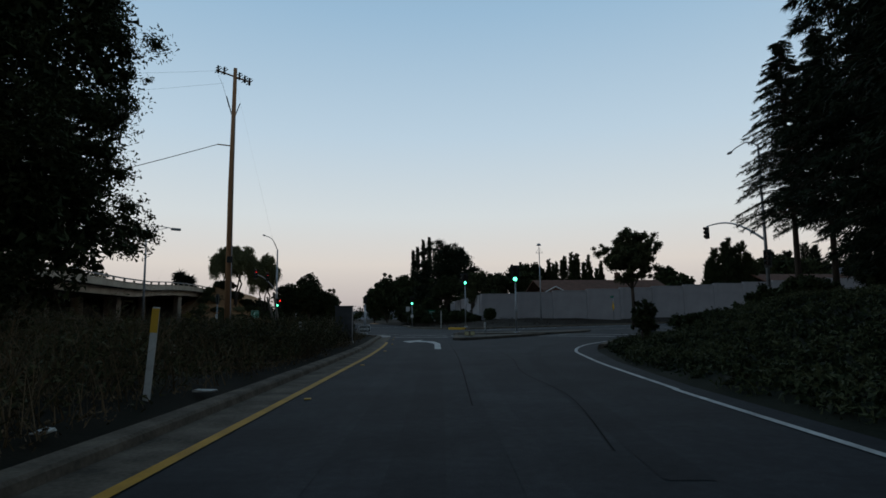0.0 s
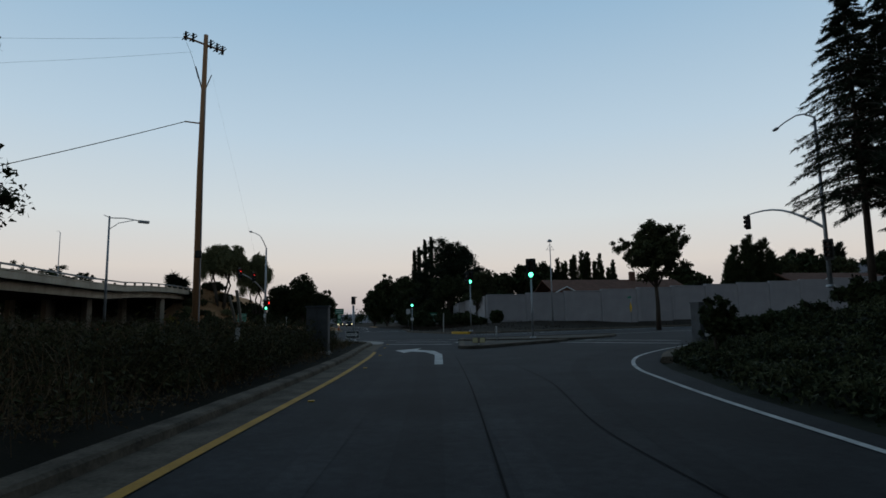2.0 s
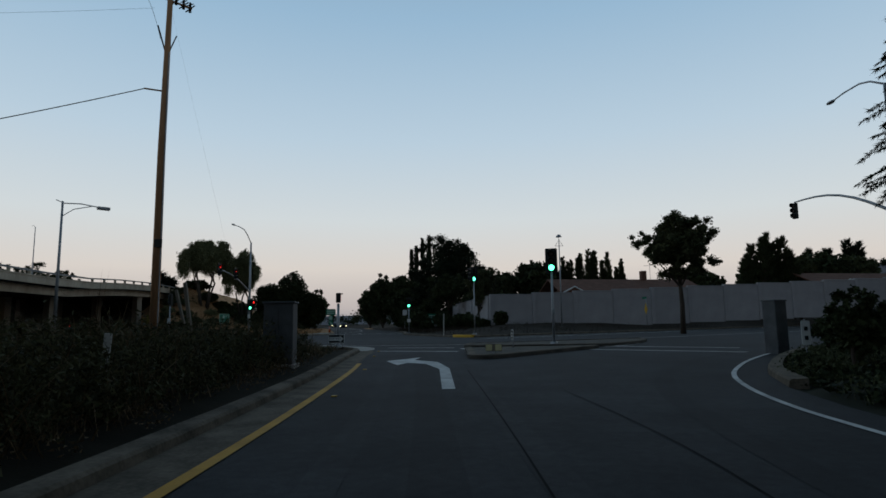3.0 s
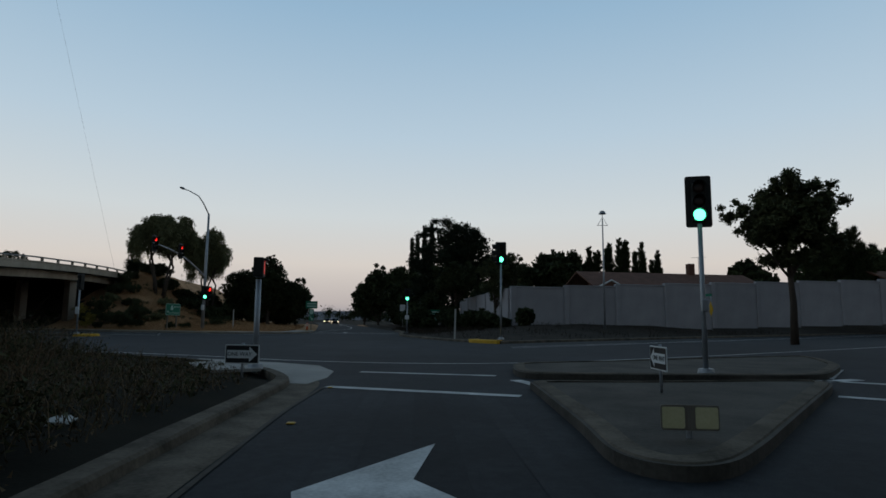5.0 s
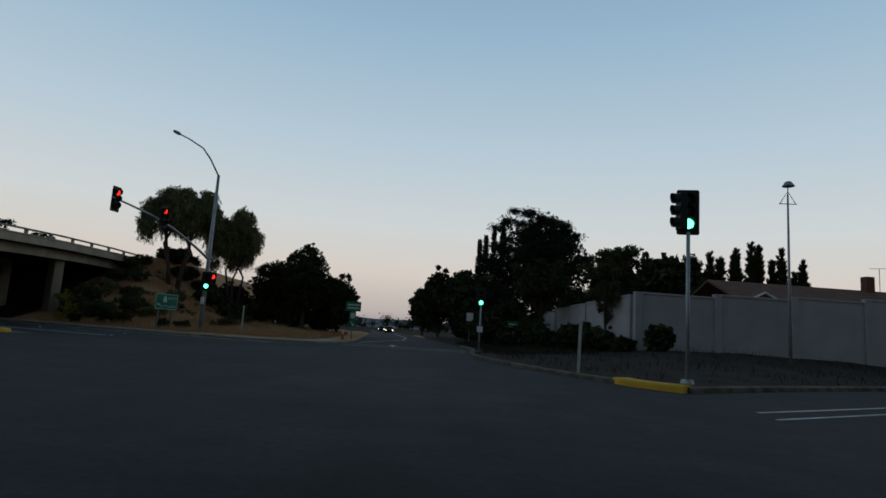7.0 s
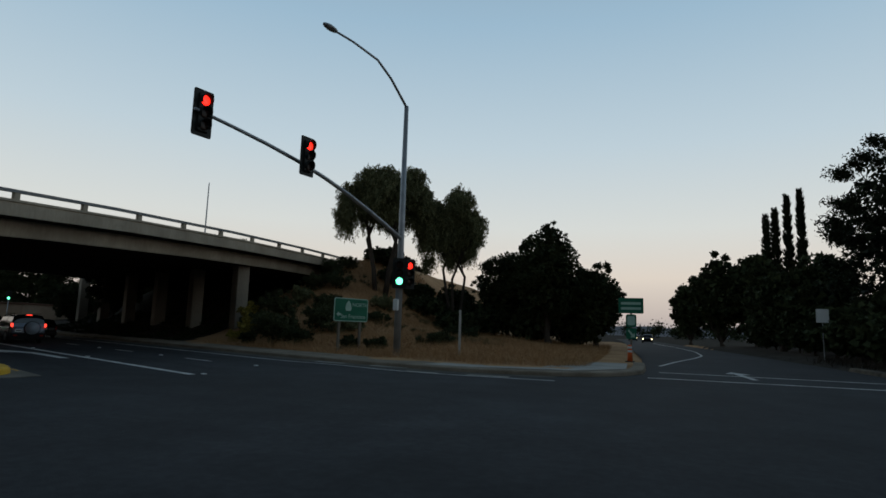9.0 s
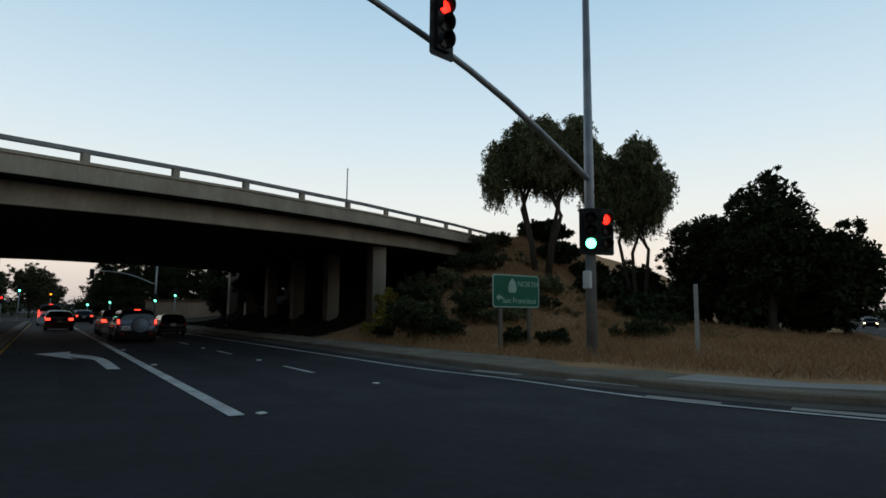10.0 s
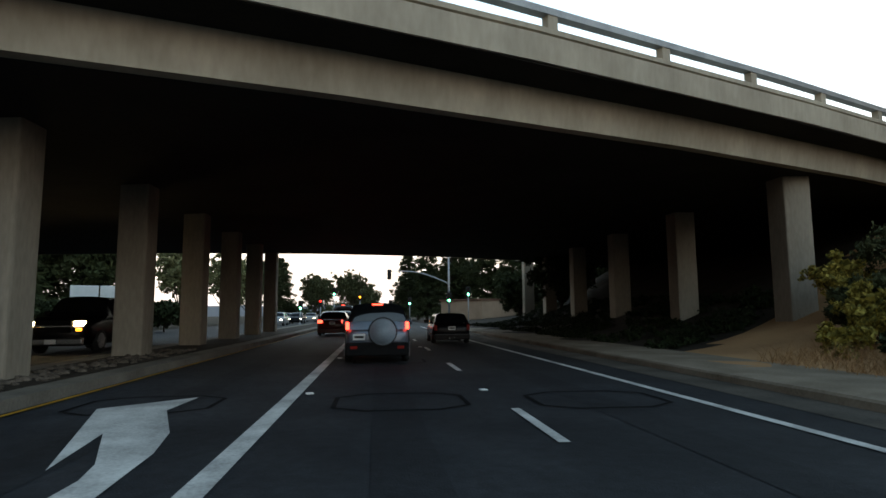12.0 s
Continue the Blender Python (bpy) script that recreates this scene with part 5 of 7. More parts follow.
# reflective studs on the road
stud = empty("road_stud", pose(*st(0.0, 0.3, 0.004)), "small white reflective road stud", "road stud", "road studs")
bm = box_bm((-0.06, -0.06, 0.0), (0.06, 0.06, 0.022), 0.012)
part("body", bm, SIGN_W, stud)
for u, n in ((8.3, 0.22), (15.0, 0.22), (22.0, 0.22), (2.2, 3.1), (8.6, 2.85), (15.0, 2.78), (26.8, 2.7), (29.0, 0.22)):
    copy_thing(stud, pose(*st(u, n, 0.004)))
amber = empty("road_stud", pose(-1.9, 12.9, 0.004), "small amber reflective road stud beside the yellow line", "road stud", "amber road studs")
part("body", box_bm((-0.055, -0.05, 0.0), (0.055, 0.05, 0.02), 0.01), SIGN_Y, amber)
for x, y in ((-1.95, 19.7), (-2.0, 26.5), (-2.25, 32.5), (-2.75, 39.0), (-3.0, 43.0)):
    copy_thing(amber, pose(x, y, 0.004))

# turn arrows
def arrow_mark(m, pts, label):
    verts = [m @ Vector((x, y, 0.012)) for x, y in pts]
    bm = bmesh.new()
    f = bm.faces.new([bm.verts.new(v) for v in verts])
    bm.normal_update()
    if f.normal.z < 0:
        bmesh.ops.reverse_faces(bm, faces=[f])
    bmesh.ops.triangulate(bm, faces=bm.faces[:])
    o = part("turn_arrow", bm, WHITE_P, None, label)
    tagged(o, label, "road marking", "", "structure")


SM = Matrix(((U.x, N.x, 0, O.x), (U.y, N.y, 0, O.y), (0, 0, 1, 0), (0, 0, 0, 1)))
LEFT_ARROW = [(0.39, -2.25), (1.27, -1.29), (0.14, -1.34), (-1.29, -0.83), (-2.19, -0.66), (-3.4, -0.58), (-6.16, -0.57), (-6.04, -0.83), (-3.29, -0.88), (-2.97, -0.88), (-2.5, -0.98), (-1.24, -1.47), (-2.65, -1.26)]
for u0 in (13.6,):
    arrow_mark(SM, [(u0 + a, b) for a, b in LEFT_ARROW], "white left turn arrow in the turn lane")
arrow_mark(Matrix.Identity(4), [(-0.08, 27.4), (0.18, 27.4), (0.12, 32.5), (-0.23, 35.2), (-1.05, 36.4), (-0.88, 37.85), (-1.98, 36.0), (-1.45, 34.0), (-1.2, 35.0), (-0.6, 34.4), (-0.16, 32.3)], "white left turn arrow on the ramp lane")
arrow_mark(Matrix.Identity(4), [(9.3, 48.0), (10.9, 48.6), (8.6, 45.6)], "white triangle marking in the slip lane")
arrow_mark(Matrix.Identity(4), [(-10.0, 87.2), (-9.8, 87.2), (-10.35, 90.0), (-10.0, 90.0), (-10.75, 91.2), (-10.9, 90.0), (-10.6, 90.0)], "small white arrow at the mouth of the on-ramp")
stripe("yellow_line", [xy(2.6, -3.06), xy(12, -3.1), xy(40, -3.1), xy(70, -3.1)], 0.07, YELLOW_P, 0.018, 2, "yellow edge line along the median")
# loop detector cuts sealed with tar
for u, n in ((14.1, 1.5), (13.9, 4.1), (14.3, -1.75), (20.8, 1.5)):
    pts = [(1.0, 0.45), (0.6, 0.85), (-0.6, 0.85), (-1.0, 0.45), (-1.0, -0.45), (-0.6, -0.85), (0.6, -0.85), (1.0, -0.45), (1.0, 0.45)]
    stripe("tar_seam", [xy(u + a * 0.75, n + b) for a, b in pts], 0.07, TAR, 0.008, 1, "dark sealed detector loop in the road")
# oil strips and polished wheel paths along the lanes
for pts, width, material, label in (([(0.0, -15), (0.05, 10), (-0.2, 24), (-0.8, 36), (-1.1, 43)], 0.5, TRACK_A, "dark oil strip along the middle of the ramp lane"),
                                    ([(-1.0, -15), (-0.95, 10), (-1.15, 24), (-1.75, 36), (-2.0, 43)], 0.35, WORN_A, "polished wheel path of the ramp lane"),
                                    ([(1.0, -15), (1.05, 10), (0.8, 24), (0.2, 36), (-0.1, 43)], 0.35, WORN_A, "polished wheel path of the ramp lane"),
                                    ([(2.2, 8), (2.6, 16), (3.3, 23), (4.6, 28.5), (7.2, 33.5), (11.0, 38.5)], 0.4, TRACK_A, "dark oil strip along the slip lane"),
                                    ([xy(1, 1.45), xy(20, 1.4), xy(60, 1.4)], 0.55, TRACK_A, "dark oil strip along the through lane"),
                                    ([xy(1, 4.1), xy(20, 4.05), xy(60, 4.0)], 0.55, TRACK_A, "dark oil strip along the kerb lane"),
                                    ([xy(2, -1.5), xy(20, -1.5), xy(60, -1.5)], 0.55, TRACK_A, "dark oil strip along the turn lane")):
    stripe("oil_strip" if material is TRACK_A else "wheel_path", pts, width, material, 0.0045, 6, label)
stripe("tar_seam", [(1.9, 9), (2.3, 13), (2.1, 17), (2.4, 22), (2.2, 27)], 0.02, TAR, 0.008, 6, "wandering tar-sealed crack")
stripe("crosswalk_line", [(8.0, 45.3), (13.0, 42.0)], 0.3, WHITE_P, label="white crosswalk line of the slip lane")
stripe("tar_seam", [(0.7, 12), (0.75, 22), (0.6, 32)], 0.025, TAR, 0.008, 6, "tar-sealed paving joint")

# ---- vehicles ----
PAINT_K = mat("black_car_paint", (0.003, 0.003, 0.0035), (0.005, 0.005, 0.006), 2, 0.22, 0, 0, 40, spec=0.12)
PAINT_B = mat("grey_blue_car_paint", (0.075, 0.092, 0.115), (0.11, 0.13, 0.16), 2, 0.22, 0.5, 0, 40)
PAINT_S = mat("silver_car_paint", (0.20, 0.21, 0.22), (0.26, 0.27, 0.28), 2, 0.28, 0.5, 0, 40)
PAINT_W = mat("white_car_paint", (0.5, 0.5, 0.5), (0.6, 0.6, 0.6), 2, 0.3, 0, 0, 40)
PAINT_R = mat("dark_red_car_paint", (0.05, 0.008, 0.008), (0.07, 0.012, 0.01), 2, 0.25, 0, 0, 40)
SPARE_C = mat("spare_wheel_cover", (0.16, 0.19, 0.22), (0.22, 0.26, 0.30), 2.5, 0.45, 0, 0.03, 20)


def ring(y, hw, z0, z1, power=4.0, n=32):
    """A rounded-rectangle section across the car."""
    out = []
    for k in range(n):
        a = 2 * math.pi * k / n
        c, s = math.cos(a), math.sin(a)
        px = math.copysign(abs(c) ** (2 / power), c)
        pz = math.copysign(abs(s) ** (2 / power), s)
        out.append((hw * px, y, (z0 + z1) / 2 + (z1 - z0) / 2 * pz))
    return out


def loft(name, rings, material, parent, label="", smooth=True):
    n = len(rings[0])
    verts = [p for r in rings for p in r]
    faces = []
    for i in range(len(rings) - 1):
        for k in range(n):
            k2 = (k + 1) % n
            faces.append((i * n + k, i * n + k2, (i + 1) * n + k2, (i + 1) * n + k))
    faces += [tuple(range(n))[::-1], tuple(range((len(rings) - 1) * n, len(rings) * n))]
    me = mesh_of(name, verts, faces, material, smooth)
    bm = bmesh.new()
    bm.from_mesh(me)
    bmesh.ops.recalc_face_normals(bm, faces=bm.faces[:])
    bm.to_mesh(me)
    bm.free()
    return obj(name, me, parent, label)


def wheel(parent, x, y, r, w, side):
    verts, faces = [], []
    bm = bmesh.new()
    bmesh.ops.create_cone(bm, segments=24, radius1=r, radius2=r, depth=w, cap_ends=True)
    bmesh.ops.bevel(bm, geom=[e for e in bm.edges if len(e.link_faces) == 2 and e.calc_face_angle(0) > 1], offset=0.03, segments=2, affect="EDGES")
    bmesh.ops.rotate(bm, verts=bm.verts[:], matrix=Matrix.Rotation(math.pi / 2, 3, "Y"))
    tyre = part("wheel", bm, RUBBER, parent, "", True)
    tyre.matrix_basis = pose(x, y, r)
    bm = bmesh.new()
    bmesh.ops.create_cone(bm, segments=20, radius1=r * 0.66, radius2=r * 0.6, depth=0.02, cap_ends=True)
    for k in range(5):
        a = 2 * math.pi * k / 5
        m = Matrix.Translation((r * 0.32 * math.cos(a), r * 0.32 * math.sin(a), 0.015)) @ Matrix.Rotation(a, 4, "Z")
        g = bmesh.ops.create_cube(bm, size=1.0, matrix=m @ Matrix.Diagonal((r * 0.55, r * 0.16, 0.02, 1)))
    bmesh.ops.rotate(bm, verts=bm.verts[:], matrix=Matrix.Rotation(math.pi / 2 * side, 3, "Y"))
    rim = part("rim", bm, ALLOY, tyre)
    rim.matrix_basis = Matrix.Translation((side * (w / 2 + 0.004), 0, 0))


def vehicle(name, label, m, L, W, H, paint, belt, hood, cabin, wheel_r, tail_box, brake=True, lamps_front=False, group="", spare=False, bed=None, tail_mat=None):
    """A car along +y. cabin: glass y from rear foot, rear top, front top, front foot. tail_box: x0, z0, x1, z1 of a tail lamp."""
    car = empty(name, m, label, "car", group)
    h = L / 2
    w = W / 2
    z0 = wheel_r * 0.62
    rear = belt if bed is None else bed
    body = [ring(-h, w * 0.8, z0 + 0.14, rear * 0.86, 4), ring(-h + 0.05, w * 0.9, z0 + 0.05, rear * 0.95, 4.5), ring(-h + 0.14, w * 0.96, z0 + 0.02, rear * 0.985, 5), ring(-h + 0.4, w, z0, rear, 5.5), ring(cabin[0] + 0.5, w, z0, belt if bed is None else bed, 6),
            ring(cabin[3] - 0.15, w, z0, belt, 6), ring(cabin[3] + 0.25, w * 0.99, z0, (belt + hood) / 2, 6), ring(h - 0.5, w * 0.97, z0, hood, 5), ring(h - 0.12, w * 0.9, z0 + 0.03, hood * 0.9, 4), ring(h, w * 0.78, z0 + 0.12, hood * 0.72, 4)]
    loft("body", body, paint, car)
    a, b, c, d = cabin
    wt, zb = w * 0.76, belt - 0.08

    def shell(y, s, out=0.0):
        """The cabin's skin: y along the car, s round it from one belt line over the roof to the other."""
        if y < b:
            lift = math.sin(max(0.0, (y - a) / (b - a)) * math.pi / 2) ** 0.85
        elif y > c:
            lift = math.sin(max(0.0, (d - y) / (d - c)) * math.pi / 2) ** 0.9
        else:
            lift = 1.0 - 0.035 * abs((y - (b + c) / 2) / ((c - b) / 2)) ** 2
        hgt = (H - zb) * lift
        low, top = w * 0.955 + out, w * 0.955 + (wt - w * 0.955) * lift + out
        q = abs(2 * s - 1)
        sx = 1 if s > 0.5 else -1
        if q > 0.5:
            k = (1 - q) / 0.5
            return (sx * (low + (top - low) * k ** 1.3), y, zb + hgt * 0.88 * k)
        k = q / 0.5
        return (sx * top * (1 - (1 - k) ** 1.0) if k < 0.75 else sx * top * (0.75 + 0.25 * (1 - (1 - (k - 0.75) / 0.25) ** 1.6)), y, zb + hgt * (0.88 + 0.12 * (1 - k ** 3.2)) + out)

    def patch(y0, y1, s0, s1, ny, ns, out):
        verts = [shell(y0 + (y1 - y0) * i / ny, s0 + (s1 - s0) * k / ns, out) for i in range(ny + 1) for k in range(ns + 1)]
        faces = [(i * (ns + 1) + k, i * (ns + 1) + k + 1, (i + 1) * (ns + 1) + k + 1, (i + 1) * (ns + 1) + k) for i in range(ny) for k in range(ns)]
        return verts, faces

    v, f = patch(a, d, 0.0, 1.0, 26, 32, 0.0)
    obj("cabin", mesh_of("cabin", v, f, paint, True), car)
    for name, y0, y1, s0, s1 in (("rear_window", a + (b - a) * 0.16, b - (b - a) * 0.02, 0.2, 0.8), ("windscreen", c + (d - c) * 0.08, d - (d - c) * 0.14, 0.2, 0.8)):
        v, f = patch(y0, y1, s0, s1, 8, 16, 0.008)
        obj(name, mesh_of(name, v, f, GLASS_D, True), car, "dark tinted glass")
    mid = b * 0.5 + c * 0.5
    for s0, s1 in ((0.05, 0.225), (0.775, 0.95)):
        for y0, y1 in ((b - (b - a) * 0.2, mid - 0.05), (mid + 0.05, c + (d - c) * 0.25)):
            v, f = patch(y0, y1, s0, s1, 6, 6, 0.008)
            obj("side_window", mesh_of("side_window", v, f, GLASS_D, True), car, "dark tinted glass")
    for sx in (-1, 1):
        bm = box_bm((sx * w - 0.02 if sx > 0 else sx * w - 0.2, d - 0.42, belt + 0.0), (sx * w + 0.2 if sx > 0 else sx * w + 0.02, d - 0.3, belt + 0.16), 0.03, 2)
        part("mirror", bm, paint, car)
        x0, tz0, x1, tz1 = tail_box
        bm = box_bm((min(sx * x0, sx * x1), -h - 0.012, tz0), (max(sx * x0, sx * x1), -h + 0.16, tz1), 0.02, 2)
        part("tail_lamp", bm, tail_mat if tail_mat else (TAIL_HOT if brake else LENS_RED), car, "lit red tail lamp" if (brake or tail_mat) else "red tail lamp")
        bm = box_bm((min(sx * w * 0.6, sx * w * 0.86), h - 0.3, hood * (0.74 if bed else 0.64)), (max(sx * w * 0.6, sx * w * 0.86), h - 0.03 if bed is None else h + 0.01, hood * (0.88 if bed else 0.78)), 0.04, 3)
        part("headlamp", bm, HEAD if lamps_front else SIGN_W, car, "lit headlamp" if lamps_front else "clear headlamp")
        for y in (-h + 0.2 * L, h - 0.19 * L):
            wheel(car, sx * (w - 0.1), y, wheel_r, 0.2, sx)
    bm = box_bm((-w * 0.95, -h - 0.06, z0 - 0.02), (w * 0.95, -h + 0.3, z0 + (0.34 if spare else 0.26)), 0.05, 3)
    part("rear_bumper", bm, PLASTIC if spare else paint, car)
    bm = box_bm((-w * 0.88, h - 0.12, z0 + 0.03), (w * 0.88, h + 0.05, z0 + 0.28), 0.04, 2)
    part("front_bumper", bm, paint, car)
    px, pz = (-w * 0.55, belt * 0.72) if spare else (0.0, belt * 0.78)
    bm = box_bm((px - 0.16, -h - 0.022, pz - 0.08), (px + 0.16, -h - 0.002, pz + 0.08), 0.008)
    pl = part("number_plate", bm, PLATE, car)
    bm = box_bm((px - 0.12, -h - 0.026, pz - 0.03), (px + 0.12, -h - 0.0225, pz + 0.03))
    part("plate_bar", bm, SIGN_K, pl)
    if brake:
        bm = box_bm((-0.14, b - 0.1, H - 0.05), (0.14, b - 0.02, H - 0.012), 0.01)
        part("high_brake_lamp", bm, TAIL_HOT, car, "lit high brake lamp")
    if spare:
        bm = bmesh.new()
        bmesh.ops.create_cone(bm, segments=32, radius1=0.36, radius2=0.34, depth=0.2, cap_ends=True)
        bmesh.ops.bevel(bm, geom=[e for e in bm.edges if len(e.link_faces) == 2 and e.calc_face_angle(0) > 1], offset=0.05, segments=3, affect="EDGES")
        bmesh.ops.rotate(bm, verts=bm.verts[:], matrix=Matrix.Rotation(math.pi / 2, 3, "X"))
        sp = part("spare_wheel", bm, SPARE_C, car, "grey-blue hard spare wheel cover", True)
        sp.matrix_basis = pose(0.14, -h - 0.11, belt * 0.86)
        bm = bmesh.new()
        bmesh.ops.create_cone(bm, segments=32, radius1=0.385, radius2=0.385, depth=0.13, cap_ends=True)
        bmesh.ops.rotate(bm, verts=bm.verts[:], matrix=Matrix.Rotation(math.pi / 2, 3, "X"))
        tr = part("tyre_rim", bm, RUBBER, sp)
        tr.matrix_basis = pose(0, 0.06, 0)
        for sx in (-0.62, 0.62):
            bm = box_bm((sx - 0.09, -h - 0.07, z0 + 0.17), (sx + 0.09, -h - 0.055, z0 + 0.25), 0.01)
            part("bumper_reflector", bm, LENS_RED, car, "red bumper reflector")
            tube("roof_rail", [(sx * 1.02, b + 0.15, H + 0.04), (sx * 1.02, c - 0.1, H + 0.04)], 0.02, PLASTIC, car, 6)
    if bed is not None:
        bm = box_bm((-w * 0.56, h - 0.06, hood * 0.56), (w * 0.56, h + 0.015, hood * 0.9), 0.03)
        part("grille", bm, PLASTIC, car)
        bm = box_bm((-w * 0.58, h + 0.0, hood * 0.72), (w * 0.58, h + 0.035, hood * 0.77), 0.015)
        part("grille_bar", bm, CHROME, car, "chrome grille bar")
        bm = box_bm((-w * 0.95, h - 0.02, z0 + 0.06), (w * 0.95, h + 0.14, z0 + 0.28), 0.04, 2)
        part("chrome_bumper", bm, CHROME, car)
        bm = box_bm((-0.16, h + 0.141, z0 + 0.1), (0.16, h + 0.15, z0 + 0.24))
        part("front_plate", bm, PLATE, car)
        for sx in (-1, 1):
            bm = box_bm((min(sx * w * 0.68, sx * w * 0.86), h - 0.03, hood * 0.62), (max(sx * w * 0.68, sx * w * 0.86), h + 0.02, hood * 0.69), 0.02)
            part("turn_lamp", bm, AMBER, car, "lit amber turn lamp")
    return car


def on_street(u, n, turn=0.0, s=0.9):
    a = math.degrees(math.atan2(-U.x, U.y)) + turn
    return pose(*st(u, n, 0.004), 0, 0, a) @ Matrix.Diagonal((s, s, s, 1))


vehicle("suv", "grey-blue compact SUV with a covered spare wheel and lit brake lamps", on_street(22.0, 1.2, 0, 0.88), 4.3, 1.76, 1.6, PAINT_B, 0.98, 0.96, (-2.12, -1.85, 0.35, 1.05), 0.36, (0.75, 0.9, 0.84, 1.1), True, spare=True, group="cars on the street")
hatch = vehicle("hatchback", "small glossy black hatchback with a pale roof edge and dark windows", on_street(30.2, 4.05, 0, 0.86), 3.63, 1.69, 1.36, PAINT_K, 0.9, 0.88, (-1.78, -1.25, 0.45, 1.0), 0.32, (0.66, 0.6, 0.8, 0.86), False, group="cars on the street")
tube("belt_trim", [(-0.8, -1.72, 0.93), (-0.5, -1.83, 0.93), (0.5, -1.83, 0.93), (0.8, -1.72, 0.93)], 0.014, CHROME, hatch, 6, "thin chrome belt trim")
tube("roof_edge", [(-0.58, -1.26, 1.3), (-0.3, -1.3, 1.335), (0.3, -1.3, 1.335), (0.58, -1.26, 1.3)], 0.025, PAINT_S, hatch, 6, "pale roof spoiler edge")
for sx in (-0.22, 0.22):
    tube("exhaust", [(sx * 0.6, -1.88, 0.26), (sx * 0.6, -1.7, 0.26)], 0.035, CHROME, hatch, 8)
vehicle("sedan", "dark sedan with lit brake lamps waiting in the turn lane", on_street(40.5, -1.2, 0, 0.92), 4.6, 1.78, 1.44, PAINT_R, 0.98, 0.9, (-1.75, -1.05, 0.35, 1.15), 0.33, (0.55, 0.76, 0.84, 0.93), True, group="cars on the street")
vehicle("sedan", "silver sedan waiting in the queue", on_street(50, -1.2, 0, 0.95), 4.6, 1.78, 1.46, PAINT_S, 0.98, 0.9, (-1.75, -1.05, 0.35, 1.15), 0.33, (0.55, 0.76, 0.84, 0.93), True, group="cars on the street")
vehicle("sedan", "silver sedan with lit brake lamps ahead of the SUV", on_street(31.0, 1.3, 0, 0.95), 4.6, 1.78, 1.46, PAINT_S, 0.98, 0.9, (-1.75, -1.05, 0.35, 1.15), 0.33, (0.55, 0.76, 0.84, 0.93), True, group="cars on the street")
vehicle("van", "white van in the queue beyond the bridge", on_street(58, -1.6, 0, 1.0), 4.9, 1.9, 1.95, PAINT_W, 1.1, 1.0, (-2.3, -2.15, 0.9, 1.6), 0.36, (0.8, 0.8, 0.9, 1.4), True, group="cars on the street")
vehicle("sedan", "dark sedan with lit tail lamps in the queue", on_street(66, 1.4, 0, 1.0), 4.6, 1.78, 1.44, PAINT_K, 0.98, 0.9, (-1.75, -1.05, 0.35, 1.15), 0.33, (0.55, 0.76, 0.84, 0.93), True, group="cars on the street")
vehicle("pickup_truck", "black pickup truck with lit headlamps behind the bridge columns", on_street(27.8, -8.5, 180, 0.95), 5.6, 2.0, 1.9, PAINT_K, 1.24, 1.2, (-1.0, -0.75, 0.8, 1.35), 0.4, (0.8, 0.8, 0.95, 1.1), False, True, group="cars on the street", bed=1.24)
for u, n in ((72, -9.5), (84, -9.0), (95, -12.0), (104, -9.4)):
    vehicle("sedan", "oncoming sedan with lit headlamps beyond the bridge", on_street(u, n, 180, 1.0), 4.6, 1.78, 1.44, PAINT_S if n < -9.2 else PAINT_K, 0.98, 0.9, (-1.75, -1.05, 0.35, 1.15), 0.33, (0.55, 0.76, 0.84, 0.93), False, True, group="oncoming cars")

for x, y, turn in ((-26.3, 172, 188), (-33.0, 196, 190)):
    vehicle("sedan", "far sedan with lit headlamps on the on-ramp", pose(x, y, 0.004, 0, 0, turn), 4.6, 1.78, 1.44, PAINT_K, 0.98, 0.9, (-1.75, -1.05, 0.35, 1.15), 0.33, (0.55, 0.76, 0.84, 0.93), False, True, group="oncoming cars")

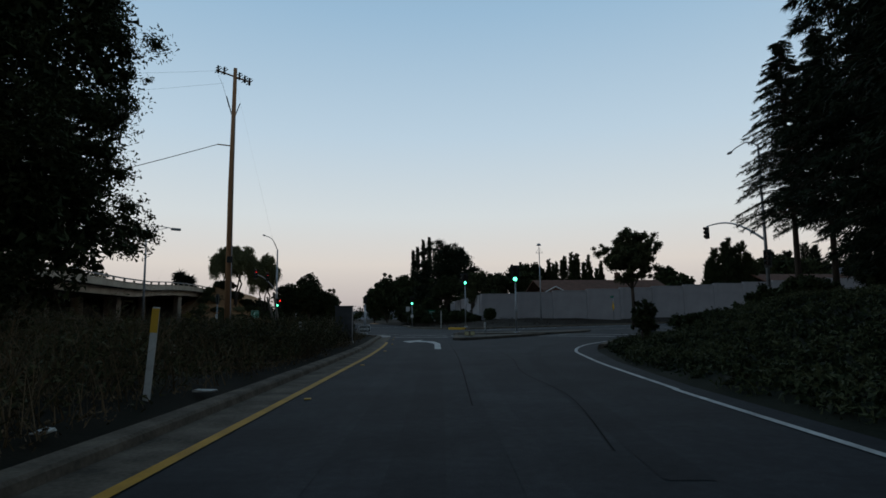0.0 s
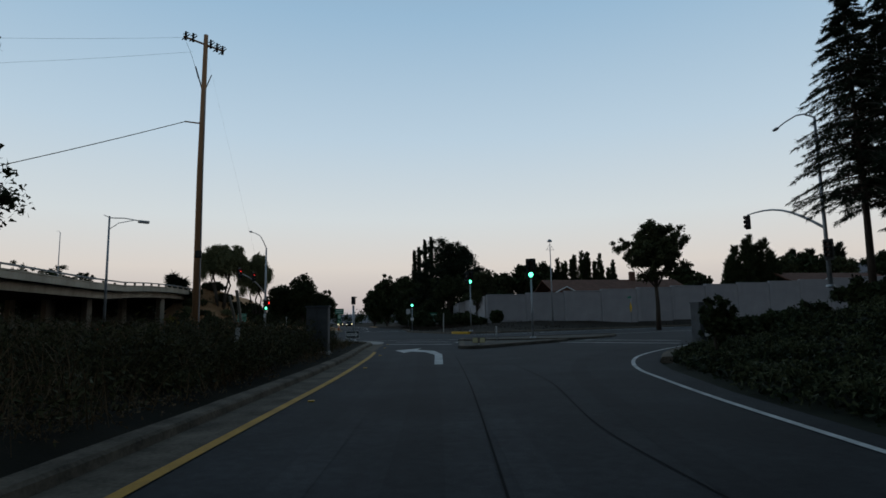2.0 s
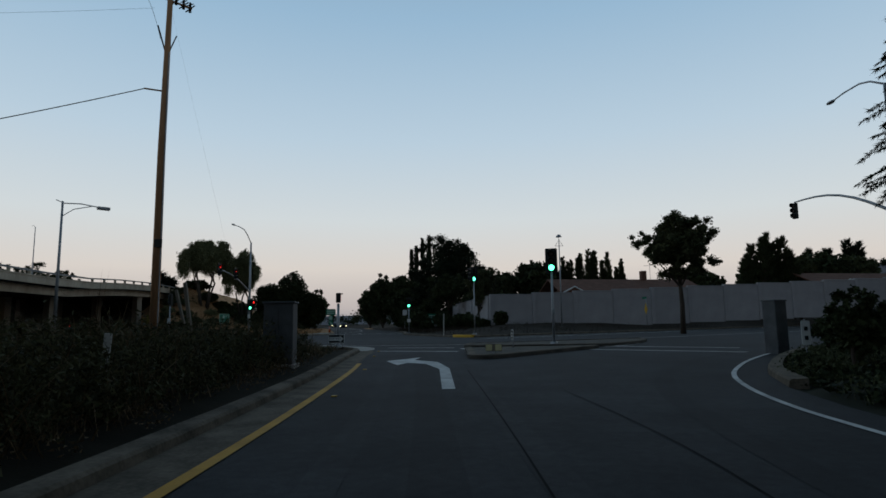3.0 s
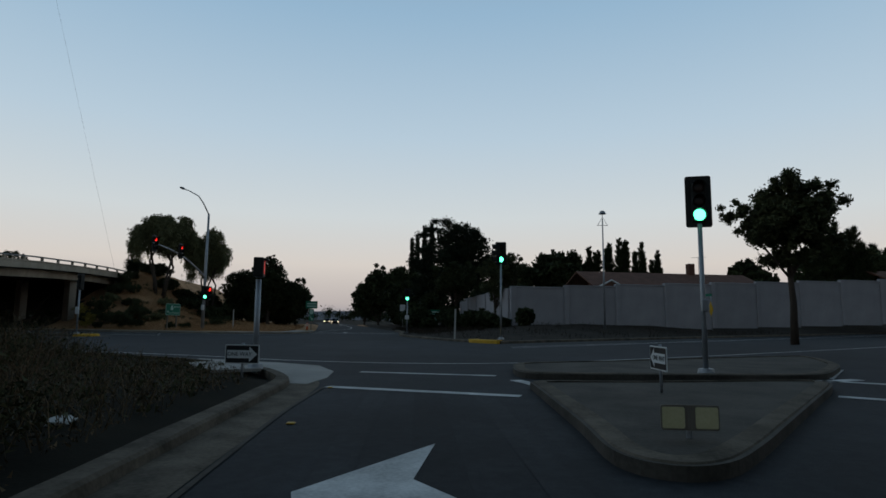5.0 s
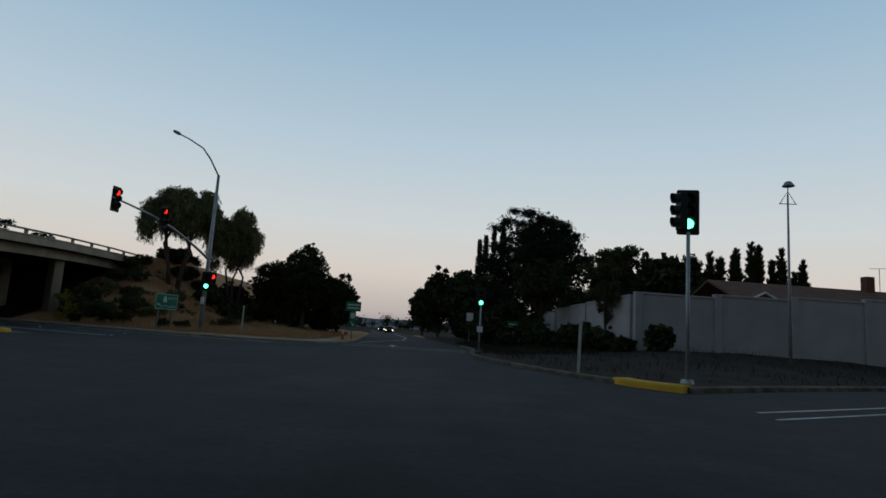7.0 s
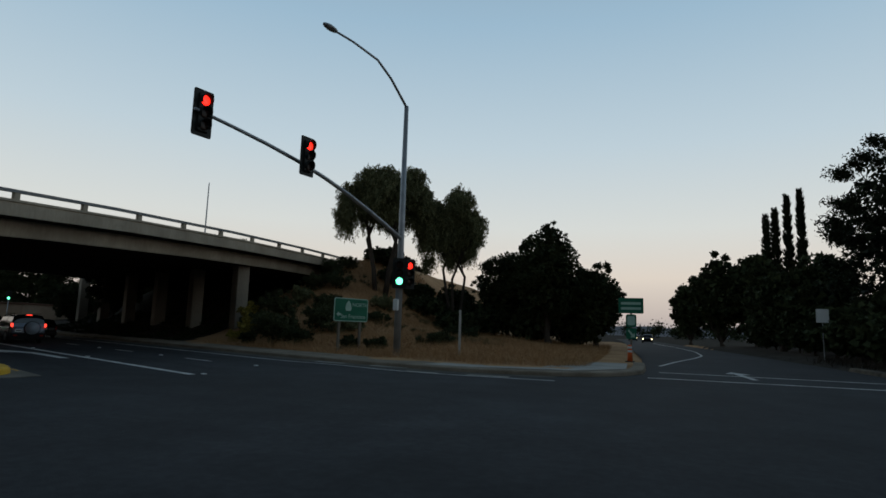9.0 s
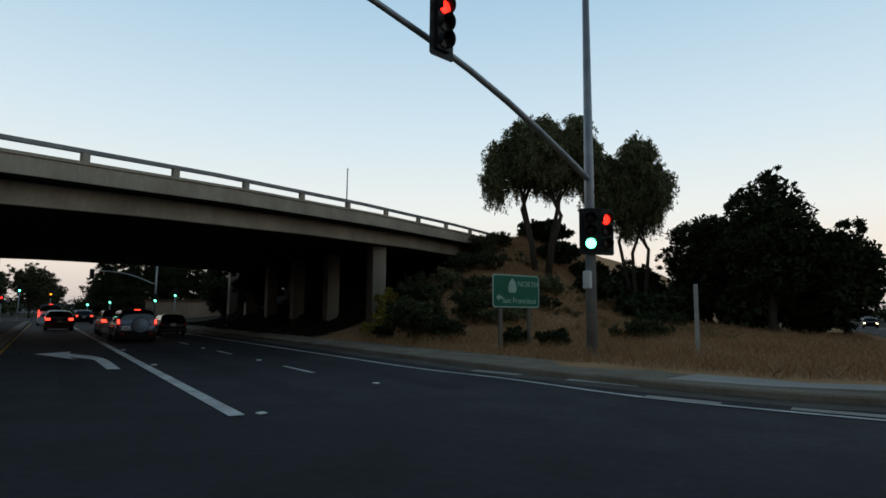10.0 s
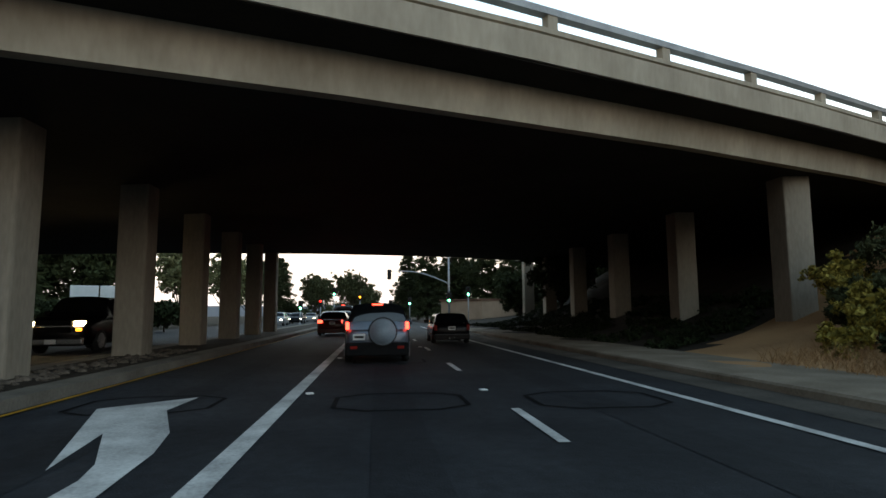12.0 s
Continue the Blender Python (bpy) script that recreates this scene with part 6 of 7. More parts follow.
# ---- houses behind the sound wall ----
def house(x, y, z, turn, L, D, eave, ridge, label, gable=None, chimney=None):
    hs = empty("house", pose(x, y, z, 0, 0, turn), label, "house", "houses behind the wall")
    bm = box_bm((-L / 2, -D / 2, -0.5), (L / 2, D / 2, eave))
    part("wall", bm, STUCCO, hs)
    prof = [(-D / 2 - 0.5, eave - 0.1), (0, ridge), (D / 2 + 0.5, eave - 0.1), (D / 2 + 0.5, eave + 0.08), (0, ridge + 0.2), (-D / 2 - 0.5, eave + 0.08)]
    verts = [(sx * (L / 2 + 0.5), py, pz) for sx in (-1, 1) for py, pz in prof]
    faces = [(0, 1, 2, 3, 4, 5), (11, 10, 9, 8, 7, 6)] + [(k, (k + 1) % 6, 6 + (k + 1) % 6, 6 + k) for k in range(6)]
    obj("roof", mesh_of("roof", verts, faces, ROOF), hs, "dull red-brown tiled roof")
    if gable is not None:
        g = [(gable - 1.9, -D / 2 - 0.9, eave - 0.2), (gable, -D / 2 - 0.9, eave + 0.75), (gable + 1.9, -D / 2 - 0.9, eave - 0.2)]
        v = g + [(px, 0, pz) for px, _, pz in g]
        obj("gable", mesh_of("gable", v, [(0, 1, 2), (0, 3, 4, 1), (1, 4, 5, 2), (0, 2, 5, 3)], ROOF), hs)
        tube("barge_board", [(p[0], p[1] - 0.05, p[2]) for p in g], 0.09, SIGN_W, hs, 6, "pale painted barge board")
    if chimney is not None:
        bm = box_bm((chimney - 0.4, -0.4, eave), (chimney + 0.4, 0.4, ridge + 1.5), 0.03)
        part("chimney", bm, ROOF, hs, "brown brick chimney")
        tube("aerial", [(chimney + 1.2, 0, ridge), (chimney + 1.2, 0, ridge + 2.4)], 0.03, STEEL, hs, 5)
        tube("aerial_bar", [(chimney + 0.2, 0, ridge + 2.3), (chimney + 2.3, 0, ridge + 2.45)], 0.025, STEEL, hs, 5)
    return hs


house(27.0, 105.5, 1.2, 10, 22, 9, 4.1, 6.05, "single-storey house with a tiled roof behind the wall", -9.5, 4.0)
house(67, 113, 2.6, 12, 20, 9, 3.8, 5.7, "single-storey house with a tiled roof behind the wall", -5, None)

bld = empty("building", pose(-106, 118.5, 0, 0, 0, 112), "low tan stucco building beyond the bridge", "building")
bm = box_bm((-11, -4, -0.3), (11, 4, 2.9), 0.05)
part("wall", bm, mat("tan_stucco", (0.24, 0.17, 0.12), (0.33, 0.24, 0.17), 0.8, 0.9, 0, 0.2, 30), bld)
bm = box_bm((-11.2, -4.2, 2.9), (11.2, 4.2, 3.1), 0.05)
part("parapet", bm, ROOF, bld)
hd = empty("hoarding", pose(-75.4, 70.1, 0.35, 0, 0, 98), "white site hoarding beyond the bridge", "fence")
for k in range(2):
    bm = box_bm((-1.75 + k * 1.8, -0.05, -0.35), (-0.05 + k * 1.8, 0.05, 2.95), 0.02)
    part("board", bm, SIGN_W, hd)

# ---- trees ----
def bank_conifer(x, y, top, *rest, **more):
    """A conifer that stands on the bank and ends at a given height."""
    z = ground_z(x, y)
    return conifer(x, y, z, top - z, *rest, **more)


broad_tree(-14.6, 19.6, 0.4, 18.4, 6.6, 3, LEAF_OAK, 640000, 0.054, "large dark evergreen oak beside the ramp", 0.45, 0.02, 0.85, 0.0, 620, ragged=0.5, tuft=0.6, solid=0.82, taper=0.3)
broad_tree(-14.4, 20.4, 0.2, 8.2, 5.3, 4, LEAF_OAK, 180000, 0.06, "dark undergrowth below the oak beside the ramp", 0.15, 0.0, 0.85, 0.0, 260, name="shrub", tuft=0.6, solid=0.8)
CEDAR = "tall dark cedar with drooping boughs on the bank"
bank_conifer(24.5, 43.2, 21.0, 4.1, 11, LEAF_PINE, 95000, 0.04, CEDAR, 0.2, 0.34, 330, 0.38, 0.75, fine=0.4)
bank_conifer(27.6, 44.0, 22.4, 4.0, 12, LEAF_PINE, 95000, 0.04, CEDAR, 0.2, 0.3, 330, 0.38, 0.75, fine=0.4)
bank_conifer(31.8, 45.5, 23.0, 4.4, 13, LEAF_PINE, 90000, 0.045, CEDAR, 0.28, 0.14, 300, 0.36, 0.7, fine=0.45)
bank_conifer(20.2, 24.0, 23.6, 5.4, 14, LEAF_PINE, 110000, 0.06, CEDAR, 0.34, 0.05, 170, 0.34, 0.55, fine=1.2)
bank_conifer(26.0, 32.5, 22.9, 5.2, 15, LEAF_PINE, 90000, 0.065, CEDAR, 0.32, 0.08, 150, 0.34, 0.55, fine=1.2)
bank_conifer(18.8, 13.5, 23.6, 5.6, 16, LEAF_PINE, 70000, 0.07, CEDAR, 0.34, 0.05, 140, 0.34, 0.55, fine=1.2)
bank_conifer(15.8, 16.6, 22.0, 5.6, 17, LEAF_PINE, 80000, 0.06, CEDAR, 0.34, 0.2, 150, 0.3, 0.5, fine=1.2)
bank_conifer(19.0, 27.5, 22.0, 4.4, 18, LEAF_PINE, 60000, 0.06, CEDAR, 0.3, 0.16, 130, 0.3, 0.5, fine=1.2)
broad_tree(21.3, 68.4, 0.5, 10.0, 4.1, 21, LEAF_MID, 80000, 0.11, "round street tree with a slim dark trunk", 0.2, 0.4, 0.8, 0, 170, ragged=0.5, tuft=0.7, solid=0.5)
PEP = "weeping pepper tree with bare leaning stems on the embankment"
zp = ground_z(-35.9, 104.0)
weeping_tree(-35.9, 104.0, zp, [(-0.1, -0.1, 12.6 - zp, 1.7, 1.4), (-1.7, -1.0, 11.5 - zp, 1.4, 1.4), (1.9, 1.1, 12.0 - zp, 1.5, 1.7), (0.2, 0.6, 10.9 - zp, 1.6, 1.4), (-0.9, 0.9, 12.2 - zp, 1.3, 1.3), (1.0, -0.8, 11.8 - zp, 1.5, 1.5), (-2.5, -1.3, 10.3 - zp, 0.8, 1.0), (2.6, 1.6, 10.4 - zp, 1.1, 1.5)],
             [(-0.5, 0.1), (-0.25, -0.2), (0.3, 0.25), (0.6, -0.1)], 31, LEAF_PEP, 150000, 0.2, PEP)
zp = ground_z(-31.6, 108.4)
weeping_tree(-31.6, 108.4, zp, [(0.4, 0.0, 11.2 - zp, 1.2, 1.6), (-1.2, -0.5, 10.0 - zp, 1.4, 1.6), (1.1, 0.6, 9.4 - zp, 1.3, 1.6), (-0.2, 0.8, 8.6 - zp, 1.5, 1.5), (-1.9, -1.0, 8.4 - zp, 1.0, 1.3)],
             [(-0.3, 0.0), (0.35, 0.2), (0.1, -0.25)], 32, LEAF_PEP, 95000, 0.2, PEP, 0.13)
OAK2 = "dense dark oak beyond the embankment"
for k, (x, y, h, r) in enumerate(((-33.5, 112.5, 3.4, 2.4), (-29.0, 111.0, 3.2, 2.4), (-25.5, 110.5, 3.0, 2.4), (-22.8, 112.5, 3.0, 2.2), (-31.5, 109.2, 2.2, 1.9), (-35.0, 108.5, 1.6, 1.6), (-23.0, 117.5, 7.2, 3.0), (-29.0, 117.0, 7.4, 3.2), (-33.2, 106.4, 1.7, 1.9), (-30.0, 106.2, 2.0, 2.1), (-36.5, 107.0, 1.6, 1.8), (-39.5, 110.0, 1.8, 2.2))):
    broad_tree(x, y, ground_z(x, y) - 0.1, h, r, 500 + k, LEAF_OAK, 16000, 0.11, "dark undergrowth between the oaks beyond the embankment", 0.08, 0.0, 0.85, 0, 70, ragged=0.5, name="shrub", tuft=0.8, solid=0.75)
broad_tree(-24.0, 109.5, ground_z(-24.0, 109.5) - 0.1, 9.9, 3.1, 33, LEAF_OAK, 110000, 0.085, OAK2, 0.3, 0.08, 0.8, 0, 160, tuft=0.75, solid=0.75, ragged=0.45)
broad_tree(-20.8, 111.5, ground_z(-20.8, 111.5) - 0.1, 6.6, 2.5, 34, LEAF_OAK, 80000, 0.085, OAK2, 0.25, 0.05, 0.8, 0, 140, tuft=0.75, solid=0.75, ragged=0.45)
broad_tree(-28.2, 112, ground_z(-28.2, 112) - 0.1, 8.6 - ground_z(-28.2, 112), 3.2, 36, LEAF_OAK, 64000, 0.085, OAK2, 0.25, 0.05, 0.8, 0, 120, tuft=0.75, solid=0.75, ragged=0.45)
broad_tree(1.3, 116.4, 0.3, 17.1, 8.2, 35, LEAF_PINE, 165000, 0.11, "large dark pine with a broken tiered crown", 0.4, 0.02, 0.55, 0, 190, ragged=0.75, tuft=0.8, solid=0.7, taper=0.3)
for k, (x, y, h) in enumerate(((-7.9, 165.5, 19.4), (-6.7, 165.6, 20.4), (-5.1, 165.4, 22.4), (-3.4, 165.2, 23.0))):
    conifer(x, y, 0.4, h, 0.85, 40 + k, LEAF_PINE, 24000, 0.09, "slim dark cypress beside the on-ramp", 0.14, 0.03, 300, -1.6, 0.55)
broad_tree(5.0, 90.6, 0.3, 9.0, 2.7, 50, LEAF_MID, 40000, 0.09, "loose pale-leaved tree before the wall", 0.1, 0.25, 0.95, 0.3, 90, ragged=0.6, tuft=0.8, solid=0.4, trunks=2)
for k, (x, y, h, r) in enumerate(((0.2, 97.5, 2.6, 1.6), (0.0, 101.0, 3.0, 1.7), (-0.4, 105.0, 3.4, 1.8), (0.6, 94.2, 2.0, 1.3), (-2.4, 99.5, 1.6, 1.3), (3.4, 87.4, 2.4, 1.5), (2.2, 90.0, 2.6, 1.7), (4.8, 86.0, 1.7, 1.0))):
    broad_tree(x, y, 0.1, h, r, 520 + k, LEAF_OAK, 14000, 0.08, "dark shrub below the wall beside the on-ramp", 0.08, 0.0, 0.85, 0, 60, ragged=0.6, name="shrub", tuft=0.8)
broad_tree(0.8, 103.0, 0.2, 8.2, 3.4, 530, LEAF_OAK, 40000, 0.1, "dark tree leaning over the wall beside the on-ramp", 0.16, 0.38, 0.85, 0, 110, ragged=0.6, tuft=0.8, solid=0.55)
broad_tree(6.7, 84.8, 0.5, 2.1, 0.9, 51, LEAF_OAK, 9000, 0.13, "dark shrub before the wall", 0.08, 0.05, 0.9, 0.0, 30, ragged=0.4, name="shrub")
broad_tree(16.2, 118, 1, 11.6, 4.6, 52, LEAF_OAK, 24000, 0.24, "round dark tree behind the wall", 0.25, 0.15, 0.8, 0, 60)
broad_tree(-7.6, 129.0, 0, 8.6, 3.8, 53, LEAF_OAK, 40000, 0.16, "dark roadside oak beside the on-ramp", 0.3, 0.03, 0.8, 0, 60)
broad_tree(-13.8, 150.4, 0, 12.6, 3.7, 54, LEAF_OAK, 40000, 0.2, "dark roadside oak beside the on-ramp", 0.3, 0.03, 0.8, 0, 90, ragged=0.4, tuft=0.8, solid=0.7)
broad_tree(-9.8, 150.5, 0, 13.2, 4.4, 56, LEAF_OAK, 50000, 0.2, "tall dark roadside oak beside the on-ramp", 0.3, 0.03, 0.8, 0, 90, ragged=0.4, tuft=0.8, solid=0.7)
broad_tree(-4.2, 131.0, 0, 10.6, 4.2, 57, LEAF_OAK, 40000, 0.16, "dark roadside oak below the cypresses", 0.3, 0.03, 0.8, 0, 90, ragged=0.4, tuft=0.8, solid=0.7)
broad_tree(-19.6, 174.0, 0, 11.4, 4.2, 55, LEAF_OAK, 20000, 0.28, "dark roadside oak beside the on-ramp", 0.3, 0.03, 0.8, 0, 60)
g5 = random.Random(77)
for k in range(14):
    conifer(20.6 + k * 0.86, 121 + g5.uniform(-2, 2), 1.0, g5.uniform(9.8, 13.2) - 0.16 * abs(k - 8), 1.5, 60 + k, LEAF_OAK, 30000, 0.06, "pointed dark cypress in a row behind the house", 0.16, 0.03, 150, -1.2, 0.95)
for k, (x, y, h, r) in enumerate(((44, 118, 10, 3.2), (49, 122, 8.5, 3.0), (56, 120, 10.5, 4.0), (62, 118, 12, 4.2), (68, 120, 12.6, 4.4), (75, 121, 12, 4.6), (84, 120, 13, 5), (10.5, 120, 9, 4), (21, 124, 10, 3.6))):
    broad_tree(x, y, 1.5, h, r, 80 + k, LEAF_MID if k % 2 else LEAF_OAK, 15000, 0.26, "dark garden tree behind the wall", 0.25, 0.1, 0.8, 0, 50, ragged=0.6)
for k in range(7):
    conifer(49.5 + k * 1.25, 111 + g5.uniform(-1, 1), 1.5, (9.5, 11.6, 12.6, 13.6, 12.0, 12.8, 10.5)[k], 2.2, 300 + k, LEAF_OAK, 14000, 0.1, "pointed dark cypress in a clump behind the wall", 0.16, 0.03, 110, -0.9, 0.7)
for k in range(8):
    conifer(66 + k * 1.9, 126 + g5.uniform(-2, 2), 2.0, g5.uniform(10, 13.5), 1.9, 95 + k, LEAF_PINE, 7000, 0.13, "pointed dark cypress behind the wall", 0.16, 0.03, 80, -0.9, 0.6)
for k, (x, y, h, r) in enumerate(((-2.0, 109, 4.6, 2.4), (5.5, 110, 6.5, 3.0), (9.5, 108, 6.5, 3.0), (-3.8, 113, 4.0, 2.2), (13, 106, 5.5, 2.4), (-6.0, 123, 6.0, 2.6))):
    broad_tree(x, y, 0.3, h, r, 210 + k, LEAF_OAK, 14000, 0.18, "dark shrub below the roadside trees", 0.12, 0.0, 0.85, 0, 40, ragged=0.5, name="shrub")
for k in range(9):
    broad_tree(-3.6 - 0.75 * k, 103 + 5.2 * k, 0.1, 2.6 + 0.45 * (k % 3) + 0.1 * k, 2.2, 230 + k, LEAF_OAK, 13000, 0.17, "dark shrub beside the on-ramp", 0.1, 0.0, 0.85, 0, 40, ragged=0.5, name="shrub")
# beyond the bridge
for k, (u, n, h, r) in enumerate(((49, 15, 5.0, 2.8), (53, 19, 6.5, 3.4), (50, 22, 5.0, 2.8), (58, 14, 5.5, 2.6))):
    broad_tree(*xy(u, n), ground_z(*xy(u, n)) - 0.2, h, r, 560 + k, LEAF_OAK, 26000, 0.1, "dark tree on the slope beyond the bridge", 0.15, 0.02, 0.85, 0, 80, ragged=0.5, tuft=0.8)
FAR_TREES = ((-151, 103, 9.5, 4.2, 0), (-160, 98, 9.0, 4.5, 0), (-146, 95, 8.5, 3.2, 0), (-139, 86, 10.5, 3.4, 1), (-128, 82, 9.5, 4.0, 0), (-176, 111, 9.0, 4.0, 0), (-190, 116, 8.5, 4.5, 0),
             (-110, 119, 8.0, 4.0, 1), (-118, 116, 10.0, 4.4, 1), (-126, 117, 10.5, 4.6, 0), (-136, 116, 9.0, 4.2, 0), (-148, 117, 8.5, 4.2, 1), (-162, 119, 8.0, 4.5, 0),
             (-87, 62, 9.5, 4.2, 1), (-83, 68, 8.5, 3.6, 1), (-79, 58, 9.5, 4.0, 1), (-96, 74, 8.5, 3.6, 2), (-104, 79, 8.0, 3.4, 2), (-76, 114, 9, 5, 1), (-88, 118, 10, 5, 1))
for k, (x, y, h, r, m) in enumerate(FAR_TREES):
    broad_tree(x, y, 0, h * 1.2, r * 1.1, 120 + k, (LEAF_MID, LEAF_OAK, LEAF_PEP)[m], 26000, 0.13, "roadside tree beyond the bridge", 0.25, 0.12, 0.8, 0, 110, ragged=0.5, tuft=0.75, solid=0.6)
for k, (x, y, h) in enumerate(((-106, 118.5, 13.5), (-112, 116, 14.5), (-119, 113.5, 13.0), (-127, 112, 14.5), (-134, 110.5, 12.5), (-100, 121, 13.0), (-84, 64, 10.5), (-88, 68.5, 11.5), (-80, 63, 9.5), (-141, 88, 12))):
    conifer(x, y, 0, h, 3.4, 400 + k, LEAF_OAK, 20000, 0.12, "dark roadside conifer beyond the bridge", 0.25, 0.06, 110, 0.25, 0.6)
for k in range(6):
    broad_tree(-73.0 - 0.28 * k, 64.5 + 2.0 * k, 0, 2.5, 1.6, 420 + k, LEAF_OAK, 10000, 0.1, "dark hedge bush before the white hoarding", 0.06, 0.0, 0.9, 0, 50, name="bush")
for x, y, h in ((-78.0, 177.3, 16.2), (-75.6, 178.4, 14.8)):
    conifer(x, y, 0, h, 2.4, int(h * 10), LEAF_PINE, 9000, 0.3, "pointed conifer far beyond the bridge", 0.2, 0.05, 60, 0.1, 0.8)

for k, (x, y, h, r) in enumerate(((-79.5, 128.5, 15.0, 4.6), (-77.0, 133.5, 14.4, 3.8), (-84.0, 124.0, 14.6, 4.4))):
    broad_tree(x, y, 0, h, r, 540 + k, LEAF_OAK, 26000, 0.14, "dark round tree rising behind the bridge", 0.3, 0.1, 0.8, 0, 110, ragged=0.5, tuft=0.75)

def far_woods():
    """A belt of far trees along the horizon, as one crown of many leaf clumps."""
    g = np.random.default_rng(71)
    n = 900
    a = np.radians(g.uniform(15, 172, n))
    r = g.uniform(230, 420, n)
    keep = np.abs(np.degrees(a) - 101) > 3 * (r < 330)
    a, r = a[keep], r[keep]
    high = (3.5 + 7.0 * g.random(len(a)) ** 2) * (r / 330)
    c = np.stack([r * np.cos(a), 60 + r * np.sin(a), high * 0.5], 1)
    me = leaves_mesh("far_woods", c, high * 0.62, 110000, 0.9, LEAF_OAK, 72, 0.85, 0, 1.4)
    obj("far_woods", me, None, "belt of distant dark trees along the horizon", "trees", "", "stuff")


far_woods()

# ---- bushes ----
SLOPE_BUSHES = ((12.6, 10.2, 2.3, 1.5, LEAF_MID), (13.8, 11.6, 1.9, 1.3, LEAF_MID), (11.2, 10.6, 1.2, 1.0, LEAF_OAK), (14.2, 14.4, 2.0, 1.6, LEAF_MID), (15.8, 15.6, 1.8, 1.4, LEAF_MID), (12.6, 15.0, 1.2, 1.1, LEAF_PEP),
                (19.2, 14.6, 2.3, 1.6, LEAF_MID), (20.3, 13.3, 2.2, 0.9, LEAF_YEL), (17.7, 11.7, 1.5, 0.8, LEAF_YEL), (16.4, 12.2, 1.7, 0.9, LEAF_MID), (18.8, 12.2, 1.3, 0.7, LEAF_MID), (18.4, 13.0, 1.5, 0.9, LEAF_MID), (17.2, 10.6, 0.8, 0.6, LEAF_YEL), (15.4, 10.4, 0.8, 0.6, LEAF_OAK),
                (22.2, 19.6, 1.6, 1.4, LEAF_MID), (23.4, 22.0, 1.7, 1.6, LEAF_MID), (21.2, 20.8, 1.4, 1.3, LEAF_MID), (24.0, 24.2, 1.2, 1.1, LEAF_MID), (20.6, 17.2, 1.5, 1.1, LEAF_PEP), (18.6, 18.2, 1.1, 1.2, LEAF_MID),
                (8.0, 11.6, 0.8, 0.8, LEAF_OAK), (7.0, 12.4, 0.7, 0.9, LEAF_OAK), (5.6, 15.5, 0.7, 1.3, LEAF_MID), (17.0, 22.0, 1.2, 1.3, LEAF_PEP), (15.0, 19.5, 0.8, 1.0, LEAF_MID), (9.0, 21.5, 1.0, 1.4, LEAF_OAK))
for k, (u, n, h, r, mt) in enumerate(SLOPE_BUSHES):
    x, y = xy(u, n)
    broad_tree(x, y, ground_z(x, y) - 0.1, h, r, 160 + k, mt, 16000, 0.05, "yellowing bush at the foot of the slope" if mt is LEAF_YEL else "scrubby green bush on the dry slope", 0.05, 0.0, 0.9, 0.1, 60, ragged=1.3, name="bush", tuft=1.0, solid=0.35)
broad_tree(8.9, 28.7, 0.2, 1.7, 0.75, 180, LEAF_OAK, 16000, 0.055, "dark straggling bush on the corner of the bank", 0.04, 0.0, 1.0, 0, 60, name="bush", ragged=1.0, tuft=0.9, solid=0.4)
for k, (x, y, h) in enumerate(((14.5, 36.5, 1.3), (16.8, 38.5, 1.5), (13.2, 32.5, 0.9), (19, 40, 1.8), (17, 33, 1.2), (21, 36, 1.6), (15, 27, 1.0), (20, 29, 1.6))):
    broad_tree(x, y, ground_z(x, y) - 0.1, h, 1.5, 190 + k, LEAF_OAK, 12000, 0.07, "dark shrub on the ivy bank", 0.06, 0.03, 0.85, 0, 30, ragged=0.6, name="bush")


# ---- ground cover ----
def blades(name, pts, heights, width, material, seed, lean=0.35, label="", category="grass", nod=0.5):
    """Blades and stalks, each bent over at the tip: one object of stuff."""
    g = np.random.default_rng(seed)
    n = len(pts)
    a = g.uniform(0, 2 * np.pi, n)
    d = np.stack([np.cos(a), np.sin(a), np.zeros(n)], 1) * (width * (0.5 + 0.8 * g.random(n)))[:, None]
    off = np.stack([g.normal(0, lean, n), g.normal(0, lean, n), np.ones(n)], 1) * heights[:, None]
    knee = pts + off * 0.6
    out = off * np.array([1, 1, 0])
    tip = pts + off * (0.75 + 0.25 * g.random(n))[:, None] + out * (nod * g.random(n))[:, None]
    tri = np.stack([pts - d, pts + d, knee + d * 0.6, pts - d, knee + d * 0.6, knee - d * 0.6, knee - d * 0.6, knee + d * 0.6, tip], 1).reshape(-1, 3)
    return obj(name, triangles_mesh(name, tri, material), None, label, category, "", "stuff")


def patchy(p, lo, hi):
    """Growth that varies from patch to patch."""
    v = np.array([noise.noise((q[0] * 0.45, q[1] * 0.3, 7.0)) * 0.7 + noise.noise((q[0] * 1.6, q[1] * 1.3, 2.0)) * 0.4 for q in p])
    return lo + (hi - lo) * np.clip(0.5 + v, 0, 1)


def scatter(seed, count, lo, hi, near=0.5, far=60.0, region=None, patch=0.0):
    """Points on the ground off the road, with bare patches."""
    g = np.random.default_rng(seed)
    p = np.stack([g.uniform(lo[0], hi[0], count), g.uniform(lo[1], hi[1], count)], 1)
    d = road_distance(p)
    p = p[(d > near) & (d < far)]
    if patch > -1:
        keep = np.array([noise.noise((q[0] * 0.35, q[1] * 0.35, seed)) > patch - 0.4 + 0.5 * g.random() for q in p])
        p = p[keep]
    z, reg, d = ground_height(p)
    ok = np.ones(len(p), bool) if region is None else reg == region
    return np.column_stack([p, z])[ok], d[ok], g


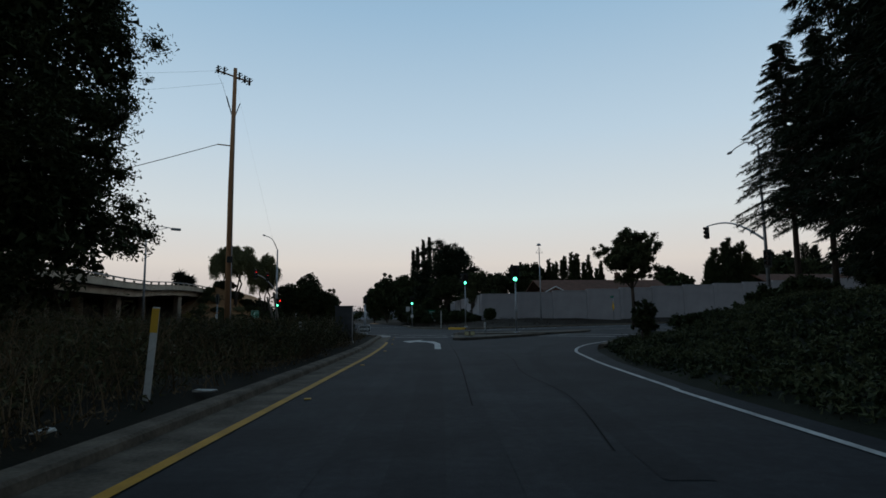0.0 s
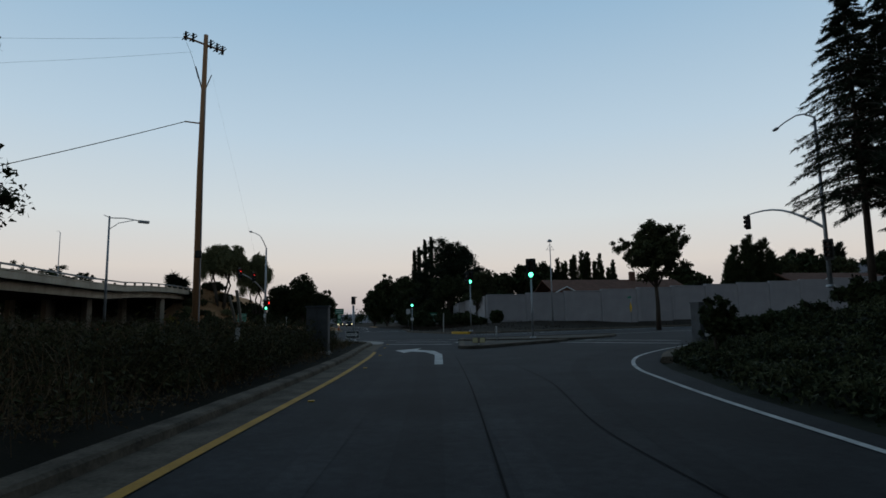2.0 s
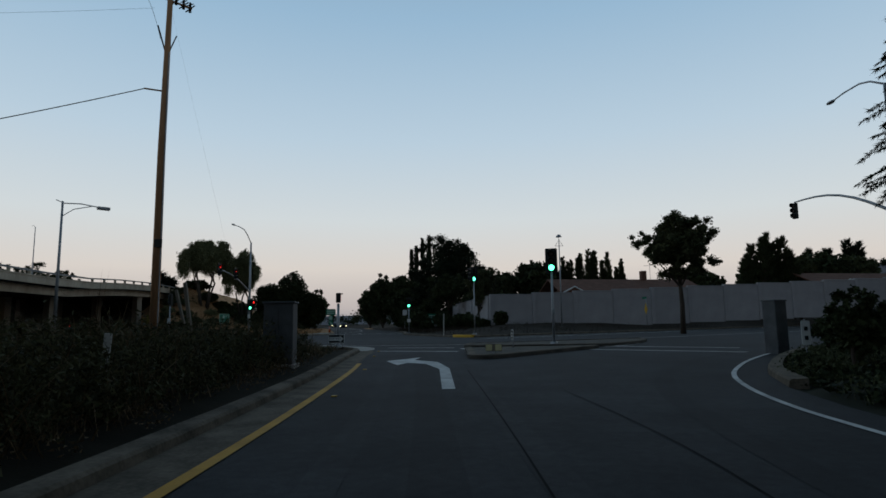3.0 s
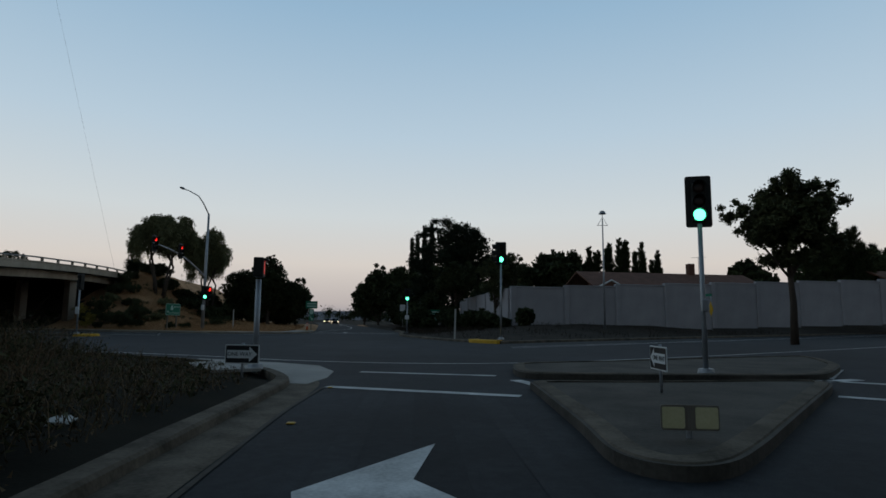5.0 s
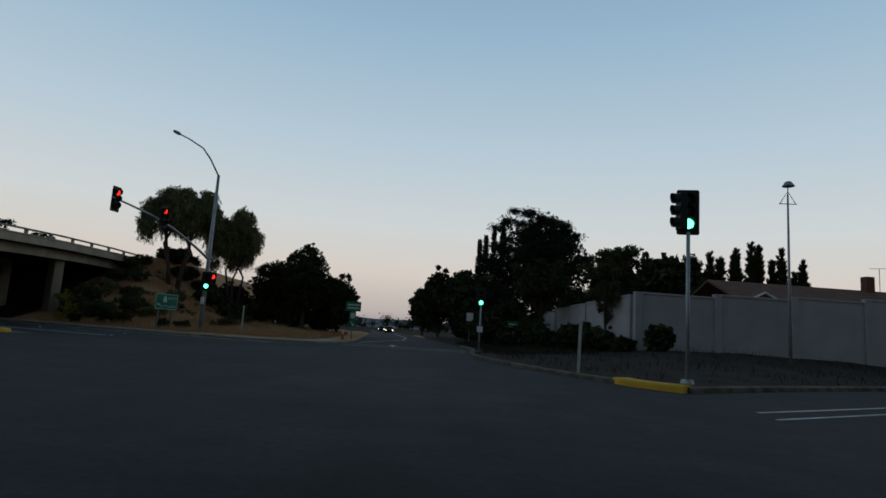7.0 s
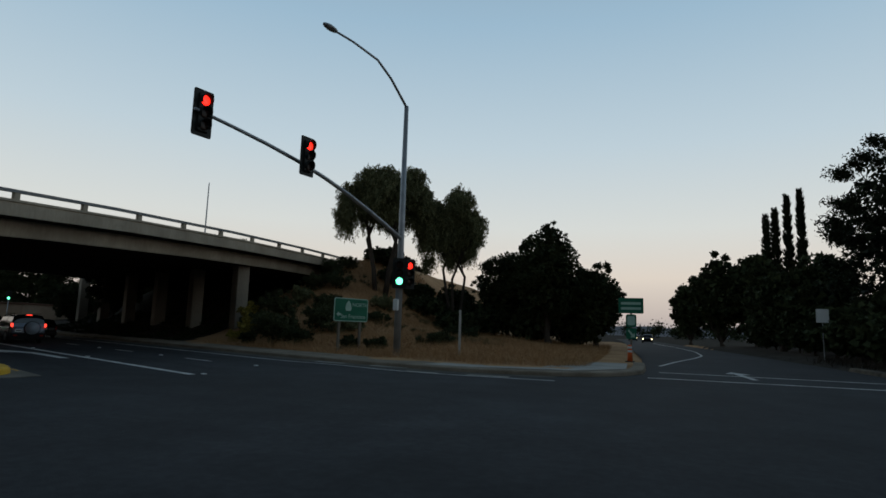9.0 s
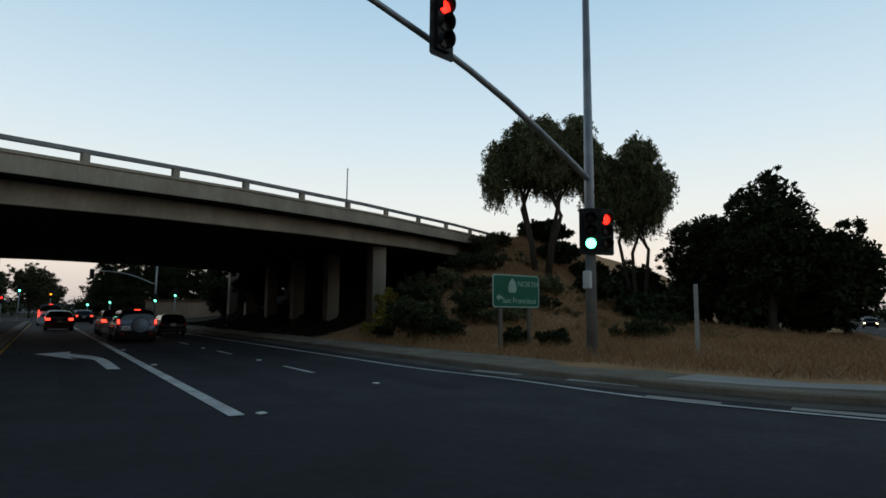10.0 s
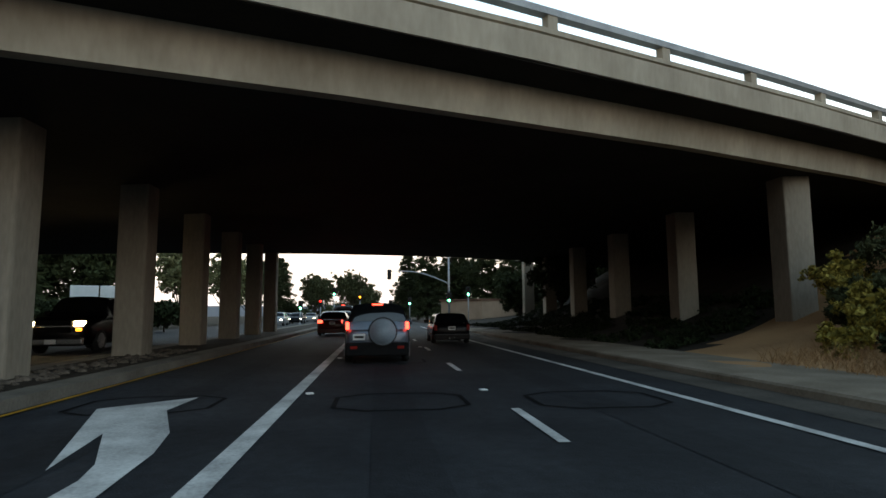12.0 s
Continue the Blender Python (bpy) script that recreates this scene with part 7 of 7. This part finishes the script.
BROWN_GRASS = leaf_mat("dead_brown_grass", (0.075, 0.046, 0.026), (0.2, 0.125, 0.07))
WEED_GREEN = leaf_mat("green_weeds", (0.022, 0.024, 0.011), (0.085, 0.08, 0.036))
p, d, g = scatter(1, 64000, (-30, 4), (-3, 56), 0.65, 28, 0, -0.2)
blades("weeds", p, (0.3 + 0.9 * g.random(len(p)) ** 1.5) * np.clip(0.4 + d * 0.45, 0.45, 1.2) * patchy(p, 0.35, 1.7) * (1 - 0.75 * sstep(36, 43, p[:, 1]) * sstep(-14, -8, p[:, 0])), 0.009, WEEDS, 11, 0.4, "tall dry weeds and grass on the dark verge", nod=0.8)
p, d, g = scatter(23, 26000, (-34, 6), (-6, 58), 3.0, 34, 0, 0.3)
blades("dry_grass", p, (0.35 + 0.75 * g.random(len(p))) * patchy(p, 0.5, 1.5), 0.012, BROWN_GRASS, 24, 0.5, "patches of dead brown grass among the weeds", nod=0.9)
p, d, g = scatter(21, 12000, (-30, 4), (-3.4, 56), 0.75, 28, 0, -0.3)
hh = (0.2 + 0.6 * g.random(len(p))) * np.clip(0.35 + d * 0.4, 0.4, 1.2) * patchy(p, 0.2, 1.9) * (1 - 0.75 * sstep(36, 43, p[:, 1]) * sstep(-14, -8, p[:, 0]))
me = leaves_mesh("leafy_weeds", p + np.column_stack([0 * hh, 0 * hh, hh * 0.5]), 0.45 * hh + 0.1, 230000, 0.042, WEED_GREEN, 22, 1.1, 0, 2.6)
obj("leafy_weeds", me, None, "feathery green-brown weeds on the verge", "weeds", "", "stuff")
p, d, g = scatter(25, 900, (-8.5, 20), (-3.6, 37), 0.9, 6, 0, -1.0)
hh = 0.5 + 0.7 * g.random(len(p))
me = leaves_mesh("tall_weeds", np.concatenate([p + np.column_stack([0 * hh, 0 * hh, hh * f]) for f in (0.3, 0.7, 1.0)]), np.concatenate([0.3 + 0 * hh, 0.26 + 0 * hh, 0.16 + 0 * hh]), 90000, 0.034, WEED_GREEN, 26, 1.0, 0, 2.8)
obj("tall_weeds", me, None, "tall feathery weeds crowding the kerb and the cabinet", "weeds", "", "stuff")
p, d, g = scatter(2, 8000, (-12, 4), (-3, 52), 0.55, 9, 0, -0.1)
me = leaves_mesh("low_herbs", p + np.array([0, 0, 0.06]), np.full(len(p), 0.2), 50000, 0.03, WEEDS, 12, 0.5)
obj("low_herbs", me, None, "low trampled herbs beside the kerb", "weeds", "", "stuff")
p, d, g = scatter(3, 18000, (4, 6), (30, 46), 0.45, 14, 1, -0.5)
me = leaves_mesh("ivy", p + np.array([0, 0, 0.08]), np.full(len(p), 0.3), 110000, 0.095, IVY, 13, 0.5, 0, 1.2)
obj("ivy", me, None, "dark ivy and ground cover on the bank", "ivy", "", "stuff")
p, d, g = scatter(31, 6000, (4, 6), (22, 40), 0.35, 9, 1, 0.0)
me = leaves_mesh("ivy_weeds", p + np.array([0, 0, 0.16]), np.full(len(p), 0.26), 50000, 0.045, LEAF_MID, 32, 0.8, 0, 2.2)
obj("ivy_weeds", me, None, "greener weeds growing through the ivy", "weeds", "", "stuff")
p, d, g = scatter(4, 210000, (-44, 80), (-10, 118), 1.9, 34, 2, -0.5)
keep = (p[:, :2] - np.array([BA.x, BA.y])) @ np.array([BN.x, BN.y]) < -0.5
p, d = p[keep], d[keep]
blades("dry_grass", p, (0.16 + 0.38 * g.random(len(p))) * patchy(p, 0.4, 1.4), 0.006, STRAW, 14, 0.7, "short dry straw-coloured grass on the slope", nod=0.9)
VERGE = leaf_mat("dull_verge_grass", (0.014, 0.012, 0.008), (0.05, 0.036, 0.024))
p, d, g = scatter(8, 2600, (-44, 92), (-18, 116), 6.0, 34, 2, 0.45)
me = leaves_mesh("low_scrub", p + np.array([0, 0, 0.1]), 0.15 + 0.25 * g.random(len(p)), 60000, 0.035, LEAF_MID, 34, 0.7, 0, 2.2)
obj("low_scrub", me, None, "patches of low green scrub on the dry slope", "scrub", "", "stuff")
p, d, g = scatter(5, 9000, (-6, 68), (40, 104), 0.8, 30, 3, 0.1)
blades("dry_grass", p, 0.12 + 0.35 * g.random(len(p)), 0.016, VERGE, 15, 0.4, "sparse dry grass on the far verge")
p, d, g = scatter(6, 14000, (-9, 84), (3, 110), 0.5, 12, 3, -0.1)
blades("dry_grass", p, 0.15 + 0.35 * g.random(len(p)), 0.012, VERGE, 16, 0.4, "rough grass beside the on-ramp")
p, d, g = scatter(7, 5200, (-75, 84), (-28, 104), 2.0, 9, 4, 0.0)
me = leaves_mesh("ground_ivy", p + np.array([0, 0, 0.1]), np.full(len(p), 0.32), 52000, 0.09, IVY, 33, 0.5, 0, 1.3)
obj("ground_ivy", me, None, "dark green ground cover on the slope under the bridge", "ivy", "", "stuff")


# ---- rubble in the median, litter and stones ----
def stone_mesh(seed, r):
    bm = bmesh.new()
    bmesh.ops.create_icosphere(bm, subdivisions=1, radius=r)
    for v in bm.verts:
        v.co = v.co * (1 + 0.35 * noise.noise(v.co * 6 / r * 0.2 + Vector((seed, 0, 0))))
        v.co.z *= 0.55
    me = bpy.data.meshes.new("stone")
    bm.to_mesh(me)
    bm.free()
    me.materials.append(STONE)
    return me


STONE = mat("rubble_stone", (0.045, 0.036, 0.028), (0.14, 0.112, 0.088), 3, 0.9, 0, 0.4, 20, 0.6, 0.3)
stones = [stone_mesh(k, 0.13) for k in range(5)]
med = empty("median_rubble", Matrix.Identity(4), "loose rubble stones set in the median", "stones")
gr = random.Random(9)
for k in range(290):
    u, n = 11 + 13 * gr.random() ** 1.3, gr.uniform(-5.0, -3.85)
    o = obj("stone", stones[k % 5], med)
    s = gr.uniform(0.25, 0.75)
    o.matrix_basis = pose(*st(u, n, 0.18), gr.uniform(-15, 15), gr.uniform(-15, 15), gr.uniform(0, 360)) @ Matrix.Diagonal((s, s, s, 1))
LITTER = mat("pale_litter", (0.4, 0.4, 0.38), (0.55, 0.54, 0.5), 4, 0.8, 0, 0.1, 30)
for x, y, s in ((-3.75, 13.4, 0.17), (-3.9, 9.6, 0.12), (-4.6, 28.5, 0.12), (-5.2, 38.2, 0.2), (6.9, 24.5, 0.14), (7.6, 19.5, 0.12), (8.4, 27.0, 0.1), (9.6, 22.0, 0.16), (8.0, 15.0, 0.14), (10.4, 29.6, 0.12)):
    bm = box_bm((-s, -s * 0.6, 0), (s, s * 0.6, s * 0.25), s * 0.08)
    for v in bm.verts:
        v.co += Vector((gr.uniform(-.2, .2), gr.uniform(-.2, .2), gr.uniform(-.05, .1))) * s
    o = part("litter", bm, LITTER, None)
    o.matrix_basis = pose(x, y, ground_z(x, y) + 0.01, 0, 0, gr.uniform(0, 180))
    tagged(o, "pale scrap of litter lying on the verge", "litter", "litter")
